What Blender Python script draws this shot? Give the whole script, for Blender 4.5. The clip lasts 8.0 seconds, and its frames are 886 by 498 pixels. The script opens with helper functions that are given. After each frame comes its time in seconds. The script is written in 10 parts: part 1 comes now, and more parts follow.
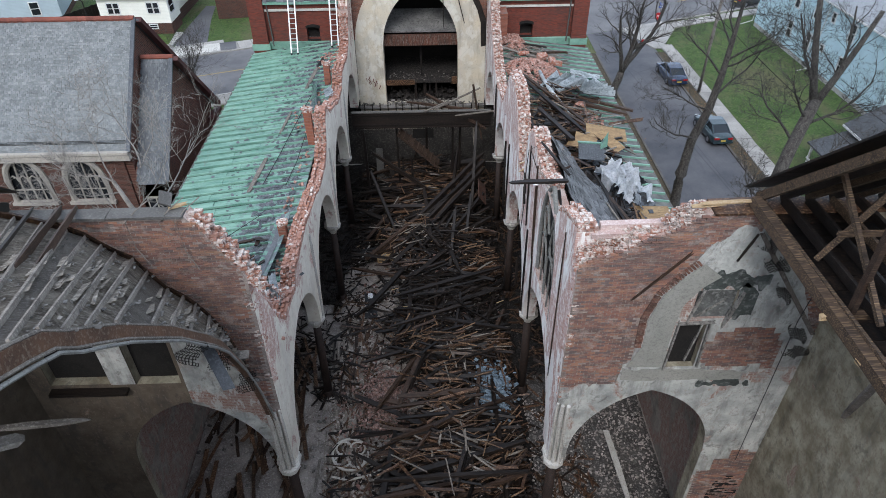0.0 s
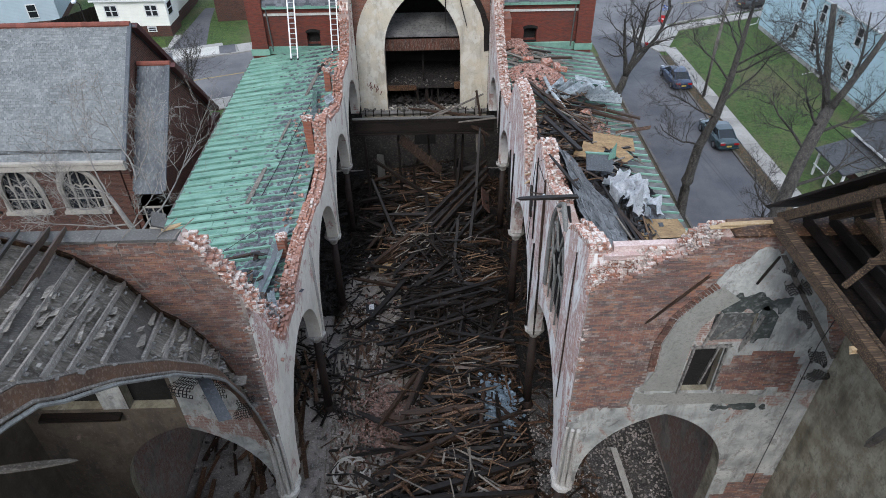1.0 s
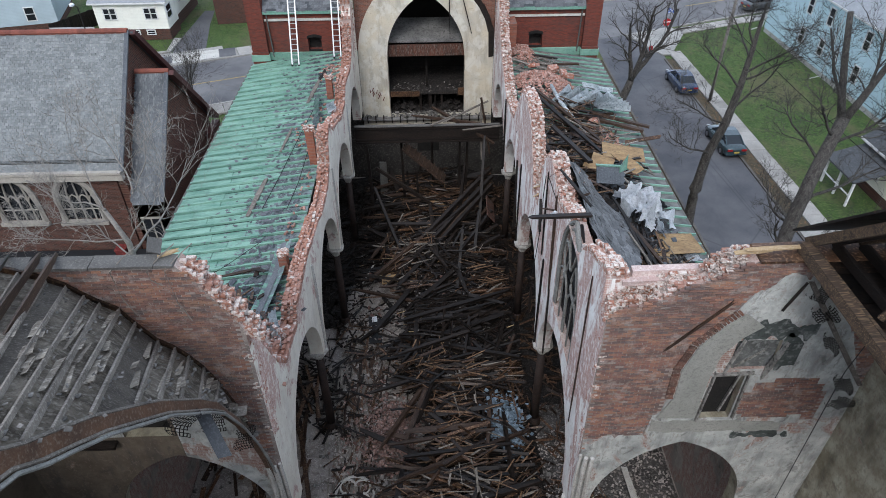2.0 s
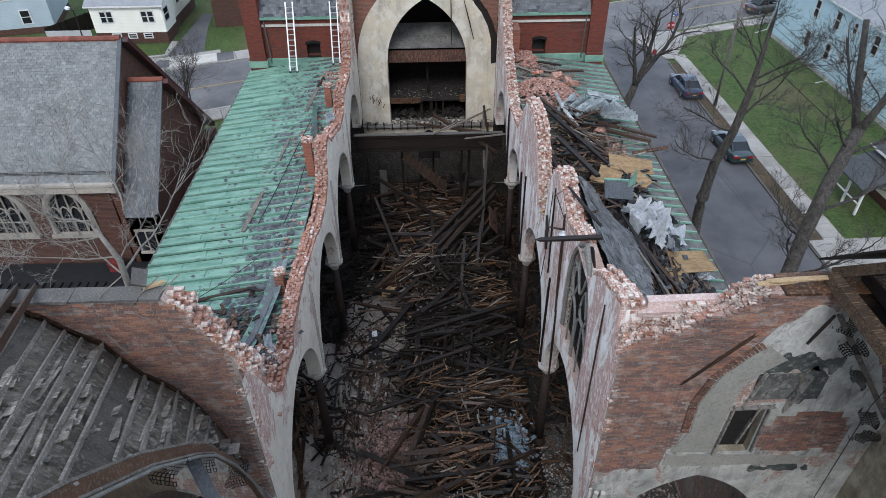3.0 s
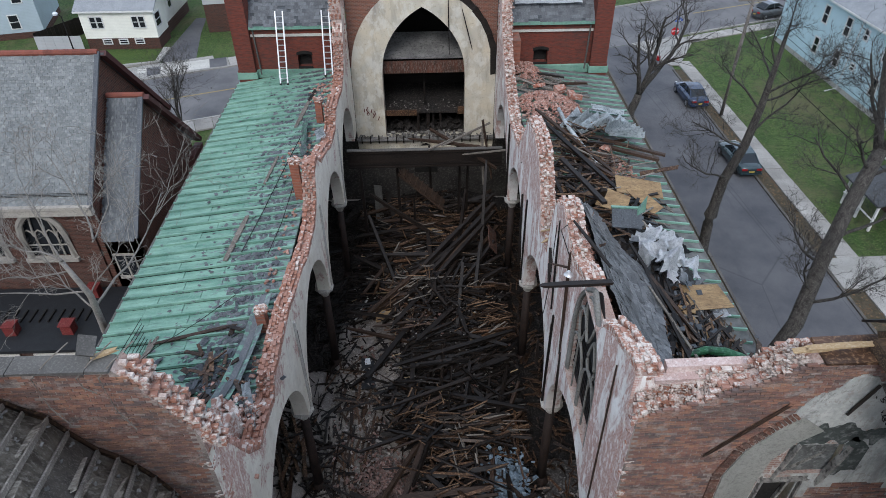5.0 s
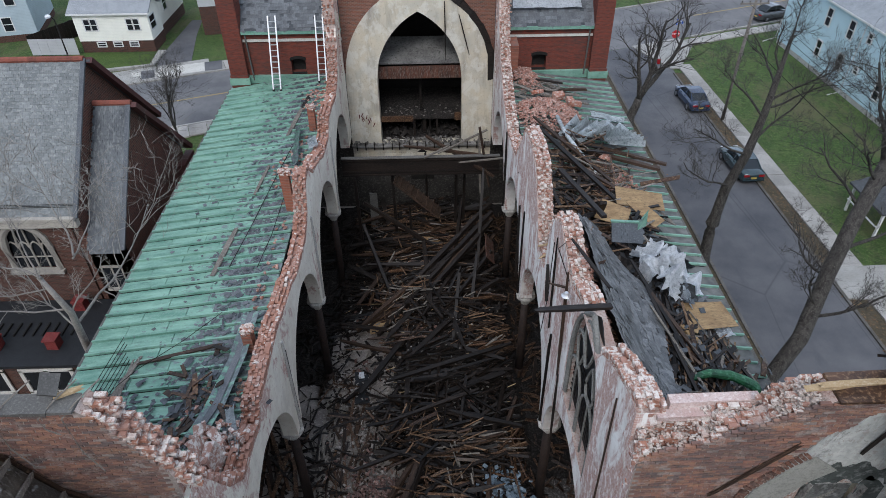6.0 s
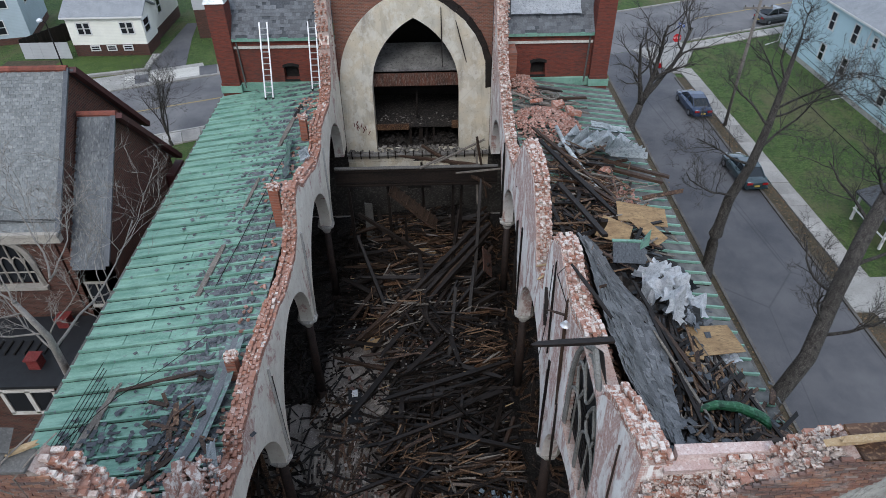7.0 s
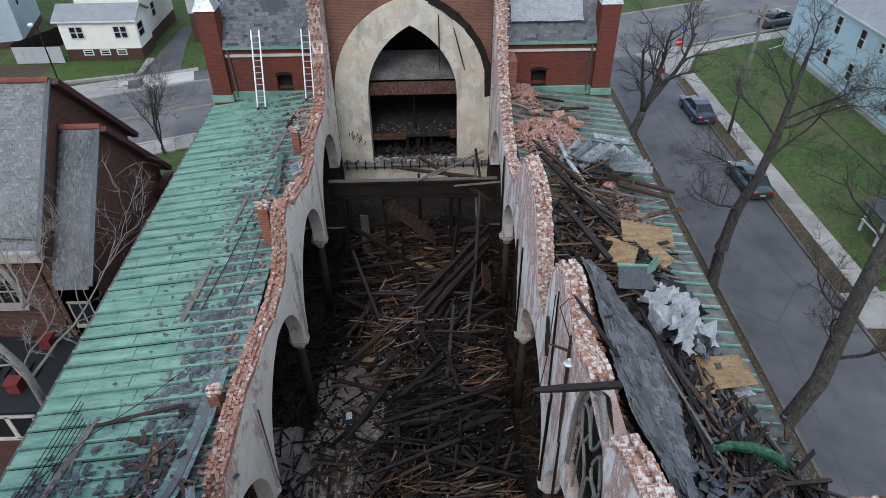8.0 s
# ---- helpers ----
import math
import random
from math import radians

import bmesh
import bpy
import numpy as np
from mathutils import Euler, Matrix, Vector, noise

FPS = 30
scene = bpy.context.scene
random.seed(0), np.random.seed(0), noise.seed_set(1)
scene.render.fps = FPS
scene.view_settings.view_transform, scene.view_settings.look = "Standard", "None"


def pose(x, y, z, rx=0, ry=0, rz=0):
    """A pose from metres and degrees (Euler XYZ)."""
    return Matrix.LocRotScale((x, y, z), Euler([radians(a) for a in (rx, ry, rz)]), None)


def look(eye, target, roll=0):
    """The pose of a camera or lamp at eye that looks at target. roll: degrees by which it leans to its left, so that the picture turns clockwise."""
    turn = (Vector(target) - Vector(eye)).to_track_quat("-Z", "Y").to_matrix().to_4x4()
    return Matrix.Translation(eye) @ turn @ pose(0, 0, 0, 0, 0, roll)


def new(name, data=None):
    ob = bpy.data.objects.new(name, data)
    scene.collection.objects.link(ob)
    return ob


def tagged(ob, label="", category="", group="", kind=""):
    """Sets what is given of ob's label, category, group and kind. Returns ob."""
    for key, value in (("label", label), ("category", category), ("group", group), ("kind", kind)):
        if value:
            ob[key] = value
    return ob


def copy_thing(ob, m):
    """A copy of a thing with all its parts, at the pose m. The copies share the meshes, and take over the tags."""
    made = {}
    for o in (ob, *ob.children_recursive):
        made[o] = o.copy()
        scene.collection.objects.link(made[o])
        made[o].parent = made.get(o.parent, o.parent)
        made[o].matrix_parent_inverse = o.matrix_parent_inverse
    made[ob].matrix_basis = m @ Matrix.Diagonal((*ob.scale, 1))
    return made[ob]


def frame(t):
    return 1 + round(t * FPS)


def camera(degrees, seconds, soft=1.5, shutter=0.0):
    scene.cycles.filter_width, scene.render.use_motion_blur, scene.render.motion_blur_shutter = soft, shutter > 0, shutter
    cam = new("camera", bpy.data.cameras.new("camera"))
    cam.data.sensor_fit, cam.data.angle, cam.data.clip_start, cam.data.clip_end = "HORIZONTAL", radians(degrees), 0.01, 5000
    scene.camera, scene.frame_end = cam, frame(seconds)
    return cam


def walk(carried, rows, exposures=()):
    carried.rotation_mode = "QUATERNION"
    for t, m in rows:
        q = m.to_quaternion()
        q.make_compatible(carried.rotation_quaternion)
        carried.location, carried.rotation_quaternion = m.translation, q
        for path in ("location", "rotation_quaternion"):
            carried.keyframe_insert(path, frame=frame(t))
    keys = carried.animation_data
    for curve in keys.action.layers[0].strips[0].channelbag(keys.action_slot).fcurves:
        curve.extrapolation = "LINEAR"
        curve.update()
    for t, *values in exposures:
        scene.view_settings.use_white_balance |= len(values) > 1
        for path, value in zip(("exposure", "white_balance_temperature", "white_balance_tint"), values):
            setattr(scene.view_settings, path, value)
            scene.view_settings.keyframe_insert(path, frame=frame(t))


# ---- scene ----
cam = camera(68.57, 8.0, soft=0.4)
# the drone's eye; it keeps one attitude all along
ATTITUDE = (51.798, 0.55, -1.433)
PATH = [
    (0.0, 0.593, 0.000, 25.190),
    (0.5, 0.516, 0.477, 25.195),
    (1.0, 0.460, 0.932, 25.170),
    (1.5, 0.338, 1.395, 25.178),
    (3.0, 0.177, 3.022, 25.138),
    (3.5, 0.184, 3.582, 25.106),
    (4.0, 0.234, 4.115, 25.057),
    (4.5, 0.300, 4.613, 25.018),
    (6.0, 0.624, 6.015, 24.939),
    (6.5, 0.741, 6.546, 24.899),
    (7.0, 0.848, 7.156, 24.899),
    (7.5, 0.941, 7.798, 24.882),
    (8.0, 1.003, 8.488, 24.841),
]
walk(cam, [(t, pose(x, y, z, *ATTITUDE)) for t, x, y, z in PATH], exposures=[(0.0, 0.72, 6080, 11), (4.0, 0.48, 6080, 11), (8.0, 0.36, 6080, 11)])

# ---- light: an overcast afternoon ----
world = bpy.data.worlds.new("overcast")
scene.world = world
world.use_nodes = True
wn = world.node_tree.nodes
sky = wn.new("ShaderNodeTexSky")
sky.sky_type = "NISHITA"
sky.sun_disc = False
sky.sun_elevation = radians(48)
sky.sun_rotation = radians(200)
sky.air_density, sky.dust_density, sky.ozone_density = 1.0, 4.0, 1.5
veil = wn.new("ShaderNodeMixRGB")  # cloud cover evens the blue out
veil.inputs[0].default_value = 0.75
veil.inputs[2].default_value = (5.2, 5.9, 6.9, 1)
world.node_tree.links.new(sky.outputs[0], veil.inputs[1])
world.node_tree.links.new(veil.outputs[0], wn["Background"].inputs[0])
wn["Background"].inputs[1].default_value = 0.15
sun = new("sun", bpy.data.lights.new("sun", "SUN"))
sun.data.energy, sun.data.angle, sun.data.color = 1.1, radians(20), (1.0, 0.97, 0.93)
sun.matrix_world = look((0, -20, 40), (6, 20, 0))


# ---- materials ----
def hexa(c):
    return (c[0], c[1], c[2], 1)


class Mat:
    """A small builder of node materials."""

    def __init__(self, name, rough=0.85, metal=0.0, spec=0.3):
        self.m = bpy.data.materials.new(name)
        self.m.use_nodes = True
        self.t = self.m.node_tree
        self.n = self.t.nodes
        self.b = self.n["Principled BSDF"]
        self.b.inputs["Roughness"].default_value = rough
        self.b.inputs["Metallic"].default_value = metal
        self.b.inputs["Specular IOR Level"].default_value = spec
        geo = self.n.new("ShaderNodeNewGeometry")
        self.pos = geo.outputs["Position"]
        self.island = geo.outputs["Random Per Island"]
        self.normal = geo.outputs["Normal"]
        self.ob = self.n.new("ShaderNodeTexCoord").outputs["Object"]
        self.rand = self.n.new("ShaderNodeObjectInfo").outputs["Random"]

    def link(self, a, b):
        self.t.links.new(a, b)

    def scaled(self, vec, sx, sy, sz, rot=(0, 0, 0)):
        n = self.n.new("ShaderNodeMapping")
        n.inputs["Scale"].default_value = (sx, sy, sz)
        n.inputs["Rotation"].default_value = rot
        self.link(vec, n.inputs["Vector"])
        return n.outputs[0]

    def noise(self, vec, scale, detail=4.0, rough=0.55, distort=0.0):
        n = self.n.new("ShaderNodeTexNoise")
        n.inputs["Scale"].default_value = scale
        n.inputs["Detail"].default_value = detail
        n.inputs["Roughness"].default_value = rough
        n.inputs["Distortion"].default_value = distort
        self.link(vec, n.inputs["Vector"])
        return n.outputs["Fac"]

    def voronoi(self, vec, scale, out="Distance", feature="F1"):
        n = self.n.new("ShaderNodeTexVoronoi")
        n.feature = feature
        n.inputs["Scale"].default_value = scale
        self.link(vec, n.inputs["Vector"])
        return n.outputs[out]

    def ramp(self, fac, lo, hi):
        n = self.n.new("ShaderNodeMapRange")
        n.inputs["From Min"].default_value = lo
        n.inputs["From Max"].default_value = hi
        self.link(fac, n.inputs["Value"])
        return n.outputs[0]

    def math(self, op, a, b=None):
        n = self.n.new("ShaderNodeMath")
        n.operation = op
        n.use_clamp = False
        for i, v in enumerate((a, b)):
            if v is None:
                continue
            if isinstance(v, (int, float)):
                n.inputs[i].default_value = v
            else:
                self.link(v, n.inputs[i])
        return n.outputs[0]

    def mix(self, fac, a, b, mode="MIX"):
        n = self.n.new("ShaderNodeMixRGB")
        n.blend_type = mode
        n.use_clamp = True
        for i, v in enumerate((fac, a, b)):
            if isinstance(v, (int, float)):
                n.inputs[i].default_value = v
            elif isinstance(v, tuple):
                n.inputs[i].default_value = hexa(v)
            else:
                self.link(v, n.inputs[i])
        return n.outputs[0]

    def axes(self, a, b):
        """A vector from two of the place's axes, such as ("x", "z")."""
        s = self.n.new("ShaderNodeSeparateXYZ")
        self.link(self.pos, s.inputs[0])
        c = self.n.new("ShaderNodeCombineXYZ")
        self.link(s.outputs["xyz".index(a)], c.inputs[0])
        self.link(s.outputs["xyz".index(b)], c.inputs[1])
        return c.outputs[0]

    def axis(self, a):
        s = self.n.new("ShaderNodeSeparateXYZ")
        self.link(self.pos, s.inputs[0])
        return s.outputs["xyz".index(a)]

    def bricks(self, vec, c1, c2, mortar, wide=0.215, high=0.075, gap=0.011, bias=0.0):
        n = self.n.new("ShaderNodeTexBrick")
        n.inputs["Scale"].default_value = 1.0
        n.inputs["Brick Width"].default_value = wide
        n.inputs["Row Height"].default_value = high
        n.inputs["Mortar Size"].default_value = gap
        n.inputs["Mortar Smooth"].default_value = 0.2
        n.inputs["Bias"].default_value = bias
        for k, v in (("Color1", c1), ("Color2", c2), ("Mortar", mortar)):
            n.inputs[k].default_value = hexa(v)
        self.link(vec, n.inputs["Vector"])
        return n.outputs["Color"], n.outputs["Fac"]

    def bump(self, height, strength=0.4, dist=0.02):
        n = self.n.new("ShaderNodeBump")
        n.inputs["Strength"].default_value = strength
        n.inputs["Distance"].default_value = dist
        self.link(height, n.inputs["Height"])
        self.link(n.outputs[0], self.b.inputs["Normal"])
        return self

    def base(self, col):
        if isinstance(col, tuple):
            self.b.inputs["Base Color"].default_value = hexa(col)
        else:
            self.link(col, self.b.inputs["Base Color"])
        return self

    def roughness(self, val):
        self.link(val, self.b.inputs["Roughness"])
        return self


def mottled(name, c1, c2, c3, s1=3.0, s2=30.0, rough=0.85, metal=0.0, bump=0.3, dist=0.01, per="pos", spread=0.35, stretch=(1, 1, 1)):
    """Three colours mixed at two scales, each piece a little lighter or darker than the next."""
    k = Mat(name, rough, metal)
    src = k.pos if per == "pos" else k.ob
    vec = k.scaled(src, *stretch)
    if per == "ob":
        off = k.n.new("ShaderNodeVectorMath")
        off.operation = "ADD"
        k.link(vec, off.inputs[0])
        k.link(k.math("MULTIPLY", k.rand, 40.0), off.inputs[1])
        vec = off.outputs[0]
    a = k.noise(vec, s1, 5)
    b = k.noise(vec, s2, 3)
    col = k.mix(k.ramp(a, 0.35, 0.65), c1, c2)
    col = k.mix(k.ramp(b, 0.5, 0.75), col, c3)
    speck = k.ramp(k.noise(vec, s2 * 2.6, 2), 0.5, 0.7)
    col = k.mix(k.math("MULTIPLY", speck, 0.45), col, k.mix(1.0, col, (0.4, 0.39, 0.38), "MULTIPLY"))
    r = k.rand if per == "ob" else k.island
    col = k.mix(1.0, col, k.mix(r, (1 - spread,) * 3, (1 + spread * 0.0, 1, 1)), "MULTIPLY")
    k.base(col).bump(b, bump, dist)
    return k.m


def brick_wall(name, plane, c1, c2, mortar, wash=None, dirt=(0.05, 0.04, 0.035), dirty=0.5, wide=0.215, high=0.075, tones=None):
    k = Mat(name, 0.9)
    vec = k.axes(*plane)
    col, fac = k.bricks(vec, c1, c2, mortar, wide, high)
    big = k.noise(k.pos, 0.55, 5)
    col = k.mix(k.math("MULTIPLY", k.ramp(big, 0.45, 0.72), dirty), col, dirt)
    if tones:
        for (colour, amount), seed in zip(tones, (7.0, 19.0)):
            area = k.ramp(k.noise(k.scaled(k.pos, 0.6, 0.6, 1.0, (seed, 0, 0)), 0.9, 6, 0.6), 0.48, 0.62)
            col = k.mix(k.math("MULTIPLY", area, amount), col, k.mix(1.0, col, colour, "MULTIPLY"))
    row = k.noise(k.scaled(k.pos, 3.5, 3.5, 13.0), 1.0, 2)
    col = k.mix(k.ramp(row, 0.35, 0.7), col, k.mix(0.5, col, (c1[0] * 1.5, c1[1] * 1.2, c1[2] * 1.1)))
    if wash:
        colour, lo, hi, sc = wash
        w = k.ramp(k.noise(k.pos, sc, 8, 0.65), lo, hi)
        col = k.mix(w, col, colour)
    fine = k.noise(k.pos, 40, 3)
    col = k.mix(k.math("MULTIPLY", k.ramp(fine, 0.5, 0.8), 0.35), col, dirt)
    k.base(col)
    k.bump(k.math("ADD", k.math("MULTIPLY", fac, -1.0), k.math("MULTIPLY", fine, 0.6)), 0.5, 0.012)
    return k.m


def plaster_over_brick(name, plane, plaster, shade, c1, c2, mortar, lo, hi, scale, stretch=(1, 1, 1), sooty=(0.06, 0.055, 0.05), soot=0.5, bare=()):
    """Plaster that has come away in patches and shows the brick."""
    k = Mat(name, 0.9)
    brick, fac = k.bricks(k.axes(*plane), c1, c2, mortar)
    brick = k.mix(k.ramp(k.noise(k.pos, 6.0, 4), 0.25, 0.62), brick, k.mix(0.65, brick, mortar))
    vec = k.scaled(k.pos, *stretch)
    coat = k.mix(k.ramp(k.noise(k.pos, 1.3, 6, 0.6), 0.35, 0.7), plaster, shade)
    coat = k.mix(k.math("MULTIPLY", k.ramp(k.noise(k.scaled(k.pos, 2.2, 2.2, 0.5), 1.0, 6, 0.65), 0.5, 0.75), soot), coat, sooty)
    coat = k.mix(k.math("MULTIPLY", k.ramp(k.noise(k.pos, 3.4, 7, 0.7), 0.52, 0.62), 0.45), coat, shade)
    coat = k.mix(k.math("MULTIPLY", k.ramp(k.noise(k.scaled(k.pos, 1, 1, 0.8), 1.7, 8, 0.7, 0.5), 0.57, 0.62), soot * 0.6), coat, sooty)
    coat = k.mix(k.math("MULTIPLY", k.ramp(k.noise(k.pos, 14, 4), 0.55, 0.75), 0.4), coat, shade)
    loss = k.noise(vec, scale, 8, 0.62, 0.6)
    for along_axis, start, stop, amount in bare:
        loss = k.math("ADD", loss, k.math("MULTIPLY", k.ramp(k.axis(along_axis), start, stop), amount))
    mask = k.ramp(loss, lo, hi)
    flecks = k.ramp(k.noise(k.scaled(k.pos, 1, 1, 0.6), 9.0, 5, 0.7), 0.56, 0.6)
    coat = k.mix(k.math("MULTIPLY", flecks, 0.5), coat, k.mix(0.5, brick, shade))
    lime = k.ramp(k.noise(k.scaled(k.pos, 1, 1, 0.4), 6.0, 6, 0.7), 0.52, 0.58)
    brick = k.mix(k.math("MULTIPLY", lime, 0.65), brick, plaster)
    k.base(k.mix(mask, coat, brick))
    rel = k.math("ADD", k.math("MULTIPLY", mask, -1.2), k.math("MULTIPLY", k.noise(k.pos, 25, 4), 0.5))
    k.bump(rel, 0.5, 0.02)
    return k.m


def old_brick(name, plane):
    """Mixed old brick: streaks of orange, brown and purple-grey, soot and lime."""
    k = Mat(name, 0.92)
    col, fac = k.bricks(k.axes(*plane), (0.35, 0.165, 0.105), (0.12, 0.075, 0.063), (0.30, 0.26, 0.225), 0.215, 0.075, 0.012)
    streak = k.noise(k.scaled(k.pos, 0.9, 0.9, 7.0), 1.0, 5, 0.6)
    col = k.mix(k.math("MULTIPLY", k.ramp(streak, 0.5, 0.62), 0.75), col, (0.075, 0.06, 0.056))
    warm = k.noise(k.scaled(k.pos, 0.8, 0.8, 3.0, (3, 0, 0)), 1.1, 5, 0.6)
    col = k.mix(k.math("MULTIPLY", k.ramp(warm, 0.54, 0.68), 0.7), col, k.mix(1.0, col, (1.6, 1.3, 1.1), "MULTIPLY"))
    cold = k.noise(k.scaled(k.pos, 1, 1, 1.4, (0, 5, 0)), 0.6, 5, 0.6)
    col = k.mix(k.math("MULTIPLY", k.ramp(cold, 0.47, 0.6), 0.8), col, k.mix(1.0, col, (0.62, 0.76, 0.86), "MULTIPLY"))
    lime = k.noise(k.pos, 2.6, 8, 0.7)
    col = k.mix(k.math("MULTIPLY", k.ramp(lime, 0.51, 0.66), 0.75), col, (0.40, 0.33, 0.285))
    fine = k.noise(k.pos, 38, 3)
    col = k.mix(k.math("MULTIPLY", k.ramp(fine, 0.48, 0.75), 0.45), col, (0.05, 0.04, 0.036))
    k.base(col)
    k.bump(k.math("ADD", k.math("MULTIPLY", fac, -1.0), k.math("MULTIPLY", fine, 0.8)), 0.7, 0.015)
    return k.m


BRICK_END = old_brick("brick of the transept wall", ("x", "z"))
JOINT = mottled("grey-pink lime joint", (0.36, 0.3, 0.26), (0.2, 0.165, 0.145), (0.46, 0.4, 0.36), 1.2, 14, 0.95, bump=0.5)
BRICK_TOWER = brick_wall("red tower brick", ("x", "z"), (0.155, 0.041, 0.026), (0.085, 0.027, 0.02), (0.1, 0.048, 0.037), dirty=0.65)
BRICK_GABLE = brick_wall("gable brick", ("x", "z"), (0.2, 0.088, 0.056), (0.095, 0.052, 0.04), (0.21, 0.165, 0.135), dirty=0.7)
BRICK_CHAPEL = brick_wall("brown chapel brick", ("x", "z"), (0.08, 0.034, 0.023), (0.02, 0.013, 0.011), (0.105, 0.076, 0.06), dirty=0.5)
BRICK_CHAPEL_SIDE = brick_wall("brown chapel brick, side", ("y", "z"), (0.1, 0.042, 0.029), (0.032, 0.019, 0.015), (0.15, 0.108, 0.085), dirty=0.4, wide=0.24, high=0.1)
PLASTER_LEFT = plaster_over_brick("left nave plaster", ("y", "z"), (0.8, 0.76, 0.66), (0.66, 0.61, 0.51), (0.42, 0.2, 0.155), (0.31, 0.145, 0.115), (0.58, 0.46, 0.4), 0.58, 0.62, 0.8, (1, 1, 0.7), soot=0.14, bare=(("z", 9.3, 12.0, 0.17),))
PLASTER_RIGHT = plaster_over_brick("right nave plaster", ("y", "z"), (0.84, 0.82, 0.78), (0.70, 0.65, 0.60), (0.42, 0.2, 0.155), (0.3, 0.14, 0.11), (0.56, 0.44, 0.39), 0.50, 0.56, 1.0, (1.6, 1.6, 0.45), soot=0.16, bare=(("z", 8.5, 11.5, 0.1),))
PLASTER_GREY = plaster_over_brick("grey transept plaster", ("x", "z"), (0.52, 0.52, 0.48), (0.24, 0.25, 0.235), (0.27, 0.12, 0.085), (0.2, 0.095, 0.07), (0.34, 0.28, 0.24), 0.56, 0.60, 0.5, soot=0.8)
# browned by smoke, and darker still to paint in the left arm's shade
PLASTER_SHADED = plaster_over_brick("smoke-browned, shade-darkened plaster", ("x", "z"), (0.155, 0.125, 0.09), (0.085, 0.066, 0.048), (0.2, 0.1, 0.075), (0.16, 0.08, 0.06), (0.3, 0.25, 0.2), 0.67, 0.7, 0.5, soot=0.85)
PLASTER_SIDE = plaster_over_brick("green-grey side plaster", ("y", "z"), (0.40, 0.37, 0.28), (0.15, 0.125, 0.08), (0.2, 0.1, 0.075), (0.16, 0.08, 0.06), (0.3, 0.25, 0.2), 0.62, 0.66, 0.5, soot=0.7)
# darker copy of the side plaster: smoke plus the arm's shade
PLASTER_SHADED_SIDE = plaster_over_brick("smoke-browned, shade-darkened side plaster", ("y", "z"), (0.13, 0.105, 0.075), (0.07, 0.055, 0.04), (0.13, 0.065, 0.05), (0.1, 0.05, 0.04), (0.16, 0.13, 0.1), 0.62, 0.66, 0.5, soot=0.7)
PLASTER_AISLE = plaster_over_brick("aisle plaster", ("y", "z"), (0.32, 0.29, 0.25), (0.17, 0.152, 0.13), (0.23, 0.105, 0.075), (0.14, 0.07, 0.052), (0.28, 0.22, 0.19), 0.42, 0.48, 0.7, soot=0.7)
MOULDING = mottled("pale moulding", (0.62, 0.60, 0.55), (0.5, 0.47, 0.42), (0.32, 0.29, 0.25), 2, 20, 0.85)
STONE = mottled("dark weathered stone", (0.13, 0.125, 0.115), (0.095, 0.09, 0.083), (0.19, 0.18, 0.165), 1.5, 22, 0.9)
IRON = mottled("charred iron column", (0.034, 0.024, 0.02), (0.018, 0.014, 0.012), (0.07, 0.036, 0.024), 3, 25, 0.7)
CHAR = mottled("charred timber", (0.02, 0.0145, 0.0115), (0.008, 0.0065, 0.006), (0.05, 0.035, 0.026), 1.2, 14, 0.55, per="ob", spread=0.5, stretch=(0.4, 4, 4), bump=0.5)
CHAR_FLAT = mottled("charred timber, heaped", (0.013, 0.009, 0.007), (0.005, 0.004, 0.0035), (0.07, 0.043, 0.028), 1.2, 14, 0.55, spread=0.8, bump=0.5)
BROWN = mottled("scorched brown timber", (0.06, 0.034, 0.022), (0.026, 0.016, 0.011), (0.13, 0.085, 0.056), 1.2, 14, 0.6, per="ob", spread=0.4, stretch=(0.4, 4, 4), bump=0.5)
BROWN_FLAT = mottled("scorched brown timber, heaped", (0.11, 0.056, 0.031), (0.03, 0.017, 0.011), (0.32, 0.2, 0.115), 1.2, 14, 0.45, spread=0.88, bump=0.5)
WORN_BEAM = mottled("scorched beam worn to bare wood", (0.085, 0.054, 0.034), (0.034, 0.023, 0.016), (0.27, 0.18, 0.1), 1.0, 7, 0.75, per="ob", spread=0.3, stretch=(0.35, 5, 5), bump=0.6)
GREYWOOD = mottled("weathered grey wood", (0.25, 0.22, 0.185), (0.13, 0.113, 0.096), (0.38, 0.345, 0.3), 1.5, 18, 0.85, spread=0.4, bump=0.4)
PALEWOOD = mottled("freshly split pale wood", (0.50, 0.36, 0.2), (0.40, 0.28, 0.15), (0.58, 0.46, 0.3), 2, 20, 0.8, spread=0.3)
SPLIT = mottled("light brown split wood", (0.19, 0.112, 0.063), (0.11, 0.064, 0.038), (0.36, 0.25, 0.155), 2, 20, 0.8, spread=0.5)
PLYWOOD = mottled("plywood", (0.44, 0.30, 0.15), (0.30, 0.19, 0.095), (0.17, 0.11, 0.065), 1.6, 7, 0.75, stretch=(1, 3, 1))
SLATE = mottled("grey slate", (0.155, 0.165, 0.175), (0.115, 0.122, 0.13), (0.20, 0.205, 0.205), 1.5, 16, 0.6, spread=0.42, bump=0.2)
SLATE_DARK = mottled("dark wet slate", (0.085, 0.095, 0.105), (0.06, 0.066, 0.074), (0.13, 0.14, 0.15), 1.5, 16, 0.42, spread=0.5, bump=0.2)
# dark streaks in the colour stand in for shadow between the pleats
ZINC = mottled("bent zinc sheet", (0.74, 0.77, 0.78), (0.45, 0.5, 0.51), (0.2, 0.24, 0.245), 2.2, 9, 0.38, 0.3, bump=0.3, stretch=(0.6, 2.2, 1))
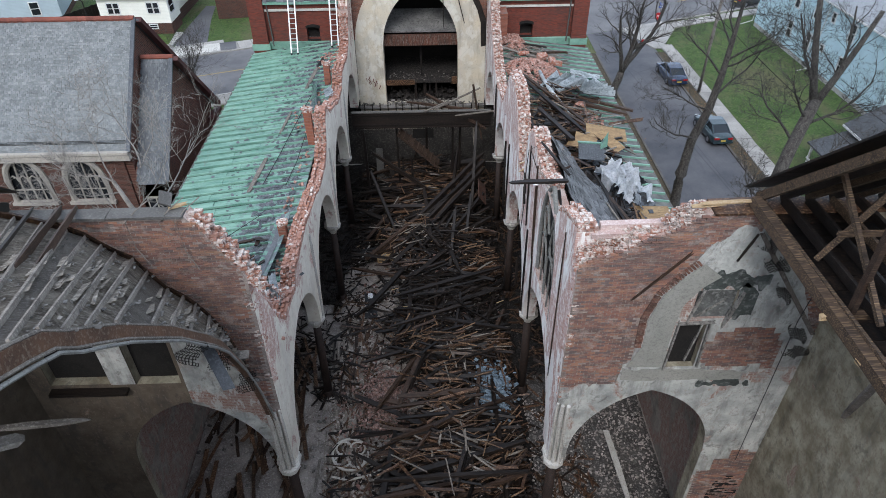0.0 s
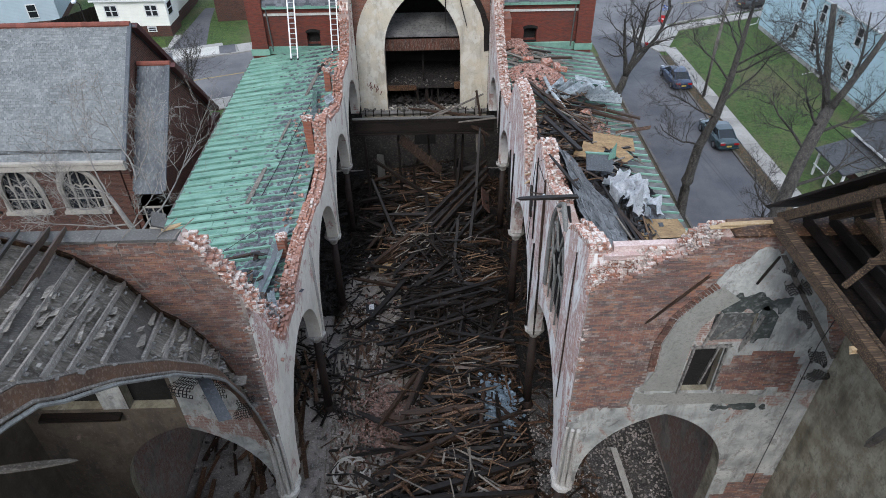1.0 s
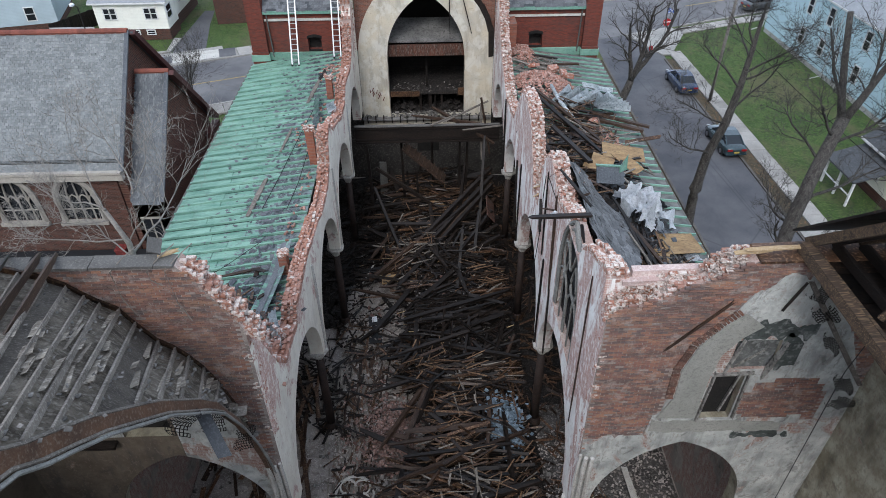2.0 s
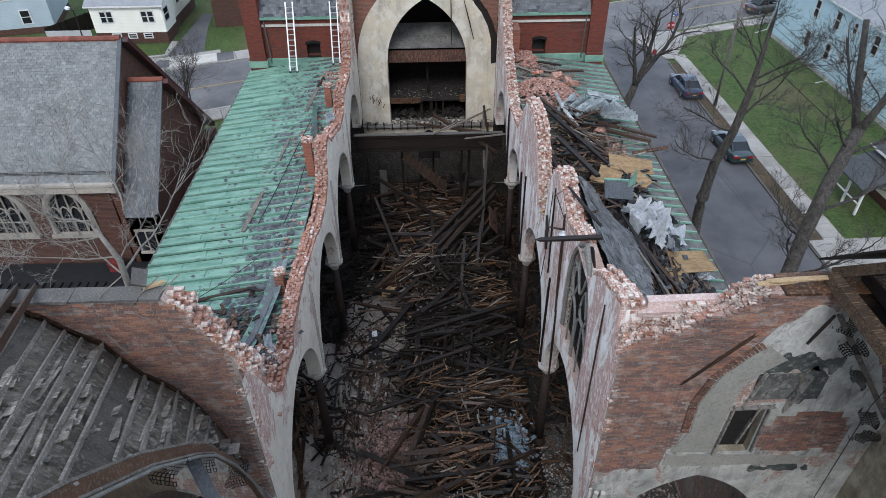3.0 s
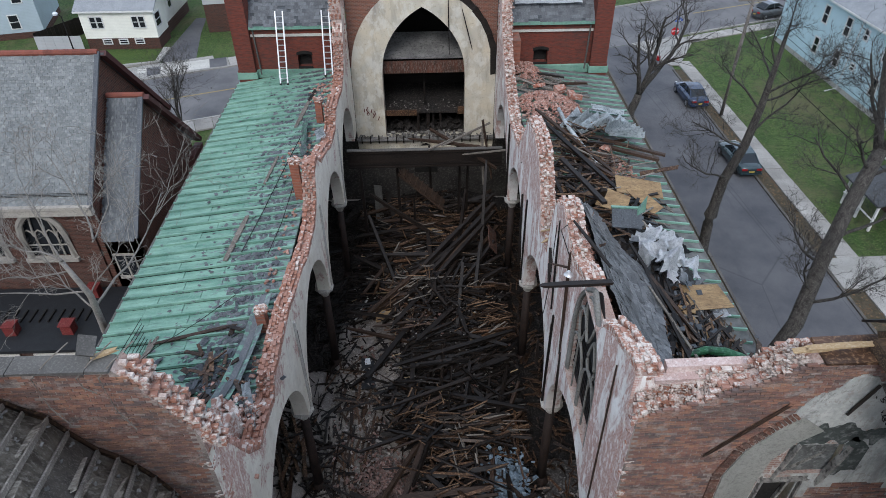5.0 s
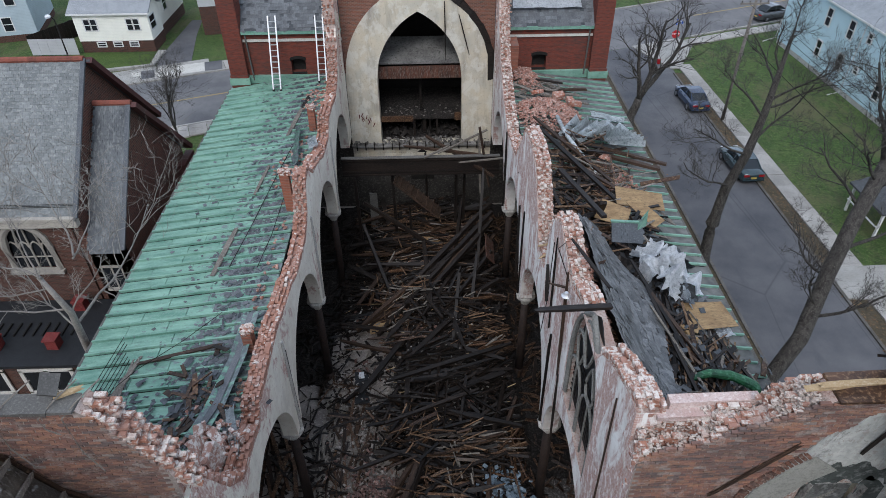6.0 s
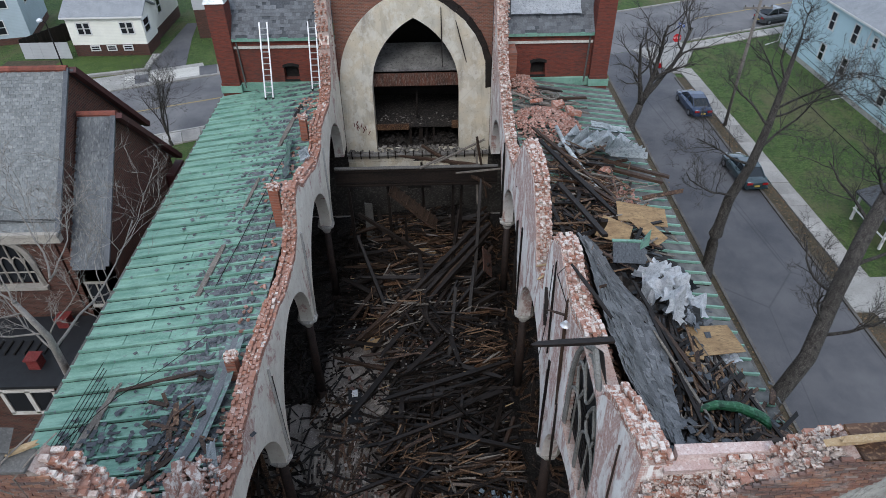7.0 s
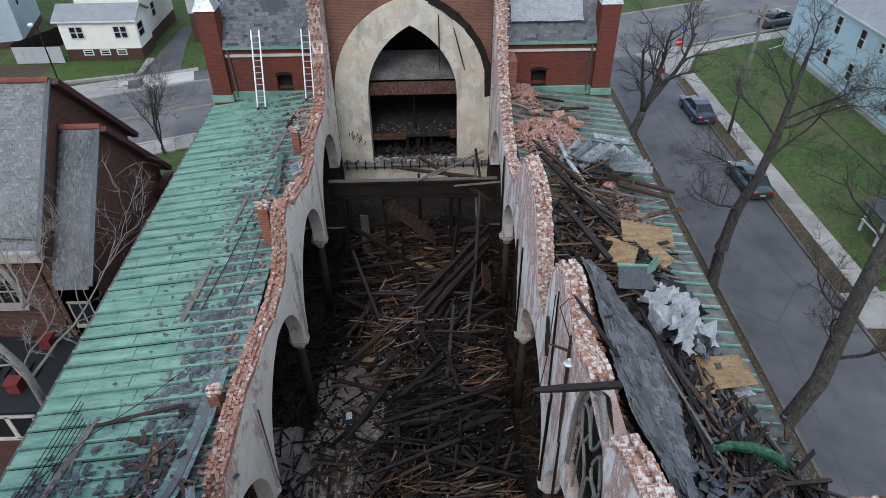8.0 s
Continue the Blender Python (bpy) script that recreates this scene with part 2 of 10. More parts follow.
# grey tones in the white paint the shading of the folds
MEMBRANE = mottled("white roofing sheet", (0.84, 0.86, 0.88), (0.68, 0.71, 0.74), (0.45, 0.48, 0.51), 2.4, 9, 0.5, bump=0.3)
ALUMINIUM = mottled("aluminium", (0.72, 0.73, 0.74), (0.62, 0.63, 0.64), (0.5, 0.5, 0.5), 2, 20, 0.4, 0.6, bump=0.05)
RED_TILE = mottled("red ridge tile", (0.27, 0.085, 0.055), (0.21, 0.07, 0.05), (0.13, 0.06, 0.05), 3, 25, 0.8)
BRICK_PIECE = mottled("broken brick", (0.36, 0.135, 0.085), (0.46, 0.27, 0.205), (0.68, 0.61, 0.55), 3.0, 8, 0.9, per="ob", spread=0.35)
BRICK_HEAP = mottled("heaped broken brick", (0.36, 0.155, 0.11), (0.45, 0.29, 0.235), (0.6, 0.5, 0.44), 4.0, 12, 0.9, spread=0.5)
BRICK_DUSK = mottled("sooty brick rubble", (0.21, 0.11, 0.09), (0.16, 0.1, 0.085), (0.26, 0.19, 0.16), 4.0, 12, 0.9, spread=0.5)
TERRACOTTA = brick_wall("orange pier brick", ("y", "z"), (0.27, 0.10, 0.06), (0.17, 0.068, 0.046), (0.25, 0.16, 0.125), dirty=0.5)
MORTAR = mottled("pink mortar bed", (0.48, 0.34, 0.285), (0.6, 0.51, 0.45), (0.32, 0.165, 0.12), 2.2, 18, 0.95, bump=0.8, dist=0.03)
PINK_COAT = mottled("pink-washed plaster", (0.56, 0.44, 0.4), (0.46, 0.32, 0.28), (0.7, 0.63, 0.59), 1.5, 12, 0.9, bump=0.4)
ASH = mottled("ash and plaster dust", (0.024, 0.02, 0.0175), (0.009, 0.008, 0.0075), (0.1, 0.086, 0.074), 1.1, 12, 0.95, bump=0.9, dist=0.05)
FLOORDUST = mottled("dusty floor boards", (0.43, 0.385, 0.345), (0.22, 0.19, 0.17), (0.56, 0.51, 0.47), 0.9, 15, 0.9, bump=0.5)
AISLE_DUST = mottled("grey ash and grit", (0.11, 0.1, 0.092), (0.055, 0.05, 0.046), (0.3, 0.28, 0.26), 1.1, 13, 0.95, bump=0.9, dist=0.04)
LATH_DUST = mottled("dusty back of plaster lath", (0.35, 0.305, 0.245), (0.13, 0.108, 0.085), (0.52, 0.47, 0.4), 2.4, 9, 0.95, bump=0.9, dist=0.04)
RUSTWOOD = mottled("red-brown moulded wood", (0.15, 0.078, 0.045), (0.09, 0.05, 0.032), (0.25, 0.19, 0.14), 2.0, 16, 0.7, bump=0.4)
TRACERY = mottled("grey painted tracery", (0.31, 0.31, 0.285), (0.22, 0.215, 0.195), (0.14, 0.13, 0.115), 2, 16, 0.8, bump=0.3)
# plain black; several openings and the chamber take their darkness from it
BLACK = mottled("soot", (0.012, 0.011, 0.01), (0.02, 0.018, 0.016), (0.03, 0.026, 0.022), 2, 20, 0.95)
PLASTIC_BLUE = mottled("blue-grey glass shards", (0.20, 0.27, 0.33), (0.11, 0.15, 0.19), (0.34, 0.41, 0.46), 4, 18, 0.3)
BLACK_SHEET = mottled("black plastic sheet", (0.012, 0.013, 0.015), (0.018, 0.02, 0.022), (0.035, 0.035, 0.035), 3, 20, 0.55)
RUBBLE_GREY = mottled("grey plaster rubble", (0.21, 0.195, 0.175), (0.13, 0.12, 0.108), (0.32, 0.305, 0.28), 4, 15, 0.95, spread=0.6)
# dark tone that paints shade below the loft and at the aisle ends
DARK_WALL = mottled("darkened plaster", (0.055, 0.05, 0.044), (0.03, 0.027, 0.024), (0.12, 0.11, 0.095), 0.8, 9, 0.95)
RUST = mottled("rusted iron fascia", (0.12, 0.045, 0.026), (0.05, 0.03, 0.022), (0.2, 0.17, 0.15), 1.6, 9, 0.8, stretch=(3, 3, 0.6))
GUTTER_GREEN = mottled("green painted gutter", (0.03, 0.15, 0.06), (0.012, 0.05, 0.025), (0.12, 0.3, 0.17), 4, 9, 0.4)


def copper(name, plain):
    """Green patina, brushed by rain down the slope, with bare grey scale where the coat has peeled."""
    k = Mat(name, 0.5)
    run = k.noise(k.scaled(k.pos, 0.7, 3.2, 1), 1.0, 6, 0.6)
    green = k.mix(k.ramp(run, 0.35, 0.66), (0.115, 0.235, 0.178), (0.235, 0.39, 0.305))
    green = k.mix(k.math("MULTIPLY", k.ramp(k.noise(k.pos, 14, 4), 0.5, 0.75), 0.4), green, (0.29, 0.46, 0.37))
    grime = k.ramp(k.noise(k.scaled(k.pos, 1.5, 7.0, 1), 1.3, 7, 0.7), 0.55, 0.68)
    green = k.mix(k.math("MULTIPLY", grime, 0.6), green, (0.075, 0.125, 0.105))
    grey = k.mix(k.ramp(k.noise(k.pos, 5.0, 5), 0.35, 0.7), (0.1, 0.12, 0.125), (0.2, 0.235, 0.235))
    if plain:
        peel = k.ramp(k.noise(k.pos, 3.5, 6), 0.62, 0.68)
        col = k.mix(peel, green, grey)
        col = k.mix(1.0, col, k.mix(k.island, (0.85, 0.88, 0.9), (1.15, 1.12, 1.1)), "MULTIPLY")
    else:
        wear = k.ramp(k.axis("x"), -10.0, -5.0)
        patch = k.noise(k.scaled(k.pos, 1.4, 3.4, 1), 1.5, 7, 0.72, 0.4)
        peel = k.ramp(k.math("ADD", patch, k.math("MULTIPLY", wear, 0.2)), 0.645, 0.665)
        green = k.mix(1.0, green, k.mix(k.island, (0.72, 0.77, 0.78), (1.12, 1.1, 1.08)), "MULTIPLY")
        col = k.mix(peel, green, grey)
        k.roughness(k.ramp(peel, 1.8, -0.8))
    k.base(col).bump(k.math("ADD", k.math("MULTIPLY", peel, -0.7), k.math("MULTIPLY", k.noise(k.pos, 22, 3), 0.4)), 0.4, 0.01)
    return k.m


COPPER = copper("green copper roofing", False)
COPPER_RIB = copper("green copper ribs", True)
_k = Mat("grey underlay between ribs", 0.9)
_k.base(_k.mix(_k.ramp(_k.noise(_k.pos, 2.2, 6), 0.35, 0.65), (0.17, 0.17, 0.16), (0.085, 0.088, 0.085))).bump(_k.noise(_k.pos, 20), 0.3)
UNDERLAY = _k.m


# ---- mesh helpers ----
def part(name, bm, material, parent=None, label="", smooth=False):
    """Links a bmesh as ONE mesh object, under a thing or a part."""
    me = bpy.data.meshes.new(name)
    bm.to_mesh(me)
    bm.free()
    me.materials.append(material)
    if smooth:
        me.shade_smooth()
    ob = new(name, me)
    if parent is not None:
        ob.parent = parent
    if label:
        ob["label"] = label
    return ob


def sharing(name, mesh, m, parent=None):
    ob = new(name, mesh)
    ob.parent = parent
    ob.matrix_basis = m
    return ob


def group_of(name, label, category, group="", m=None, kind=""):
    ob = new(name)
    if m is not None:
        ob.matrix_basis = m
    return tagged(ob, label, category, group, kind)


BOX = [(0, 1, 3, 2), (4, 6, 7, 5), (0, 4, 5, 1), (2, 3, 7, 6), (0, 2, 6, 4), (1, 5, 7, 3)]


def box(bm, lo, hi, m=None, jit=0.0):
    vs = []
    for x in (lo[0], hi[0]):
        for y in (lo[1], hi[1]):
            for z in (lo[2], hi[2]):
                p = Vector((x, y, z))
                if jit:
                    p += Vector((random.uniform(-jit, jit), random.uniform(-jit, jit), random.uniform(-jit, jit)))
                vs.append(bm.verts.new(m @ p if m is not None else p))
    for f in BOX:
        bm.faces.new([vs[i] for i in f])


def along(p0, p1, roll=0.0):
    """The pose at p0 whose x runs to p1."""
    d = Vector(p1) - Vector(p0)
    q = d.to_track_quat("X", "Z")
    return Matrix.Translation(p0) @ q.to_matrix().to_4x4() @ Matrix.Rotation(radians(roll), 4, "X"), d.length


def beam(bm, p0, p1, w, h, roll=0.0, jit=0.0):
    m, n = along(p0, p1, roll)
    box(bm, (0, -w / 2, -h / 2), (n, w / 2, h / 2), m, jit)


def tube(bm, pts, radii, sides=6, cap=True):
    """A tapered tube along points."""
    rings = []
    for i, p in enumerate(pts):
        a = Vector(pts[max(i - 1, 0)])
        b = Vector(pts[min(i + 1, len(pts) - 1)])
        q = (b - a).to_track_quat("Z", "Y")
        rings.append([bm.verts.new(Vector(p) + q @ Vector((radii[i] * math.cos(k * math.tau / sides), radii[i] * math.sin(k * math.tau / sides), 0))) for k in range(sides)])
    for r, s in zip(rings, rings[1:]):
        for k in range(sides):
            bm.faces.new((r[k], r[(k + 1) % sides], s[(k + 1) % sides], s[k]))
    if cap and sides > 2:
        bm.faces.new(rings[0][::-1])
        bm.faces.new(rings[-1])


def lathe(bm, profile, sides=12, at=(0, 0, 0)):
    """A turned body from (radius, height) pairs."""
    at = Vector(at)
    rings = [[bm.verts.new(at + Vector((r * math.cos(k * math.tau / sides), r * math.sin(k * math.tau / sides), z))) for k in range(sides)] for r, z in profile]
    for a, b in zip(rings, rings[1:]):
        for k in range(sides):
            bm.faces.new((a[k], a[(k + 1) % sides], b[(k + 1) % sides], b[k]))
    bm.faces.new(rings[0][::-1])
    bm.faces.new(rings[-1])


def slab(bm, us, lo, hi, t0, t1, axis="x", t_of=None):
    """A wall as slices: it runs along y (axis "x", thickness from t0 to t1 in x) or along x (axis "y").
    lo(u) and hi(u) give its foot and top."""
    rows = []
    for u in us:
        a, b = lo(u), max(hi(u), lo(u) + 0.002)
        ring = []
        for t, z in ((t0, a), (t0, b), (t1, b), (t1, a)):
            ring.append(bm.verts.new((t, u, z) if axis == "x" else (u, t, z)))
        rows.append(ring)
    for r, s in zip(rows, rows[1:]):
        for k in range(4):
            bm.faces.new((r[k], s[k], s[(k + 1) % 4], r[(k + 1) % 4]))
    bm.faces.new(rows[0])
    bm.faces.new(rows[-1][::-1])


def recalc(bm):
    bmesh.ops.recalc_face_normals(bm, faces=bm.faces)
    return bm


def span(a, b, step):
    n = max(1, round((b - a) / step))
    return [a + (b - a) * i / n for i in range(n + 1)]


def arch(u, half, spring, apex):
    """The height of a pointed arch at u from its middle."""
    h = apex - spring
    c = (h * h - half * half) / (2 * half)
    return spring + math.sqrt(max(0.0, (half + c) ** 2 - (abs(u) + c) ** 2))


def profile(pts, rough=0.0, seed=0, step=0.22):
    """A line through (u, z) points, broken in brick steps."""
    def at(u):
        if u <= pts[0][0]:
            z = pts[0][1]
        elif u >= pts[-1][0]:
            z = pts[-1][1]
        else:
            for (a, za), (b, zb) in zip(pts, pts[1:]):
                if a <= u <= b:
                    z = za + (zb - za) * (u - a) / (b - a)
                    break
        if rough:
            z += rough * (2 * noise.noise((math.floor(u / step) * 1.7, seed * 7.3, 0.5)))
        return z
    return at


def flat(z):
    return lambda u: z


def rand_turn(tilt):
    return Euler((random.uniform(-tilt, tilt), random.uniform(-tilt, tilt), random.uniform(0, math.tau))).to_matrix().to_4x4()

# ---- the ground, the streets ----
_k = Mat("lawn", 0.95)
_g = _k.mix(_k.ramp(_k.noise(_k.pos, 0.35, 6, 0.6), 0.35, 0.68), (0.036, 0.078, 0.016), (0.066, 0.106, 0.027))
_g = _k.mix(_k.ramp(_k.noise(_k.pos, 7, 6, 0.75), 0.48, 0.66), _g, (0.125, 0.168, 0.052))
_g = _k.mix(_k.math("MULTIPLY", _k.ramp(_k.noise(_k.pos, 3.1, 7, 0.75), 0.5, 0.6), 0.75), _g, (0.022, 0.04, 0.012))
_g = _k.mix(_k.math("MULTIPLY", _k.ramp(_k.noise(_k.scaled(_k.pos, 1, 0.5, 1), 0.22, 7, 0.7), 0.5, 0.64), 0.75), _g, (0.115, 0.105, 0.055))
_g = _k.mix(_k.math("MULTIPLY", _k.ramp(_k.noise(_k.pos, 16, 4, 0.7), 0.6, 0.68), 0.6), _g, (0.19, 0.14, 0.08))
_k.base(_g).bump(_k.noise(_k.pos, 30, 4), 1.0, 0.08)
LAWN = _k.m


def asphalt(name, dark, pale):
    """Worn asphalt: patches, grit, tyre-darkened runs and cracks."""
    k = Mat(name, 0.8)
    col = k.mix(k.ramp(k.noise(k.pos, 0.25, 6, 0.6), 0.35, 0.7), dark, pale)
    col = k.mix(k.math("MULTIPLY", k.ramp(k.noise(k.pos, 60, 2), 0.55, 0.8), 0.5), col, (0.22, 0.215, 0.21))
    col = k.mix(k.math("MULTIPLY", k.ramp(k.noise(k.scaled(k.pos, 1, 0.25, 1), 0.9, 7, 0.7), 0.55, 0.68), 0.45), col, dark)
    crack = k.ramp(k.voronoi(k.scaled(k.pos, 1, 0.35, 1), 0.13, "Distance", "DISTANCE_TO_EDGE"), 0.006, 0.0)
    col = k.mix(k.math("MULTIPLY", crack, 0.45), col, (0.04, 0.04, 0.042))
    k.base(col).bump(k.noise(k.pos, 80, 2), 0.3, 0.01)
    return k.m


ASPHALT = asphalt("asphalt", (0.064, 0.065, 0.072), (0.128, 0.126, 0.129))
ASPHALT_PALE = asphalt("worn pale asphalt", (0.095, 0.094, 0.098), (0.175, 0.17, 0.168))
CONCRETE = mottled("pale concrete", (0.46, 0.445, 0.41), (0.36, 0.35, 0.32), (0.25, 0.235, 0.21), 0.7, 14, 0.9)
KERB = mottled("worn grey kerb", (0.17, 0.16, 0.145), (0.11, 0.1, 0.09), (0.08, 0.065, 0.05), 0.9, 8, 0.95, bump=0.6)
DIRT = mottled("bare soil with leaves", (0.06, 0.052, 0.03), (0.095, 0.075, 0.048), (0.15, 0.105, 0.062), 1.6, 9, 0.95, bump=0.9, dist=0.05)
YELLOW = mottled("yellow road paint", (0.42, 0.31, 0.12), (0.33, 0.26, 0.13), (0.2, 0.18, 0.13), 3, 20, 0.7)
GZ = -1.0


def sheet(name, quads, z, material, label, category, thick=0.0):
    """A flat part of the ground from convex outlines."""
    bm = bmesh.new()
    for q in quads:
        top = [bm.verts.new((x, y, z)) for x, y in q]
        bm.faces.new(top)
        if thick:
            low = [bm.verts.new((x, y, z - thick)) for x, y in q]
            for i in range(len(q)):
                j = (i + 1) % len(q)
                bm.faces.new((top[i], low[i], low[j], top[j]))
    recalc(bm)
    for f in bm.faces:
        if abs(f.normal.z) > 0.9 and f.normal.z < 0:
            f.normal_flip()
    return tagged(part(name, bm, material), label, category, kind="structure")


sheet("ground", [[(-900, -900), (900, -900), (900, 900), (-900, 900)]], GZ - 0.12, LAWN, "patchy green lawn with bare brown soil", "ground")
SIN, COS = math.sin(math.atan(0.375)), math.cos(math.atan(0.375))


def street(u, v):
    """A point of the cross street: u along it, v across, from its middle line."""
    return (u * COS - v * SIN, 70.6 + u * SIN + v * COS)


sheet("road_cross", [[street(-120, -5.4), street(120, -5.4), street(120, 5.4), street(-120, 5.4)]], GZ - 0.1, ASPHALT_PALE, "grey cracked asphalt street with a faded yellow line", "road")
sheet("road_side", [[(17.7, -40), (25.6, -40), (24.6, 74.0), (18.2, 71.6)]], GZ - 0.096, ASPHALT, "grey cracked asphalt side street", "road")
sheet("road_line", [[street(-120, -0.12), street(11, -0.12), street(11, 0.1), street(-120, 0.1)], [street(34, -0.12), street(120, -0.12), street(120, 0.1), street(34, 0.1)]], GZ - 0.092, YELLOW, "faded yellow centre line on asphalt", "road line")
sheet("kerb_side", [[(24.62, 20), (24.8, 20), (24.55, 66), (24.38, 66)], [(17.5, -40), (17.68, -40), (18.15, 66), (17.98, 66)]], GZ + 0.01, KERB, "worn grey concrete kerb along the street", "kerb", 0.2)
sheet("verge_side", [[(24.8, 20), (26.0, 20), (25.3, 66), (24.55, 66)], [(15.6, -40), (17.5, -40), (17.98, 66), (16.5, 66)]], GZ - 0.04, DIRT, "bare verge with fallen brown leaves", "verge")
sheet("kerb_cross", [[street(-120, 5.4), street(120, 5.4), street(120, 5.6), street(-120, 5.6)], [street(-120, -5.6), street(14, -5.6), street(14, -5.4), street(-120, -5.4)], [street(29, -5.6), street(120, -5.6), street(120, -5.4), street(29, -5.4)]], GZ + 0.03, CONCRETE, "pale concrete kerb of the cross street", "kerb", 0.2)

# paving slabs of the footways
SLAB_W = 1.5


def footway(name, line, w, label):
    """Concrete slabs, one by one, along a line of two points."""
    (x0, y0), (x1, y1) = line
    d = Vector((x1 - x0, y1 - y0, 0))
    n = int(d.length / SLAB_W)
    root = tagged(new(name), label, "pavement", kind="structure")
    bm = bmesh.new()
    box(bm, (-SLAB_W / 2 + 0.012, -w / 2, -0.12), (SLAB_W / 2 - 0.012, w / 2, 0.0), None, 0.008)
    me = bpy.data.meshes.new("paving_slab")
    bm.to_mesh(me)
    bm.free()
    me.materials.append(CONCRETE_SLAB)
    rot = math.atan2(d.y, d.x)
    for i in range(n):
        p = Vector((x0, y0, 0)) + d * ((i + 0.5) / n)
        sharing("paving_slab", me, Matrix.Translation((p.x, p.y, GZ + 0.02 + random.uniform(-0.02, 0.02))) @ Matrix.Rotation(rot + random.uniform(-0.01, 0.01), 4, "Z") @ Matrix.Rotation(random.uniform(-0.012, 0.012), 4, "X"), root)
    return root


CONCRETE_SLAB = mottled("paving concrete", (0.44, 0.42, 0.385), (0.33, 0.315, 0.29), (0.23, 0.215, 0.19), 0.8, 14, 0.9, per="ob", spread=0.35)
sheet("drive_side", [[(24.7, 36.2), (24.7, 33.4), (31.0, 33.0), (31.0, 36.4)]], GZ + 0.05, CONCRETE, "pale concrete drive crossing the footway", "drive", 0.1)
sheet("pavement_corner", [[street(21.5, -5.5), street(27.5, -5.5), street(27.5, -7.9), (25.4, 67.0), (24.5, 67.0)]], GZ + 0.04, CONCRETE, "pale concrete corner ramp of the footway", "pavement", 0.12)
footway("pavement_side", ((26.7, 20), (26.0, 68)), 1.35, "pale concrete slabs of the footway beside the lawn")
footway("pavement_cross", (street(-60, 6.75), street(-1, 6.75)), 2.2, "pale concrete slab footway before the houses")
footway("pavement_near", (street(27, -6.9), street(56, -6.9)), 1.5, "pale concrete slab footway along the lawn's end")
footway("pavement_church", (street(-45, -6.7), street(5, -6.7)), 2.0, "pale concrete slab footway behind the church")

# ---- the church: floor and outer walls ----
bm = bmesh.new()
box(bm, (-12.2, -4.0, -1.2), (12.2, 48.0, 0.0))
tagged(part("floor", bm, FLOORDUST), "dusty charred church floor under rubble", "floor", kind="structure")

HALF, THICK = 4.35, 0.54
BAYS = [13.75, 20.65, 27.55, 34.4, 41.3]


def arcade(side, top, material, name, label, hole=None):
    """One nave wall on pointed arches, its top broken. hole: (y0, y1, foot, spring, apex) of a window."""
    a, b = (side * HALF, side * (HALF + THICK))
    crest = top

    def top(y):
        return crest(y) - 0.2
    bm = bmesh.new()
    ys = set(span(13.6, 42.3, 0.115))
    cuts = []
    for y0, y1 in zip(BAYS, BAYS[1:]):
        cuts.append((y0 + 0.42, y1 - 0.42))

    def lo(y):
        for c0, c1 in cuts:
            if c0 <= y <= c1:
                mid = (c0 + c1) / 2
                return arch(y - mid, (c1 - c0) / 2, 5.6, 8.95)
        return 5.45
    ys = sorted(ys | {c for p in cuts for c in p} | {c + e for p in cuts for c, e in ((p[0], -0.001), (p[1], 0.001))})
    if not hole:
        slab(bm, ys, lo, top, a, b)
    else:
        h0, h1, foot, spring, apex = hole
        mid, half = (h0 + h1) / 2, (h1 - h0) / 2
        slab(bm, [y for y in ys if y < h0] + [h0], lo, top, a, b)
        inside = [h0] + [y for y in ys if h0 < y < h1] + [h1]
        slab(bm, inside, lo, flat(foot), a, b)
        head = [y for y in inside if top(y) > arch(y - mid, half, spring, apex) + 0.05]
        slab(bm, head, lambda y: arch(y - mid, half, spring, apex), top, a, b)
        slab(bm, [h1] + [y for y in ys if y > h1], lo, top, a, b)
    recalc(bm)
    for f in bm.faces:
        if f.normal.z > 0.25:
            f.material_index = 1
    ob = part(name, bm, material)
    ob.data.materials.append(MORTAR)
    return tagged(ob, label, "wall", kind="structure")


TOP_LEFT = profile([(13.8, 13.2), (14.2, 12.4), (14.8, 11.2), (15.6, 10.3), (17.4, 10.05), (17.9, 10.5), (20.9, 10.55), (21.6, 10.35), (23.2, 10.2), (24.0, 9.95), (26.2, 9.8), (27.2, 10.3), (27.8, 11.4), (28.6, 11.5), (29.4, 10.9), (31.2, 10.45), (32.5, 10.0), (34.2, 9.9), (35.0, 10.6), (36.4, 10.5), (38.0, 10.3), (39.4, 10.8), (40.3, 12.0), (41.0, 14.5), (42.4, 17.0)], 0.05, 3, 0.9)
TOP_RIGHT = profile([(13.8, 15.1), (14.3, 15.0), (15.2, 14.65), (15.9, 14.25), (16.25, 13.75), (16.3, 11.0), (17.75, 11.0), (17.8, 13.8), (18.3, 13.7), (19.3, 13.3), (20.2, 13.6), (21.2, 14.0), (22.1, 13.5), (22.7, 12.6), (22.9, 10.9), (24.3, 10.7), (24.8, 11.6), (25.9, 12.9), (27.2, 13.1), (28.9, 12.9), (29.6, 12.2), (30.3, 11.4), (31.4, 10.3), (34.4, 9.9), (36.0, 10.4), (37.6, 11.0), (39.2, 12.0), (40.4, 13.2), (41.2, 14.6), (42.4, 17.0)], 0.07, 8, 0.5)
WINDOW = (15.6, 18.6, 9.6, 11.5, 14.1)
wall_left = arcade(-1, TOP_LEFT, PLASTER_LEFT, "wall_nave_left", "cream plastered nave arcade wall, its top broken down to brick")
wall_right = arcade(1, TOP_RIGHT, PLASTER_RIGHT, "wall_nave_right", "flaking white plaster and pink brick nave wall, top broken", WINDOW)

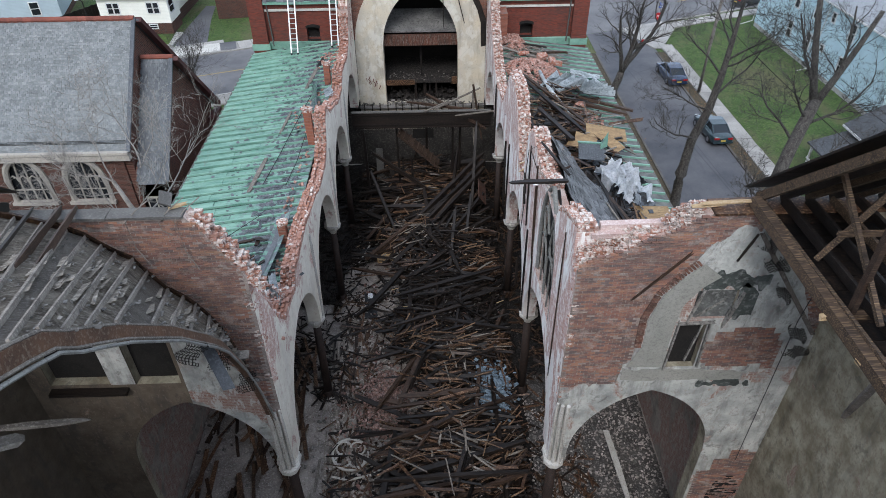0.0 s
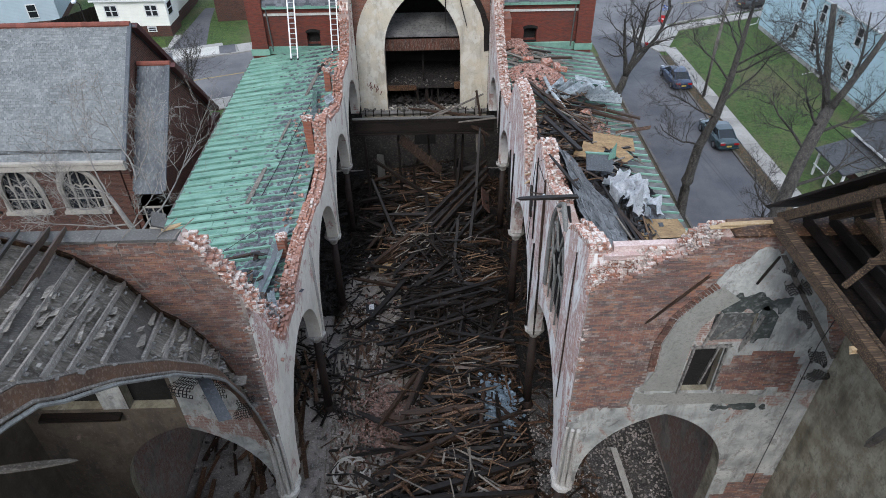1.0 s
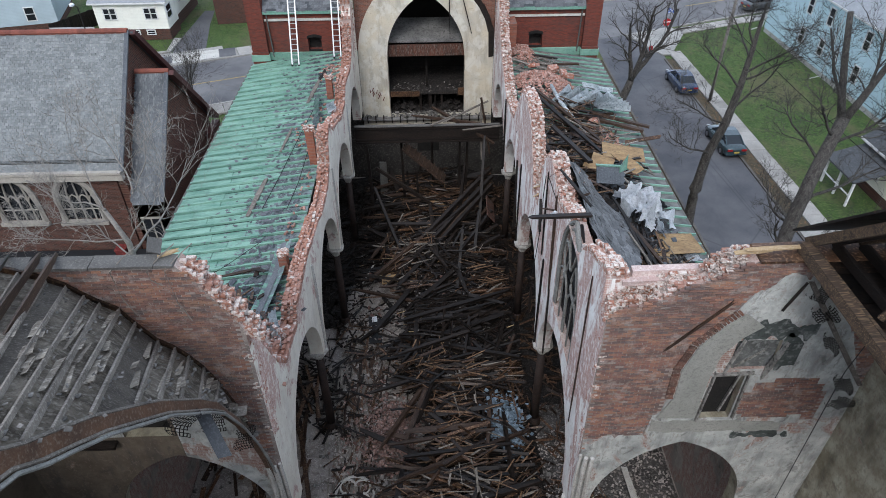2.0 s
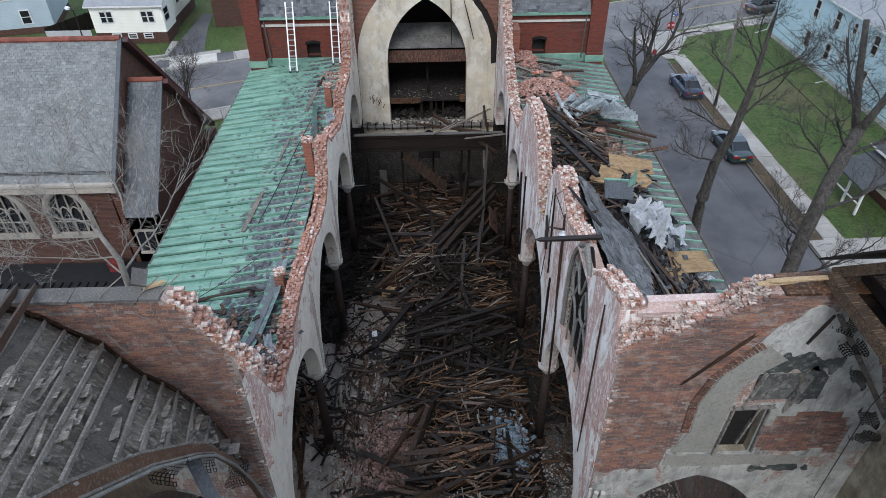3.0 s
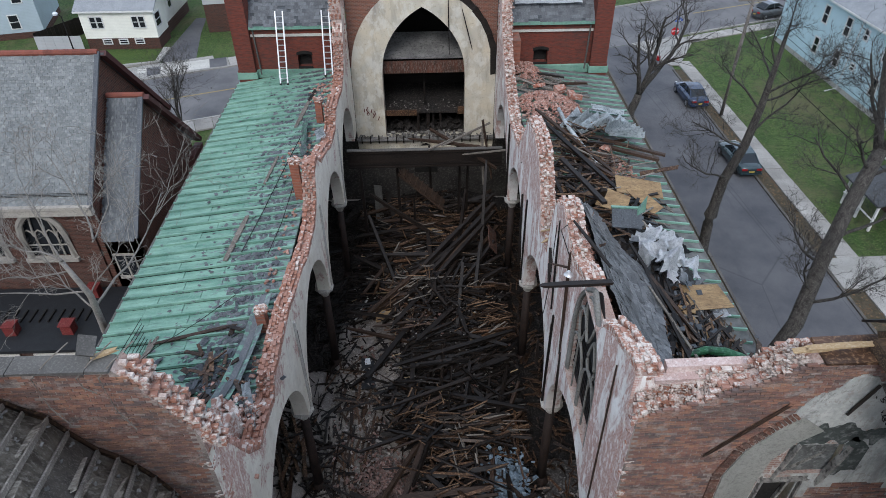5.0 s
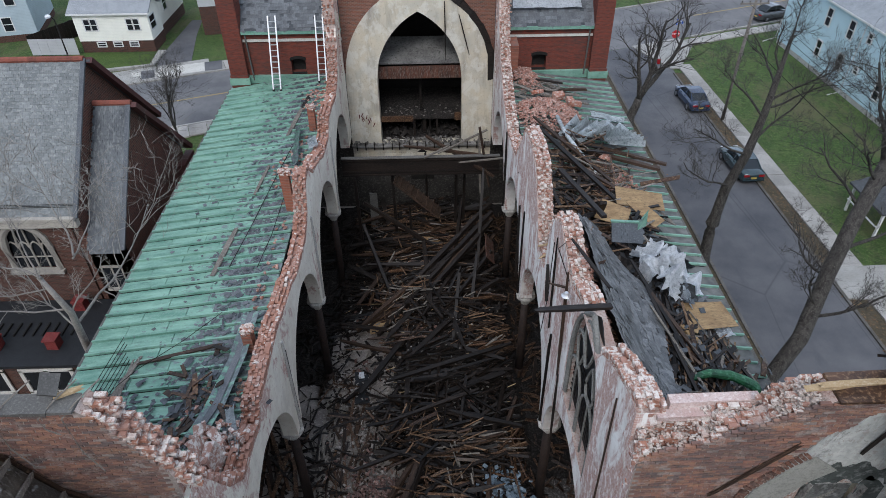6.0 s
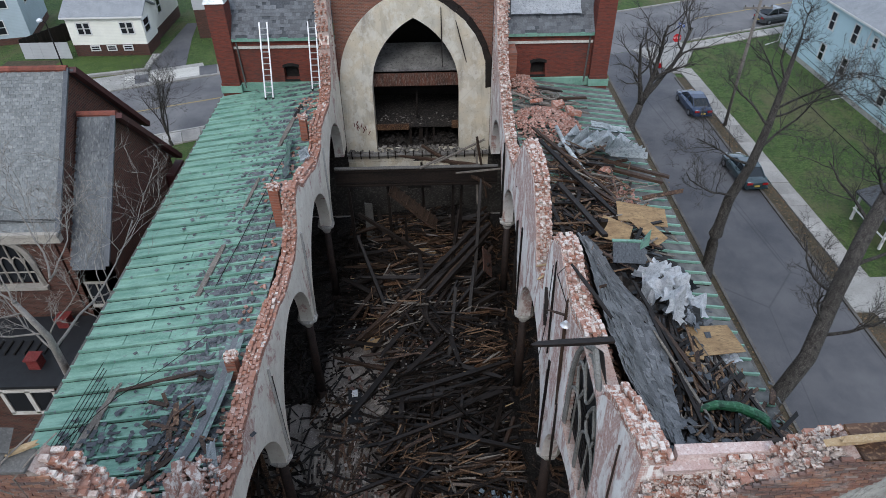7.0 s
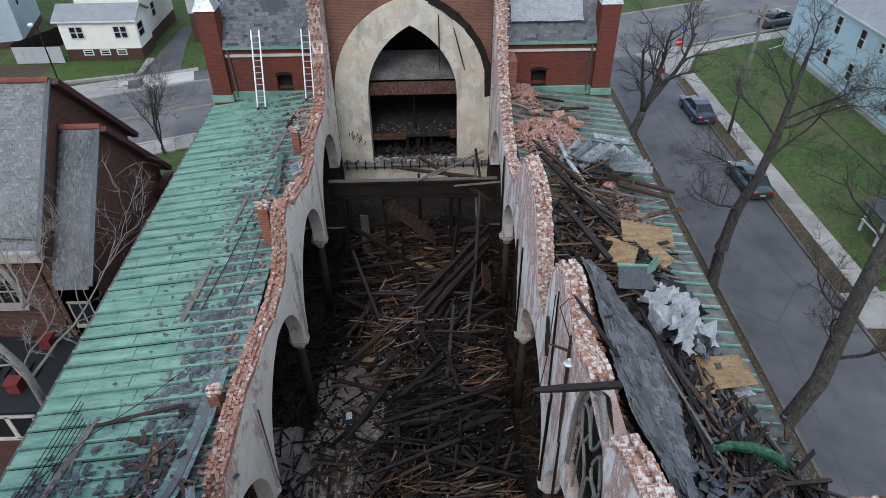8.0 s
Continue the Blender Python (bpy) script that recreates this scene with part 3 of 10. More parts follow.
# the transept's end walls on both sides of the nave
ARCH_L, ARCH_R = (-7.2, 2.35), (7.3, 2.35)
END0, END1 = 13.1, 13.6


def end_wall(side, top, arch_at, holes, x_in, x_out, foot_arch=0.0):
    """A wall across the aisle's end with its arch and the openings above."""
    mid, half = arch_at
    lo_x, hi_x = min(x_in, x_out), max(x_in, x_out)
    edges = {lo_x, hi_x, mid - half, mid + half}
    for x0, x1, _, _ in holes:
        edges |= {x0, x1}
    if side < 0:
        edges.add(-5.5)
    xs = sorted(edges | set(span(lo_x, hi_x, 0.115)))
    bm = bmesh.new()
    marks = sorted(edges)
    for a, b in zip(marks, marks[1:]):
        us = [x for x in xs if a <= x <= b]
        m = (a + b) / 2
        lows = [(x0, x1, z0, z1) for x0, x1, z0, z1 in holes if x0 < m < x1]
        inside = abs(m - mid) < half
        back = END0 + 0.3 if m < -5.5 else END1
        foot = (lambda u: arch(u - mid, half, 5.9, 9.1)) if inside else flat(5.42 if abs(m) < abs(mid) - half else 0.0)
        if lows:
            lows.sort(key=lambda h: h[2])
            z = foot
            for _, _, z0, z1 in lows:
                slab(bm, us, z, flat(z0), END0, back, "y")
                z = flat(z1)
            slab(bm, us, z, top, END0, back, "y")
        else:
            slab(bm, us, foot, top, END0, back, "y")
    return recalc(bm)


def cored(ob):
    """The broken top of a wall shows its mortared core."""
    ob.data.materials.append(MORTAR)
    ob.data.materials.append(PLASTER_SIDE)
    ob.data.materials.append(PLASTER_RIGHT if ob.data.vertices[0].co.x > 0 else PLASTER_LEFT)
    for f in ob.data.polygons:
        if f.normal.z > 0.25 and f.center.z > 12:
            f.material_index = 1
        elif abs(f.normal.x) > 0.5 and abs(f.center.x) < 4.5:
            f.material_index = 3
        elif abs(f.normal.y) < 0.5 and f.center.z < 13.6:
            f.material_index = 2
    return ob


TOP_END_L = profile([(-12.2, 16.05), (-5.5, 16.05), (-5.2, 15.9), (-4.9, 15.3), (-4.5, 14.6), (-4.2, 13.9), (-4.0, 13.7)], 0.012, 5)
TOP_END_R = profile([(4.2, 14.3), (4.8, 14.55), (5.4, 14.75), (6.0, 15.1), (6.6, 15.35), (7.1, 15.75), (7.4, 15.78), (12.2, 15.78)], 0.01, 6)
bm = end_wall(-1, lambda x: TOP_END_L(x) - 0.25 * min(1.0, max(0.0, (x + 5.45) / 0.15)), ARCH_L, [(-11.0, -9.2, 10.0, 11.9), (-8.45, -7.1, 9.97, 11.75)], -4.36, -12.2)
wall_end_left = tagged(cored(part("wall_end_left", bm, JOINT)), "orange-brown brick transept wall with a broken stepped edge", "wall", kind="structure")
bm = end_wall(1, lambda x: TOP_END_R(x) - 0.3 * min(1.0, max(0.0, (7.55 - x) / 0.2)), ARCH_R, [(7.5, 8.35, 10.15, 11.95), (7.8, 8.95, 12.15, 13.25)], 4.36, 12.2)
wall_end_right = tagged(cored(part("wall_end_right", bm, JOINT)), "brown brick transept wall with a stepped broken top", "wall", kind="structure")


def coat(name, side, top_curve, arch_at, holes, x0, x1, material, parent, label):
    """A coat of plaster, 3 cm thick, on the face of an end wall below the trace of the lost vault."""
    mid, half = arch_at
    edges = {x0, x1}
    for v in (mid - half, mid + half, *[h for hole in holes for h in hole[:2]]):
        if x0 < v < x1:
            edges.add(v)
    xs = sorted(edges | set(span(x0, x1, 0.1)))
    marks = sorted(edges)
    bm = bmesh.new()
    for a, b in zip(marks, marks[1:]):
        us = [x for x in xs if a <= x <= b]
        m = (a + b) / 2
        z = (lambda u: arch(u - mid, half, 5.9, 9.1)) if abs(m - mid) < half else flat(5.42 if abs(m) < abs(mid) - half else 0.0)
        for hx0, hx1, z0, z1 in sorted((h for h in holes if h[0] < m < h[1]), key=lambda h: h[2]):
            slab(bm, us, z, (lambda u, z0=z0: min(z0, top_curve(u))), END0 - 0.03, END0 - 0.002, "y")
            z = flat(z1)
        slab(bm, us, z, top_curve, END0 - 0.03, END0 - 0.002, "y")
    return part(name, recalc(bm), material, parent, label)


TRACE_R = profile([(4.37, 9.3), (5.6, 9.35), (6.15, 9.5), (6.2, 10.2), (6.45, 10.6), (6.55, 12.2), (6.8, 13.2), (7.3, 13.9), (7.7, 14.7), (8.4, 15.4), (9.0, 15.3), (9.6, 15.0), (10.3, 14.0), (11.2, 12.2), (12.0, 10.4)], 0.12, 11, 0.18)
TRACE_L = profile([(-12.2, 12.0), (-10.4, 12.2), (-9.0, 12.5), (-7.0, 12.1), (-6.2, 11.6), (-5.4, 10.6), (-4.9, 9.6), (-4.37, 8.2)], 0.05, 12, 0.2)
coat("plaster_coat", 1, TRACE_R, ARCH_R, [(7.5, 8.35, 10.15, 11.95), (7.8, 8.95, 12.15, 13.25), (8.42, 8.7, 10.3, 11.25), (8.7, 9.2, 10.15, 11.62), (9.2, 10.0, 10.1, 11.78), (10.0, 10.4, 10.2, 11.74), (10.4, 10.62, 9.95, 11.5), (10.62, 10.8, 9.98, 11.2), (9.75, 10.2, 0.5, 4.6), (10.2, 10.7, 0.5, 5.3), (10.7, 11.3, 0.5, 5.8), (11.3, 11.9, 0.5, 5.66)], 4.4, 12.0, PLASTER_GREY, wall_end_right, "stained grey plaster, fallen away in patches")
HOLES_L = [(-11.0, -9.2, 10.0, 11.9), (-8.45, -7.1, 9.97, 11.75)]
# coat split in two: smoke and shade in the left colour, pale right
coat("plaster_coat", -1, TRACE_L, ARCH_L, HOLES_L, -12.0, -7.0, PLASTER_SHADED, wall_end_left, "smoke-browned, shade-darkened plaster")
coat("plaster_coat", -1, TRACE_L, ARCH_L, HOLES_L, -6.99, -4.4, PLASTER_GREY, wall_end_left, "stained pale grey plaster beside the arch")
bm = bmesh.new()
box(bm, (-11.0, END0 - 0.3, 9.78), (-8.7, END0 - 0.035, 9.88), None, 0.015)
part("shelf_board", bm, CHAR, wall_end_left, "charred shelf board below the openings")
bm = bmesh.new()
box(bm, (-9.19, END0 - 0.045, 10.02), (-8.46, END0 - 0.032, 11.9), None, 0.006)
part("pier_face", bm, PLASTER_GREY, wall_end_left, "pale grey plaster pier between the openings")

# black panels added behind the openings to paint the unlit space there
for parent, x0, x1, z0, z1 in ((wall_end_left, -11.2, -6.9, 9.8, 12.0), (wall_end_right, 7.4, 9.3, 9.9, 13.5)):
    bm = bmesh.new()
    yb = END0 + 0.32 if x0 < 0 else END0 + 0.2
    box(bm, (x0, yb, z0), (x1, yb + 0.08, z1), None, 0.01)
    part("backing_board", bm, BLACK, parent, "black panel for the darkness behind the openings")

RECESS = mottled("smoked grey plaster", (0.17, 0.175, 0.165), (0.06, 0.06, 0.056), (0.27, 0.275, 0.26), 1.6, 9, 0.95, bump=0.5)
bm = bmesh.new()
box(bm, (7.75, END0 + 0.09, 12.1), (9.0, END0 + 0.13, 13.3), None, 0.012)
part("recess_panel", bm, RECESS, wall_end_right, "smoked grey plaster at the back of the upper opening")

# the transept's outer and rear walls, the aisles' outer walls
for side, name in ((-1, "left"), (1, "right")):
    bm = bmesh.new()
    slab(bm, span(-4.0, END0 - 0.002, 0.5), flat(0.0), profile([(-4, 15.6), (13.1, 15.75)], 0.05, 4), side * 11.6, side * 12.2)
    tagged(part(f"wall_transept_{name}", recalc(bm), PLASTER_SIDE if side > 0 else PLASTER_SHADED_SIDE), "stained green-grey plaster transept wall" if side > 0 else "smoke-browned, shade-darkened plaster transept wall", "wall", kind="structure")
    bm = bmesh.new()
    box(bm, (min(side * 10.3, side * 10.8), 13.86, -1.2), (max(side * 10.3, side * 10.8), 42.5, 8.55))
    tagged(part(f"wall_aisle_{name}", bm, PLASTER_AISLE), "outer aisle wall with flaking plaster on brick", "wall", kind="structure")
# unseen slab, added to keep skylight off the left arm
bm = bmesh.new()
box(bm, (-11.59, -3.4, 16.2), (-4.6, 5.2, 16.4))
tagged(part("ceiling_transept", bm, DARK_WALL), "added slab out of view that shades the transept arm", "ceiling", kind="structure")
bm = bmesh.new()
box(bm, (-11.59, -4.0, 0.0), (11.59, -3.4, 15.5))
tagged(part("wall_transept_rear", bm, BRICK_END), "brick rear wall of the transept", "wall", kind="structure")

# ---- aisle roofs ----
BAND = mottled("smooth pale grey plaster band", (0.43, 0.42, 0.37), (0.35, 0.35, 0.31), (0.27, 0.265, 0.24), 1.4, 12, 0.9, bump=0.3)
bm = bmesh.new()
ring_pts = [((6.3, 10.25), (7.36, 10.2)), ((6.62, 11.1), (7.38, 11.0)), ((6.6, 12.2), (7.4, 12.0)), ((6.85, 13.1), (7.5, 12.75)), ((7.35, 13.8), (7.85, 13.35)), ((7.75, 14.2), (8.3, 13.75))]
rows = []
for (xa, za), (xb, zb) in ring_pts:
    rows.append([bm.verts.new((x, y, z)) for x, y, z in ((xa, END0 - 0.034, za), (xa, END0 - 0.062, za), (xb, END0 - 0.062, zb), (xb, END0 - 0.034, zb))])
for r, s in zip(rows, rows[1:]):
    for k in range(4):
        bm.faces.new((r[k], s[k], s[(k + 1) % 4], r[(k + 1) % 4]))
bm.faces.new(rows[0])
bm.faces.new(rows[-1][::-1])
part("plaster_band", recalc(bm), BAND, wall_end_right, "smooth pale plaster band round the window arch")
bm = bmesh.new()
slab(bm, span(6.2, 9.9, 0.12), profile([(6.2, 9.6), (9.9, 9.55)], 0.06, 15, 0.2), profile([(6.2, 10.12), (8.3, 10.05), (9.9, 9.9)], 0.05, 17, 0.25), END0 - 0.055, END0 - 0.033, "y")
part("plaster_band", recalc(bm), BAND, wall_end_right, "smooth pale plaster band below the window")
RING_BRICK = mottled("sooty arch brick", (0.2, 0.09, 0.06), (0.13, 0.085, 0.07), (0.33, 0.25, 0.2), 3, 14, 0.92, per="ob", spread=0.5)
bm = bmesh.new()
box(bm, (-0.1, -0.05, -0.034), (0.1, 0.0, 0.034), None, 0.004)
me = bpy.data.meshes.new("ring_brick")
bm.to_mesh(me)
bm.free()
me.materials.append(RING_BRICK)
outer = [Vector(p[0]) for p in ring_pts]
for a, b in zip(outer[1:], outer[2:]):
    n = int((b - a).length / 0.082)
    side = Vector((b.y - a.y, a.x - b.x)).normalized()
    for i in range(n):
        q = a.lerp(b, i / n) - side * 0.13
        sharing("brick", me, Matrix.Translation((q.x, END0 - 0.004 + random.uniform(-0.008, 0.008), q.y)) @ Matrix.Rotation(-math.atan2(side.y, side.x), 4, "Y"), wall_end_right)
FLAKING = mottled("dark flaking green-grey paint", (0.1, 0.115, 0.105), (0.055, 0.062, 0.058), (0.3, 0.31, 0.29), 2.5, 7, 0.9, bump=0.8, dist=0.02)
for x0, x1, lo_z, hi_z, seed in ((7.9, 9.7, 13.32, 13.85, 31), (8.95, 9.5, 12.2, 13.3, 33), (8.6, 10.3, 9.25, 9.5, 35)):
    bm = bmesh.new()
    slab(bm, span(x0, x1, 0.08), profile([(x0, lo_z), (x1, lo_z)], 0.12, seed, 0.16), profile([(x0, hi_z), ((x0 + x1) / 2, hi_z + 0.1), (x1, hi_z - 0.25)], 0.14, seed + 1, 0.16), END0 - 0.042, END0 - 0.034, "y")
    part("flaking_patch", recalc(bm), FLAKING, wall_end_right, "dark flaking paint on the plaster")
# black plate in place of a recess; the door's darkness is painted
bm = bmesh.new()
slab(bm, span(10.45, 11.55, 0.1), flat(0.3), lambda x: arch(x - 11.0, 0.55, 3.2, 4.3), END0 - 0.012, END0 - 0.003, "y")
part("door_opening", recalc(bm), BLACK, wall_end_right, "flat black plate for the dark pointed door opening")


def roof_z(x):
    return 9.65 - 0.135 * (abs(x) - 5.0)


EAVE = 11.1
RIB = 0.62


def roof_m(side, x, y, lift=0.0):
    """A pose on an aisle roof: its x runs down the slope."""
    s = math.atan(0.135)
    return Matrix.Translation((side * x, y, roof_z(x) + lift)) @ Matrix.Rotation(0 if side > 0 else math.pi, 4, "Z") @ Matrix.Rotation(s, 4, "Y")


def aisle_roof(side, y0, y1, name, label, panel, cut):
    root = tagged(new(name), label, "roof", kind="structure")
    n = round((y1 - y0) / RIB)
    step = (y1 - y0) / n
    for i in range(n):
        y = y0 + i * step
        x_in = cut(y + step / 2)
        if x_in >= EAVE - 0.3:
            continue
        ln = (EAVE - x_in) / math.cos(math.atan(0.135))
        m = roof_m(side, x_in, y + step / 2)
        bm = bmesh.new()
        # one strip of roofing in short lapped lengths
        c = [0.0, random.uniform(0.5, 1.6)]
        while c[-1] < ln - 0.9:
            c.append(c[-1] + random.choice((1.25, 1.45, 1.5, 1.6)))
        c[-1] = ln
        # strips stop short of the ribs; bare dark board stands for rib shadow
        for k, (a, b) in enumerate(zip(c, c[1:])):
            if b - a > 0.05:
                box(bm, (a, -step / 2 + 0.06, -0.05), (b - 0.02, step / 2 - 0.05, 0.008 * (k % 2)), None, 0.004)
        o = part("roof_strip", bm, panel, root)
        o.matrix_basis = m
        bm = bmesh.new()
        x0 = 0.0
        while x0 < ln - 0.1:
            x1 = min(ln, x0 + random.uniform(1.2, 3.2))
            box(bm, (x0, -0.032, 0.0), (x1 - 0.012, 0.032, 0.095 + random.uniform(-0.01, 0.01)), None, 0.005)
            x0 = x1
        o = part("roof_rib", bm, COPPER_RIB, root)
        o.matrix_basis = roof_m(side, x_in, y) @ Matrix.Rotation(random.uniform(-0.006, 0.006), 4, "Z")
    bm = bmesh.new()
    box(bm, (EAVE - 0.05 if side > 0 else -EAVE - 0.1, y0, roof_z(EAVE) - 0.16), (EAVE + 0.1 if side > 0 else -EAVE + 0.05, y1, roof_z(EAVE) - 0.035))
    part("gutter", bm, STONE, root, "grey metal gutter edge")
    # boards under the strips
    bm = bmesh.new()
    for a, b in zip(span(y0, y1, 0.6), span(y0, y1, 0.6)[1:]):
        x_in = cut((a + b) / 2)
        if x_in < EAVE - 0.4:
            z0, z1 = roof_z(x_in) - 0.06, roof_z(EAVE) - 0.06
            vs = [bm.verts.new((side * x, y, z)) for x, y, z in ((x_in, a, z0), (EAVE - 0.05, a, z1), (EAVE - 0.05, b, z1), (x_in, b, z0), (x_in, a, z0 - 0.1), (EAVE - 0.05, a, z1 - 0.1), (EAVE - 0.05, b, z1 - 0.1), (x_in, b, z0 - 0.1))]
            for f in ((0, 1, 2, 3), (7, 6, 5, 4), (0, 4, 5, 1), (1, 5, 6, 2), (2, 6, 7, 3), (3, 7, 4, 0)):
                bm.faces.new([vs[i] for i in f])
    part("roof_boards", recalc(bm), CHAR_FLAT, root, "charred boarding under the roofing")
    return root


aisle_roof(-1, 14.3, 42.35, "roof_aisle_left", "green copper batten roof, worn to grey beside the wall", COPPER, lambda y: 5.02)
aisle_roof(1, 13.9, 42.35, "roof_aisle_right", "mint-green ribs on grey underlay, half buried in wreckage", UNDERLAY, profile([(13.9, 9.0), (16, 8.6), (19, 7.6), (22, 6.2), (25, 5.02), (42, 5.02)]))

# ---- the organ-loft end: gable, great arch, towers ----
Y0 = 42.4
bm = bmesh.new()
xs = span(-4.34, 4.34, 0.12)
OUT = (4.3, 9.3, 14.55)
INN = (2.5, 9.0, 13.05)


_k = Mat("stained cream plaster", 0.9)
_g = _k.mix(_k.ramp(_k.noise(_k.pos, 0.9, 6), 0.35, 0.65), (0.55, 0.485, 0.365), (0.45, 0.42, 0.35))
_g = _k.mix(_k.math("MULTIPLY", _k.ramp(_k.noise(_k.scaled(_k.pos, 1.6, 1.6, 0.35), 1.0, 7, 0.65), 0.5, 0.72), 0.7), _g, (0.22, 0.2, 0.175))
_g = _k.mix(_k.ramp(_k.noise(_k.pos, 7, 6, 0.7), 0.56, 0.7), _g, (0.36, 0.32, 0.25))
_g = _k.mix(_k.math("MULTIPLY", _k.ramp(_k.noise(_k.scaled(_k.pos, 1, 1, 0.7, (2, 0, 0)), 1.5, 8, 0.68), 0.5, 0.58), 0.6), _g, (0.62, 0.6, 0.53))
_g = _k.mix(_k.math("MULTIPLY", _k.ramp(_k.voronoi(_k.scaled(_k.pos, 1, 1, 0.5), 0.7, "Distance", "DISTANCE_TO_EDGE"), 0.012, 0.0), 0.2), _g, (0.2, 0.17, 0.14))
_k.base(_g).bump(_k.noise(_k.pos, 12, 5), 0.4, 0.02)
PLASTER_ARCH = _k.m


def outer_z(x):
    return arch(x, *OUT) if abs(x) < OUT[0] else OUT[1]


slab(bm, xs, outer_z, flat(20.0), Y0 + 0.12, Y0 + 0.9, "y")
gable = tagged(part("wall_gable", recalc(bm), BRICK_GABLE), "brown brick gable over a great pointed arch", "wall", kind="structure")
bm = bmesh.new()
for a, b in ((-4.34, -2.5), (2.5, 4.34)):
    slab(bm, span(a, b, 0.12), flat(4.2), outer_z, Y0, Y0 + 0.95, "y")
slab(bm, span(-2.5, 2.5, 0.1), lambda x: arch(x, *INN), outer_z, Y0, Y0 + 0.95, "y")
box(bm, (-2.5, Y0 + 0.02, 4.2), (2.5, Y0 + 0.6, 4.85))
part("arch_surround", recalc(bm), PLASTER_ARCH, gable, "cream plaster round a great pointed arch")

# coloured dark in place of the shade under the loft
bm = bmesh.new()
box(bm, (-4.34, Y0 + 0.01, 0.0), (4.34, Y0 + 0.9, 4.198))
part("lower_wall", bm, DARK_WALL, gable, "lower wall coloured dark for the shade below the loft")
bm = bmesh.new()
box(bm, (-4.32, Y0 - 0.02, 3.0), (4.32, Y0 + 0.006, 4.19), None, 0.004)
part("sill_wall", bm, PLASTER_ARCH, gable, "stained cream plaster below the arch sill")
bm = bmesh.new()
rim = [(x, outer_z(x) + 0.1) for x in (0.35, 1.0, 1.7, 2.4, 3.0, 3.5, 3.9, 4.15)] + [(4.22, 9.0)]
for (xa, za), (xb, zb) in zip(rim, rim[1:]):
    beam(bm, (xa, Y0 + 0.04, za), (xb, Y0 + 0.04, zb), 0.14, 0.36, 0, 0.04)
part("charred_rib", bm, CHAR, gable, "charred rib along the arch's outer edge")

tower_roots = []
for side, name in ((-1, "left"), (1, "right")):
    lo, hi = sorted((side * 4.36, side * 10.2))
    root = tagged(new(f"tower_{name}"), "red brick tower block with a slate roof", "tower", kind="structure")
    hx = 7.02 * side
    a, b = hx - 0.42, hx + 0.42
    bm = bmesh.new()
    f, g = Y0 + 0.25, Y0 + 0.75
    for x0, x1, z0, z1 in ((lo, a, -1, 11.9), (b, hi, -1, 11.9), (a, b, -1, 9.55), (a, b, 10.45, 11.9)):
        box(bm, (x0, f, z0), (x1, g, z1))
    box(bm, (hi - 0.5 if side > 0 else lo, g, -1), (hi if side > 0 else lo + 0.5, g + 11, 11.9))
    part("wall", bm, BRICK_TOWER, root)
    bm = bmesh.new()
    box(bm, (a - 0.02, f - 0.05, 9.5), (b + 0.02, f + 0.12, 9.56))
    slab(bm, span(a - 0.05, b + 0.05, 0.1), lambda x: 10.38 - 0.5 * (x - hx) ** 2, lambda x: 10.56 - 0.5 * (x - hx) ** 2, f - 0.02, f + 0.05, "y")
    box(bm, (a, g - 0.02, 9.56), (b, g, 10.5))
    part("window_recess", bm, BLACK, root, "small dark tower window opening")
    bm = bmesh.new()
    box(bm, (lo, f - 0.10, 11.45), (hi, f - 0.002, 11.58), None, 0.01)
    part("string_course", bm, MOULDING, root, "pale stone string course")
    bm = bmesh.new()
    box(bm, (lo - (0.12 if side < 0 else 0), f - 0.22, 11.9), (hi + (0.12 if side > 0 else 0), f + 0.1, 12.08), None, 0.01)
    part("eave_gutter", bm, COPPER_RIB, root, "green copper eave gutter")
    bm = bmesh.new()
    vs = [(lo, f - 0.15, 12.1), (hi + 0.1 * side, f - 0.15, 12.1), (hi + 0.1 * side, f + 6.3, 18.0), (lo, f + 6.3, 18.0)]
    top = [bm.verts.new(v) for v in vs]
    low = [bm.verts.new((v[0], v[1] + 0.05, v[2] - 0.15)) for v in vs]
    bm.faces.new(top)
    bm.faces.new(low[::-1])
    for i in range(4):
        bm.faces.new((top[i], low[i], low[(i + 1) % 4], top[(i + 1) % 4]))
    part("roof", recalc(bm), SLATE_DARK, root, "grey slate roof slope")
    tower_roots.append((root, lo, hi, f))
    # corner buttress with a stone cap
    x0, x1 = sorted((side * 9.95, side * 11.0))
    bm = bmesh.new()
    box(bm, (x0, f - 0.45, -1), (x1, f + 0.9, 9.6))
    box(bm, (x0 + 0.03, f - 0.35, 9.6), (x1 - 0.03, f + 0.8, 14.0))
    part("buttress", bm, BRICK_TOWER, root)
    # dark panel over the tower brick paints the dim aisle end
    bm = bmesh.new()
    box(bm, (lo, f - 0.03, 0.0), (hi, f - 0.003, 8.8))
    part("inner_plaster", bm, DARK_WALL, root, "dark panel painting the shade at the aisle's end")
    bm = bmesh.new()
    cx, cy = (x0 + x1) / 2, f + 0.22
    base = [bm.verts.new(v) for v in ((x0 - 0.06, f - 0.42, 14.0), (x1 + 0.06, f - 0.42, 14.0), (x1 + 0.06, f + 0.88, 14.0), (x0 - 0.06, f + 0.88, 14.0))]
    tip = bm.verts.new((cx, cy, 15.2))
    bm.faces.new(base[::-1])
    for i in range(4):
        bm.faces.new((base[i], base[(i + 1) % 4], tip))
    part("cap", bm, ZINC, root, "zinc pyramid cap")
    bm = bmesh.new()
    box(bm, (x0 - 0.05, f - 0.5, 9.05), (x1 + 0.05, f + 0.95, 9.45), None, 0.02)
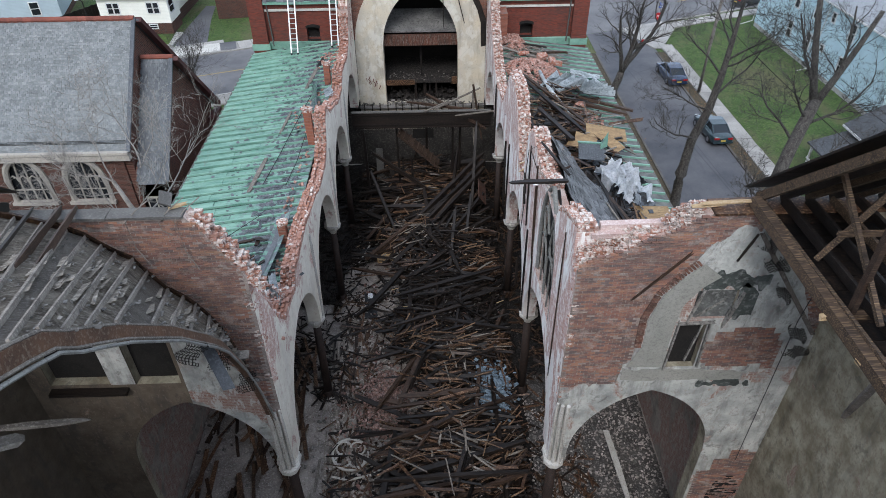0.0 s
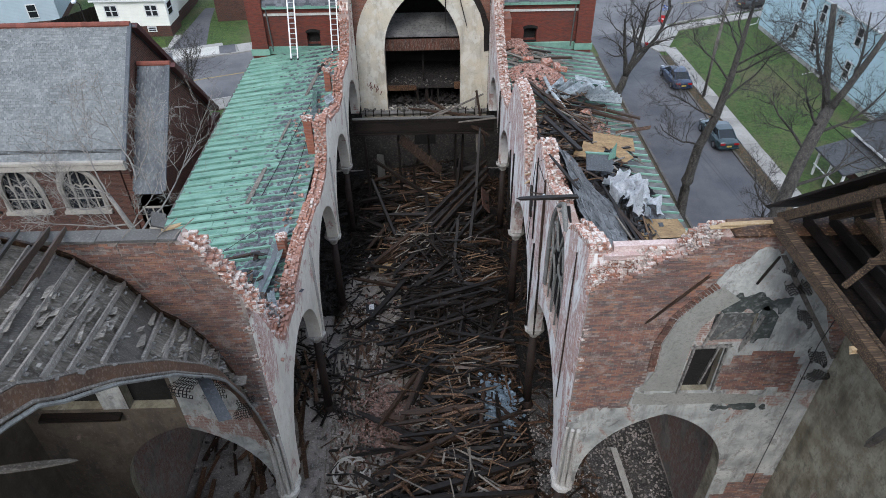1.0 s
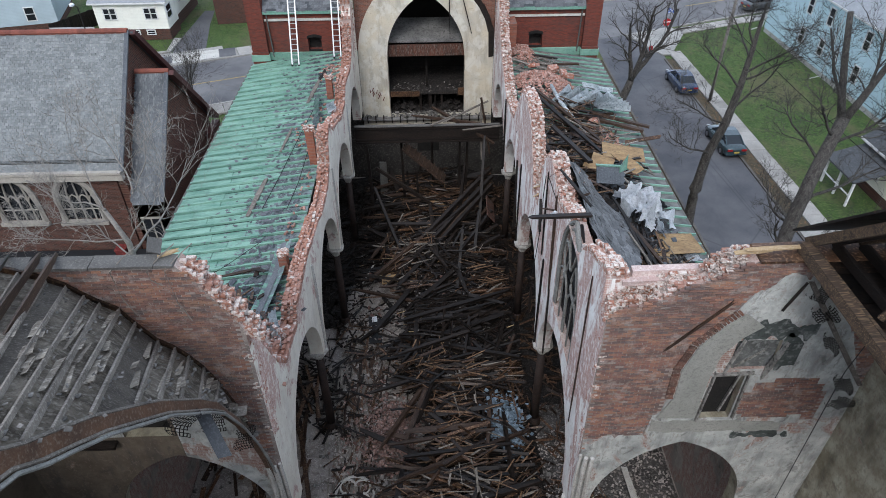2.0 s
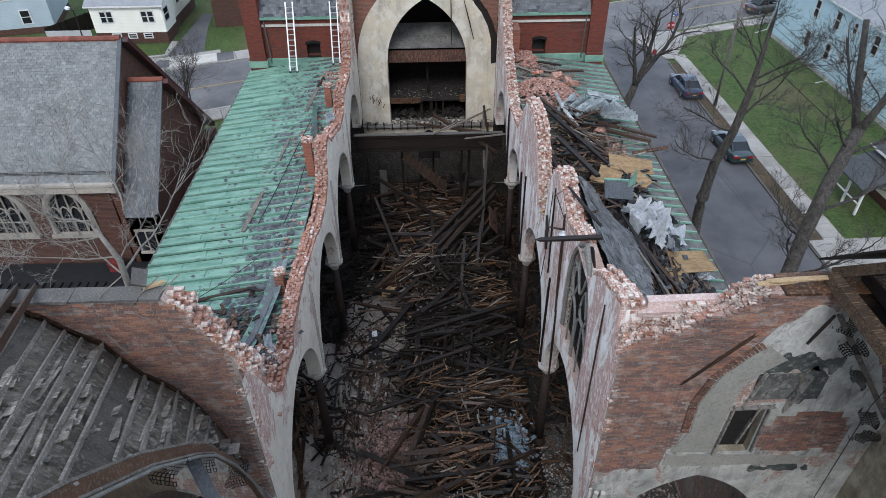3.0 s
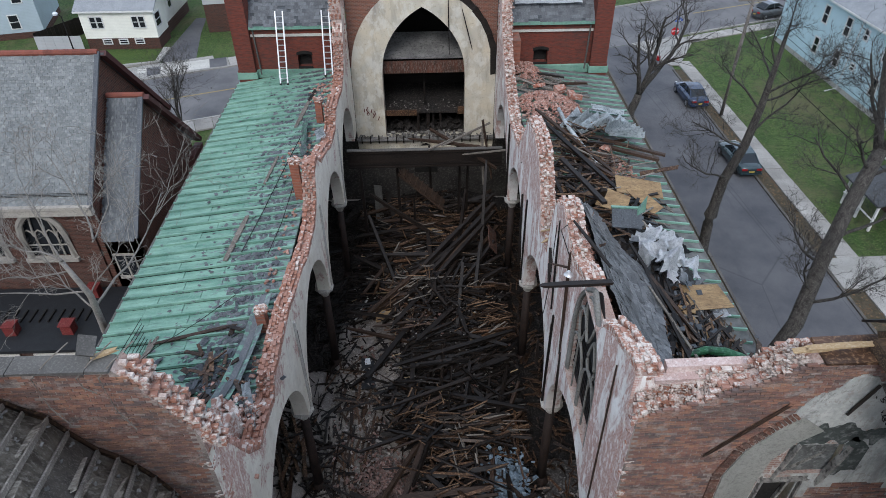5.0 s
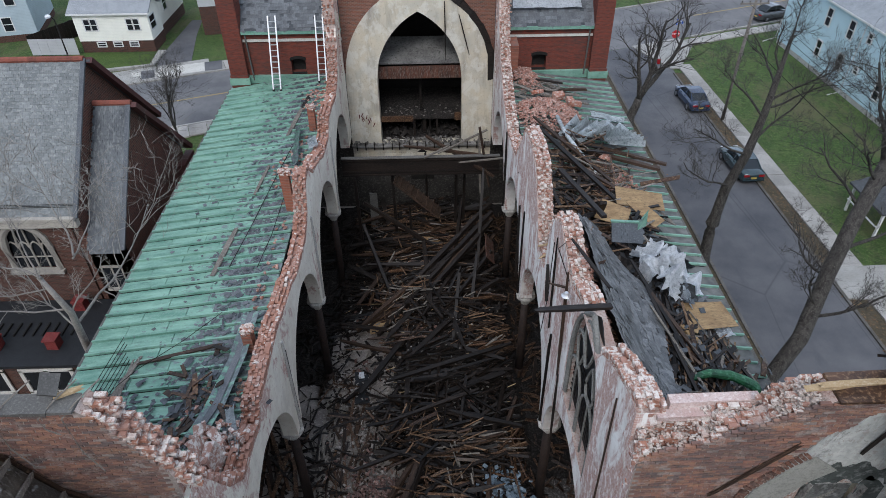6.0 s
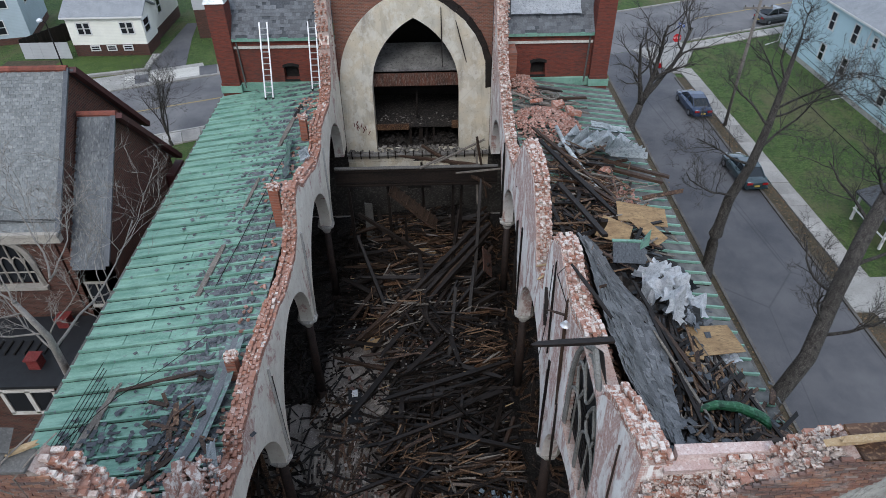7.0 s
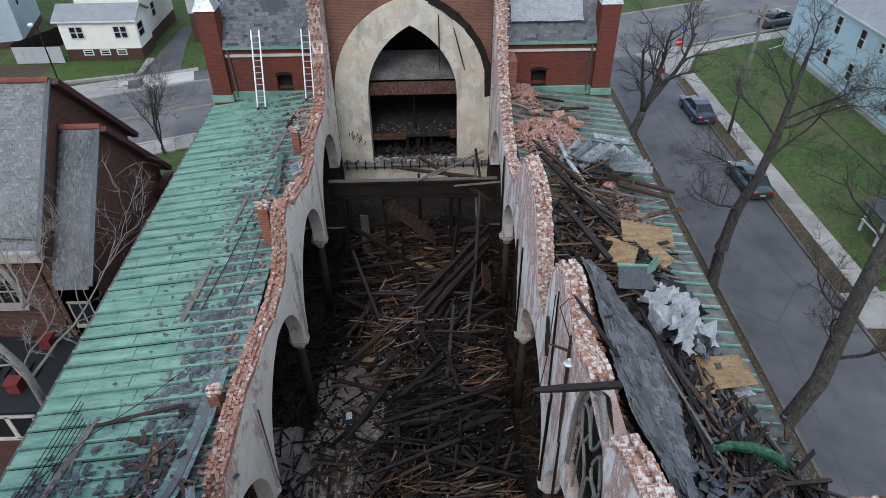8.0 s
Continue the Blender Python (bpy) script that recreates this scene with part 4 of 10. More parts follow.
    part("flashing", bm, COPPER_RIB, root, "green copper flashing")
    bm = bmesh.new()
    box(bm, (lo if side < 0 else lo, f - 0.16, 9.0), (hi, f - 0.004, 9.45), None, 0.03)
    part("wall_flashing", bm, COPPER_RIB, root, "green copper flashing above the aisle roof")

# ---- heaps: many pieces joined into one mesh ----
def heap(name, items, material, label, category, kind="stuff", jag=1.0):
    """items: (pose, length, width, thickness) of broken boards or stones, joined into one object."""
    n = len(items)
    unit = np.array([(x, y, z) for x in (-0.5, 0.5) for y in (-0.5, 0.5) for z in (-0.5, 0.5)])
    rng = np.random.default_rng(len(label) * 7 + n)
    verts = np.zeros((n * 8, 3))
    for i, (m, a, b, c) in enumerate(items):
        v = unit * (a, b, c)
        v[:, 0] += jag * rng.normal(0, 0.06, 8) * min(a, 0.8)
        v[:, 1] += jag * rng.normal(0, 0.07, 8) * b
        v[:, 2] += jag * rng.normal(0, 0.07, 8) * c
        r = np.array(m)
        verts[i * 8:i * 8 + 8] = v @ r[:3, :3].T + r[:3, 3]
    quad = np.array(BOX)
    faces = (np.arange(n)[:, None, None] * 8 + quad[None]).reshape(-1, 4)
    me = bpy.data.meshes.new(name)
    me.from_pydata(verts.tolist(), [], faces.tolist())
    me.materials.append(material)
    return tagged(new(name, me), label, category, kind=kind)


def lying(x, y, z, turn, tilt=0.0, roll=0.0):
    return Matrix.Translation((x, y, z)) @ Euler((roll, tilt, turn)).to_matrix().to_4x4()


def pile_z(x, y):
    """How high the wreckage lies on the nave's floor."""
    mound = 0.75 * math.exp(-((x - 1.2) / 2.4) ** 2)
    mound += 0.7 * math.exp(-((y - 31) / 4.5) ** 2) * math.exp(-((x - 0.5) / 3.5) ** 2)
    left = min(1.0, max(0.0, (x + 3.4) / 1.8)) if y < 26 else 1.0
    return max(0.04, left * (mound + 0.22 + 0.25 * noise.noise((x * 0.6, y * 0.6, 2.0))))


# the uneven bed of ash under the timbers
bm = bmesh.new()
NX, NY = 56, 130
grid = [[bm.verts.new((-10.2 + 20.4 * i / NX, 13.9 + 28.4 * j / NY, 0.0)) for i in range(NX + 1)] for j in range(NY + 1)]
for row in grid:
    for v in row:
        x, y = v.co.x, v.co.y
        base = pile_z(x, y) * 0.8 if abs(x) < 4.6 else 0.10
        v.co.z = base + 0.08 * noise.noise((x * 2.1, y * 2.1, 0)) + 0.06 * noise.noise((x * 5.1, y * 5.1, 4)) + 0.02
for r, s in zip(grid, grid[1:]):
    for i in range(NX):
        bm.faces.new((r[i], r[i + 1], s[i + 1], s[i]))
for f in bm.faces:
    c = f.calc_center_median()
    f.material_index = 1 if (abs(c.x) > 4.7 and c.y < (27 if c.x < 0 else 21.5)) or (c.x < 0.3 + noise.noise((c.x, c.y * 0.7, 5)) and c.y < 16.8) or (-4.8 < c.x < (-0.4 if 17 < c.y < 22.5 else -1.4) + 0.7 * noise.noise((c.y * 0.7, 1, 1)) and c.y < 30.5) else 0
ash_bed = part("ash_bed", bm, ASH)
ash_bed.data.materials.append(FLOORDUST)
ash_bed.data.materials.append(AISLE_DUST)
for f in ash_bed.data.polygons:
    if f.material_index == 1 and f.center.x > 4.6:
        f.material_index = 2
tagged(ash_bed, "dark bed of ash and plaster dust under the timbers", "ash", kind="stuff")


def sample_turn():
    r = random.random()
    if r < 0.45:
        return random.gauss(0.3, 0.28)
    if r < 0.65:
        return random.gauss(-0.3, 0.3)
    if r < 0.82:
        return random.gauss(1.1, 0.3)
    return random.uniform(0, math.pi)


def burnt(x, y):
    """Where the heap burnt deepest only dark pieces lie."""
    return noise.noise((x * 0.33, y * 0.33, 9.0)) > (0.3 if y < 23 else -0.02) or ((x - 1.5) / 2.1) ** 2 + ((y - 26.2) / 3.2) ** 2 < 1


def nave_boards(n, length, width, thick, lift, where=None):
    out = []
    while len(out) < n:
        x = random.uniform(-4.3, 4.3)
        y = random.uniform(14.0, 41.0)
        if y < 30 and x < -1.7 and random.random() < 0.86:
            continue
        if -2.9 < x < -0.1 and 17.2 < y < 22.2 and random.random() < 0.9:
            continue
        if where and not where(x, y):
            continue
        ln = random.uniform(*length) * random.uniform(0.6, 1)
        w = random.uniform(*width)
        t = random.uniform(*thick)
        turn = sample_turn()
        half = abs(math.cos(turn)) * ln / 2
        x = max(-4.3 + half * 0.9, min(4.3 - half * 0.9, x))
        out.append((lying(x, y, pile_z(x, y) + random.uniform(0.0, lift), turn, random.gauss(0, 0.09), random.gauss(0, 0.35)), ln, w, t))
    return out


heap("timber_debris", nave_boards(1500, (0.4, 3.0), (0.03, 0.14), (0.02, 0.08), 0.5), CHAR_FLAT, "heaped charred boards and rafters on the nave floor", "charred timber")
heap("timber_debris", nave_boards(800, (0.3, 2.4), (0.03, 0.11), (0.015, 0.05), 0.65, lambda x, y: not burnt(x, y)), BROWN_FLAT, "heaped scorched brown boards on the nave floor", "scorched timber")
heap("lath_debris", nave_boards(300, (0.15, 0.9), (0.015, 0.04), (0.01, 0.02), 0.65, lambda x, y: not burnt(x, y)), GREYWOOD, "scattered grey laths and splinters", "lath")
heap("splinter_debris", nave_boards(90, (0.15, 0.8), (0.015, 0.045), (0.01, 0.02), 0.7), PALEWOOD, "pale freshly split splinters among burnt timbers", "splinter")
heap("plaster_debris", [(Matrix.Translation((x, y, pile_z(x, y) + random.uniform(0.3, 0.7))) @ rand_turn(0.6), random.uniform(0.02, 0.09), random.uniform(0.02, 0.07), random.uniform(0.01, 0.03)) for x, y in ((random.gauss(0, 2.4), random.uniform(14, 41)) for _ in range(1500)) if abs(x) < 4.2], RUBBLE_GREY, "fine grey plaster crumbs over the burnt heap", "plaster")
heap("plaster_debris", [(Matrix.Translation((x, y, pile_z(x, y) + random.uniform(0.02, 0.35))) @ rand_turn(0.6), random.uniform(0.03, 0.16), random.uniform(0.03, 0.12), random.uniform(0.02, 0.04)) for x, y in ((random.uniform(-4.2, 4.2), random.uniform(14, 41)) for _ in range(900))], RUBBLE_GREY, "scattered lumps of grey fallen plaster", "plaster")

heap("timber_debris", nave_boards(900, (0.12, 0.7), (0.02, 0.09), (0.015, 0.05), 0.9), CHAR_FLAT, "charred chips and broken ends all over the heap", "charred timber")
# swathes of long laths and rafters that fell side by side
def swathes(n, each, length, width, thick, lift, where=None):
    out = []
    while len(out) < n:
        cx, cy, turn = random.uniform(-2.2, 3.9), random.uniform(14.5, 40.5), sample_turn()
        if where and not where(cx, cy):
            continue
        if (cx < -1.0 and cy < 30) or (-3.2 < cx < 0.2 and 16.8 < cy < 22.6) or (2.2 < cx and 18.2 < cy < 21.0):
            continue
        for _ in range(each):
            ln, a = random.uniform(*length), turn + random.gauss(0, 0.13)
            x, y = cx + random.gauss(0, 0.55), cy + random.gauss(0, 0.45)
            half = abs(math.cos(a)) * ln / 2
            x = max(-4.25 + half * 0.9, min(4.25 - half * 0.9, x))
            out.append((lying(x, y, pile_z(x, y) + random.uniform(0.3, lift), a, random.gauss(0, 0.06), random.gauss(0, 0.4)), ln, random.uniform(*width), random.uniform(*thick)))
    return out


heap("timber_debris", swathes(380, 7, (0.7, 2.8), (0.06, 0.16), (0.04, 0.1), 1.0), CHAR_FLAT, "charred rafters fallen side by side on the heap", "charred timber")
heap("timber_debris", swathes(330, 6, (0.5, 2.6), (0.04, 0.14), (0.03, 0.08), 1.15, lambda x, y: not burnt(x, y)), BROWN_FLAT, "scorched brown rafters fallen side by side", "scorched timber")
heap("timber_debris", swathes(170, 5, (0.4, 1.8), (0.03, 0.09), (0.012, 0.03), 1.2, lambda x, y: not burnt(x, y)), GREYWOOD, "grey laths fallen side by side on the heap", "lath")
heap("splinter_debris", swathes(420, 4, (0.2, 1.3), (0.02, 0.065), (0.01, 0.025), 1.2, lambda x, y: not burnt(x, y)), SPLIT, "light brown split ends of burnt timbers", "splinter")

heap("plaster_debris", [(Matrix.Translation((x, y, pile_z(x, y) + random.uniform(0.05, 0.3))) @ rand_turn(0.5), random.uniform(0.04, 0.2), random.uniform(0.03, 0.14), random.uniform(0.02, 0.05)) for x, y in ((random.uniform(-4.25, -1.6), random.uniform(14, 29)) for _ in range(1100))], FLOORDUST, "pale plaster fallen along the foot of the wall", "plaster")
# single large timbers that can be told apart
BEAMS = []
for k in range(7):
    bm = bmesh.new()
    ln = (2.4, 3.2, 3.8, 4.6, 5.4, 3.6, 6.2)[k]
    w, h = (0.12, 0.2, 0.16, 0.14, 0.22, 0.26, 0.18)[k], (0.1, 0.06, 0.14, 0.12, 0.2, 0.05, 0.16)[k]
    cuts = 5
    rings = []
    for i in range(cuts + 1):
        x = -ln / 2 + ln * i / cuts
        sq = 1.0 if 0 < i < cuts else random.uniform(0.4, 0.95)
        rings.append([bm.verts.new((x + random.uniform(-0.1, 0.1) * (i in (0, cuts)), sy * w / 2 * sq + random.uniform(-0.012, 0.012), sz * h / 2 * sq + random.uniform(-0.012, 0.012))) for sy, sz in ((-1, -1), (1, -1), (1, 1), (-1, 1))])
    for r, s in zip(rings, rings[1:]):
        for i in range(4):
            bm.faces.new((r[i], r[(i + 1) % 4], s[(i + 1) % 4], s[i]))
    bm.faces.new(rings[0][::-1])
    bm.faces.new(rings[-1])
    for mat, tone in ((CHAR, "charred"), (BROWN, "brown")):
        me = bpy.data.meshes.new(f"{tone}_timber")
        bm.to_mesh(me)
        me.materials.append(mat)
        BEAMS.append((me, ln))
    bm.free()


def timber(i, m, label, group="fallen timbers in the nave"):
    me, ln = BEAMS[i]
    ob = new("roof_timber", me)
    ob.matrix_basis = m
    return tagged(ob, label, "timber", group)


for i in range(90):
    x, y = random.uniform(-3.6, 3.6), random.uniform(14.5, 40.5)
    if y < 25 and x < -1.8:
        x = random.uniform(-0.5, 3.4)
    k = random.randrange(14)
    if burnt(x, y):
        k -= k % 2
    ln = BEAMS[k][1]
    turn = sample_turn()
    half = abs(math.cos(turn)) * ln / 2
    x = max(-4.2 + half, min(4.2 - half, x))
    timber(k, lying(x, y, pile_z(x, y) + random.uniform(0.4, 1.0), turn, random.gauss(0, 0.06), random.gauss(0, 0.3)), "charred roof timber lying across the heap" if k % 2 == 0 else "scorched brown roof timber lying across the heap")


def long_timber(p0, p1, w, h, mat, label, category="timber", name="long_timber", roll=0.0, group=""):
    """A single long timber between two points, its ends splintered."""
    m, ln = along(p0, p1, roll)
    bm = bmesh.new()
    n = max(3, int(ln / 0.9))
    rings = []
    for i in range(n + 1):
        sq = 1.0 if 0 < i < n else random.uniform(0.55, 1.0)
        dx = random.uniform(-0.08, 0.08) if i in (0, n) else 0
        rings.append([bm.verts.new((ln * i / n + dx * sy * sz, sy * w / 2 * sq + random.uniform(-1, 1) * w * 0.05, sz * h / 2 * sq + random.uniform(-1, 1) * h * 0.05)) for sy, sz in ((-1, -1), (1, -1), (1, 1), (-1, 1))])
    for r, s in zip(rings, rings[1:]):
        for i in range(4):
            bm.faces.new((r[i], r[(i + 1) % 4], s[(i + 1) % 4], s[i]))
    bm.faces.new(rings[0][::-1])
    bm.faces.new(rings[-1])
    ob = part(name, bm, mat)
    ob.matrix_basis = m
    return tagged(ob, label, category, group)


# the fallen roof truss that leans from the heap to the loft's front
for d in (0.0, 0.55, 1.0):
    long_timber((-2.9 + d, 29.8 - d * 0.7, 1.0), (3.9, 36.4 - d, 4.3 - d * 0.5), 0.2, 0.26, CHAR, "long charred truss timber leaning against the loft", group="fallen roof truss")
for a, b in (((-1.5, 31.4, 1.2), (-3.3, 35.5, 3.6)), ((-3.2, 36.2, 4.6), (0.6, 35.6, 1.9)), ((1.6, 34, 0.8), (2.2, 35.2, 5.4)), ((2.9, 33.0, 0.6), (3.4, 36.3, 6.6)), ((2.2, 29.0, 0.7), (2.9, 33.0, 3.4)), ((1.4, 28.2, 0.9), (1.9, 31.6, 3.2)), ((-3.8, 25.6, 0.5), (-1.6, 27.6, 0.7)), ((-3.0, 29.4, 0.6), (-1.5, 27.1, 0.5))):
    long_timber(a, b, 0.16, 0.2, CHAR, "charred timber propped up in the wreckage", group="fallen roof truss")
for i in range(18):
    x0, y0 = random.uniform(-3.6, 1.5), random.uniform(28.8, 33.0)
    dx, dy = random.uniform(1.8, 4.2), random.uniform(1.0, 3.6)
    long_timber((x0, y0, 0.9 + random.uniform(0, 0.6)), (min(4.1, x0 + dx), y0 + dy, 1.3 + random.uniform(0.2, 2.0)), random.uniform(0.1, 0.2), random.uniform(0.1, 0.24), CHAR if i % 3 else BROWN, "charred timber of the collapsed truss", group="fallen roof truss")
for x, y, top in ((-1.6, 38.0, 5.8), (-0.7, 37.2, 3.6), (1.9, 37.6, 5.9), (2.4, 38.2, 5.9), (-3.6, 36.8, 5.8), (0.3, 39.5, 5.8)):
    long_timber((x, y, 0.1), (x + random.uniform(-0.1, 0.1), y, top), 0.16, 0.16, CHAR, "charred upright post below the loft", "post", "loft_post", group="loft posts")
# the boarded stair flight under the loft, and pale panels beyond
flight = group_of("stair_flight", "scorched wooden stair flight hanging below the loft", "stair")
m, ln = along((-1.5, 37.4, 5.4), (1.0, 37.0, 3.2))
bm = bmesh.new()
box(bm, (0, -0.5, -0.05), (ln, 0.5, 0.05), m, 0.02)
part("stringer_board", bm, BROWN, flight)
for i in range(9):
    bm = bmesh.new()
    box(bm, (i * ln / 9 + 0.05, -0.5, 0.05), (i * ln / 9 + 0.12, 0.5, 0.16), m, 0.01)
    part("tread", bm, BROWN, flight)
for x0, x1, z0, z1 in ((-3.3, -2.8, 0.05, 3.0),):
    bm = bmesh.new()
    box(bm, (x0, 39.6, z0), (x1, 39.66, z1), None, 0.06)
    tagged(part("plaster_panel", bm, STONE), "grey board panel standing behind the wreckage", "panel")

# things on the floor
BRICK_FLOOR = mottled("dusty pink brick crumbs", (0.34, 0.2, 0.165), (0.23, 0.15, 0.128), (0.46, 0.38, 0.34), 4.0, 12, 0.9, spread=0.6)
def board_sheet(name, mat, pts, thick, label, category):
    """A broken sheet with an uneven outline; pts are its corners in its own plane."""
    bm = bmesh.new()
    n = len(pts)
    top = [bm.verts.new((x, y, thick / 2)) for x, y in pts]
    low = [bm.verts.new((x, y, -thick / 2)) for x, y in pts]
    bm.faces.new(top)
    bm.faces.new(low[::-1])
    for i in range(n):
        bm.faces.new((top[i], low[i], low[(i + 1) % n], top[(i + 1) % n]))
    return tagged(part(name, recalc(bm), mat), label, category)


PLY = [(-0.6, -0.35), (0.1, -0.42), (0.55, -0.3), (0.62, 0.3), (0.2, 0.4), (-0.15, 0.33), (-0.5, 0.42)]
board_sheet("plywood_sheet", PLYWOOD, PLY, 0.02, "small tan plywood sheet on the burnt heap", "plywood").matrix_basis = lying(0.55, 36.3, 1.75, 0.35, 0.1, 0.35)
board_sheet("plywood_sheet", PLYWOOD, [(x * 0.85, y * 0.9) for x, y in PLY], 0.02, "torn tan plywood sheet on the burnt heap", "plywood").matrix_basis = lying(-2.3, 29.9, 1.15, 0.2, -0.1, 0.3)
board_sheet("black_board", BLACK_SHEET, [(-0.35, -0.9), (0.35, -0.85), (0.38, 0.9), (-0.3, 0.95)], 0.03, "black sheet with a pale corner on the floor", "sheet").matrix_basis = lying(-3.0, 26.5, 0.42, 0.1, 0.08, 0.1)
board_sheet("white_card", MEMBRANE, [(-0.14, -0.2), (0.14, -0.18), (0.12, 0.2), (-0.12, 0.16)], 0.02, "small white card on the black sheet", "card").matrix_basis = lying(-3.05, 27.2, 0.56, 0.1, 0.08, 0.1)
for p0, p1 in (((-3.9, 30.2, 0.55), (-3.2, 32.0, 0.75)), ((-2.9, 30.5, 0.7), (-2.8, 31.5, 0.75))):
    long_timber(p0, p1, 0.09, 0.05, MOULDING, "white painted batten on the floor", "batten", "white_batten")
board_sheet("rust_panel", RUST, [(-0.4, -0.7), (0.4, -0.75), (0.45, 0.7), (-0.35, 0.8)], 0.05, "rust-brown wooden panel leaning by the column", "panel").matrix_basis = lying(3.6, 33.4, 3.3, 0.4, 0.9, 0.5)
heap("brick_rubble", [(Matrix.Translation((x, y, 0.3 + 0.45 * max(0, 1 - ((x + 1.6) / 1.5) ** 2 - ((y - 19.6) / 2.4) ** 2) + random.uniform(-0.03, 0.12))) @ rand_turn(0.7), random.uniform(0.08, 0.21), random.uniform(0.06, 0.1), random.uniform(0.04, 0.065)) for x, y in ((random.gauss(-1.6, 0.8), random.gauss(19.8, 1.35)) for _ in range(1300))], BRICK_FLOOR, "heap of broken pink bricks on the nave floor", "brick rubble")
heap("brick_rubble", [(Matrix.Translation((x, y, pile_z(x, y) + random.uniform(0.0, 0.3))) @ rand_turn(0.7), random.uniform(0.08, 0.3), random.uniform(0.06, 0.14), random.uniform(0.04, 0.09)) for x, y in ((random.uniform(-4.2, 4.2), random.uniform(14, 40)) for _ in range(420))], BRICK_DUSK, "sooty bricks scattered through the wreckage", "brick rubble")
heap("glass_heap", [(Matrix.Translation((x, y, pile_z(x, y) + random.uniform(0.4, 0.85))) @ rand_turn(0.5), random.uniform(0.06, 0.24), random.uniform(0.05, 0.18), 0.008) for x, y in ((random.gauss(3.2, 0.38), random.gauss(19.6, 0.7)) for _ in range(900))], PLASTIC_BLUE, "heap of blue-grey slate and glass shards", "glass shards")
# floor boards laid open along the aisle side
heap("floor_boards", [(lying(-3.5 + random.gauss(0, 0.6), random.uniform(14.5, 28), 0.15 + random.uniform(0, 0.12), math.pi / 2 + random.gauss(0, 0.12), random.gauss(0, 0.02)), random.uniform(0.7, 2.8), random.uniform(0.05, 0.15), 0.03) for _ in range(230)], GREYWOOD, "lifted grey floor boards along the aisle", "floor boards")
heap("floor_rubble", [(Matrix.Translation((x, y, 0.14 + random.uniform(0, 0.1))) @ rand_turn(0.6), random.uniform(0.03, 0.11), random.uniform(0.03, 0.08), random.uniform(0.02, 0.05)) for x, y in ((random.uniform(-4.6, -1.2), random.uniform(14.2, 31)) for _ in range(3600))], FLOORDUST, "grey plaster crumbs over the floor boards", "rubble")
heap("floor_rubble", [(Matrix.Translation((x, y, 0.16 + random.uniform(0, 0.1))) @ rand_turn(0.6), random.uniform(0.03, 0.12), random.uniform(0.03, 0.08), random.uniform(0.02, 0.05)) for x, y in ((random.uniform(-4.4, -1.0), random.uniform(14.2, 24)) for _ in range(900))], BRICK_FLOOR, "pink brick crumbs over the floor boards", "rubble")
for side in (-1, 1):
    heap("aisle_debris", [(lying(side * x, y, 0.16 + random.uniform(0, 0.25), random.uniform(0, math.pi), random.gauss(0, 0.1), random.gauss(0, 0.3)), random.uniform(0.2, 1.3), random.uniform(0.03, 0.12), random.uniform(0.015, 0.05)) for x, y in ((random.uniform(3.4, 7.0), random.uniform(20 if side < 0 else 14.5, 41)) for _ in range(650))], BROWN_FLAT if side > 0 else CHAR_FLAT, "charred boards strewn between the columns", "charred timber")

heap("floor_boards", [(lying(-3.4 + random.gauss(0, 0.7), random.uniform(14.5, 28), 0.2 + random.uniform(0, 0.15), math.pi / 2 + random.gauss(0, 0.35), random.gauss(0, 0.03)), random.uniform(0.5, 2.2), random.uniform(0.05, 0.14), 0.035) for _ in range(150)], BROWN_FLAT, "dark brown boards strewn over the grey floor boards", "floor boards")
# the fallen stone tracery wheel
wheel = group_of("fallen_tracery", "broken pale stone tracery wheel lying on the floor", "tracery", m=lying(-3.3, 17.0, 0.42, 0.3, 0.08, 0.05))


def ring(bm, cx, cy, r, w, a0=0.0, a1=math.tau, z=0.0, n=20):
    pts = [(cx + r * math.cos(a0 + (a1 - a0) * i / n), cy + r * math.sin(a0 + (a1 - a0) * i / n), z) for i in range(n + 1)]
    tube(bm, pts, [w] * (n + 1), 5)


bm = bmesh.new()
ring(bm, 0, 0, 0.78, 0.06, 0.4, 6.2, n=28)
part("outer_ring", bm, MOULDING, wheel)
for k in range(4):
    bm = bmesh.new()
    a = k * math.pi / 2 + 0.5
    ring(bm, 0.42 * math.cos(a), 0.42 * math.sin(a), 0.33, 0.045, a - 2.2, a + 2.2)
    part("foil", bm, MOULDING, wheel)
bm = bmesh.new()
tube(bm, [(-1.0, -0.9, 0.1), (-0.4, -1.25, 0.1), (0.6, -1.3, 0.15), (1.4, -1.1, 0.2)], [0.05] * 4, 5)
part("broken_rib", bm, MOULDING, wheel)

# ---- columns, capitals and wall shafts ----
def column():
    root = group_of("column", "dark iron column with a moulded base and pale capital", "column", "columns of the nave")
    bm = bmesh.new()
    lathe(bm, [(0.2, 0.45), (0.19, 2.2), (0.17, 4.85)], 14)
    part("shaft", bm, IRON, root, smooth=True)
    bm = bmesh.new()
    lathe(bm, [(0.34, 0.0), (0.34, 0.16), (0.27, 0.22), (0.29, 0.3), (0.22, 0.38), (0.23, 0.45), (0.2, 0.48)], 14)
    part("base", bm, IRON, root, smooth=True)
    bm = bmesh.new()
    lathe(bm, [(0.18, 4.8), (0.22, 4.9), (0.24, 5.0), (0.38, 5.12), (0.44, 5.2), (0.44, 5.3), (0.37, 5.36), (0.42, 5.44)], 8)
    part("capital", bm, MOULDING, root, "pale octagonal moulded capital")
    return root


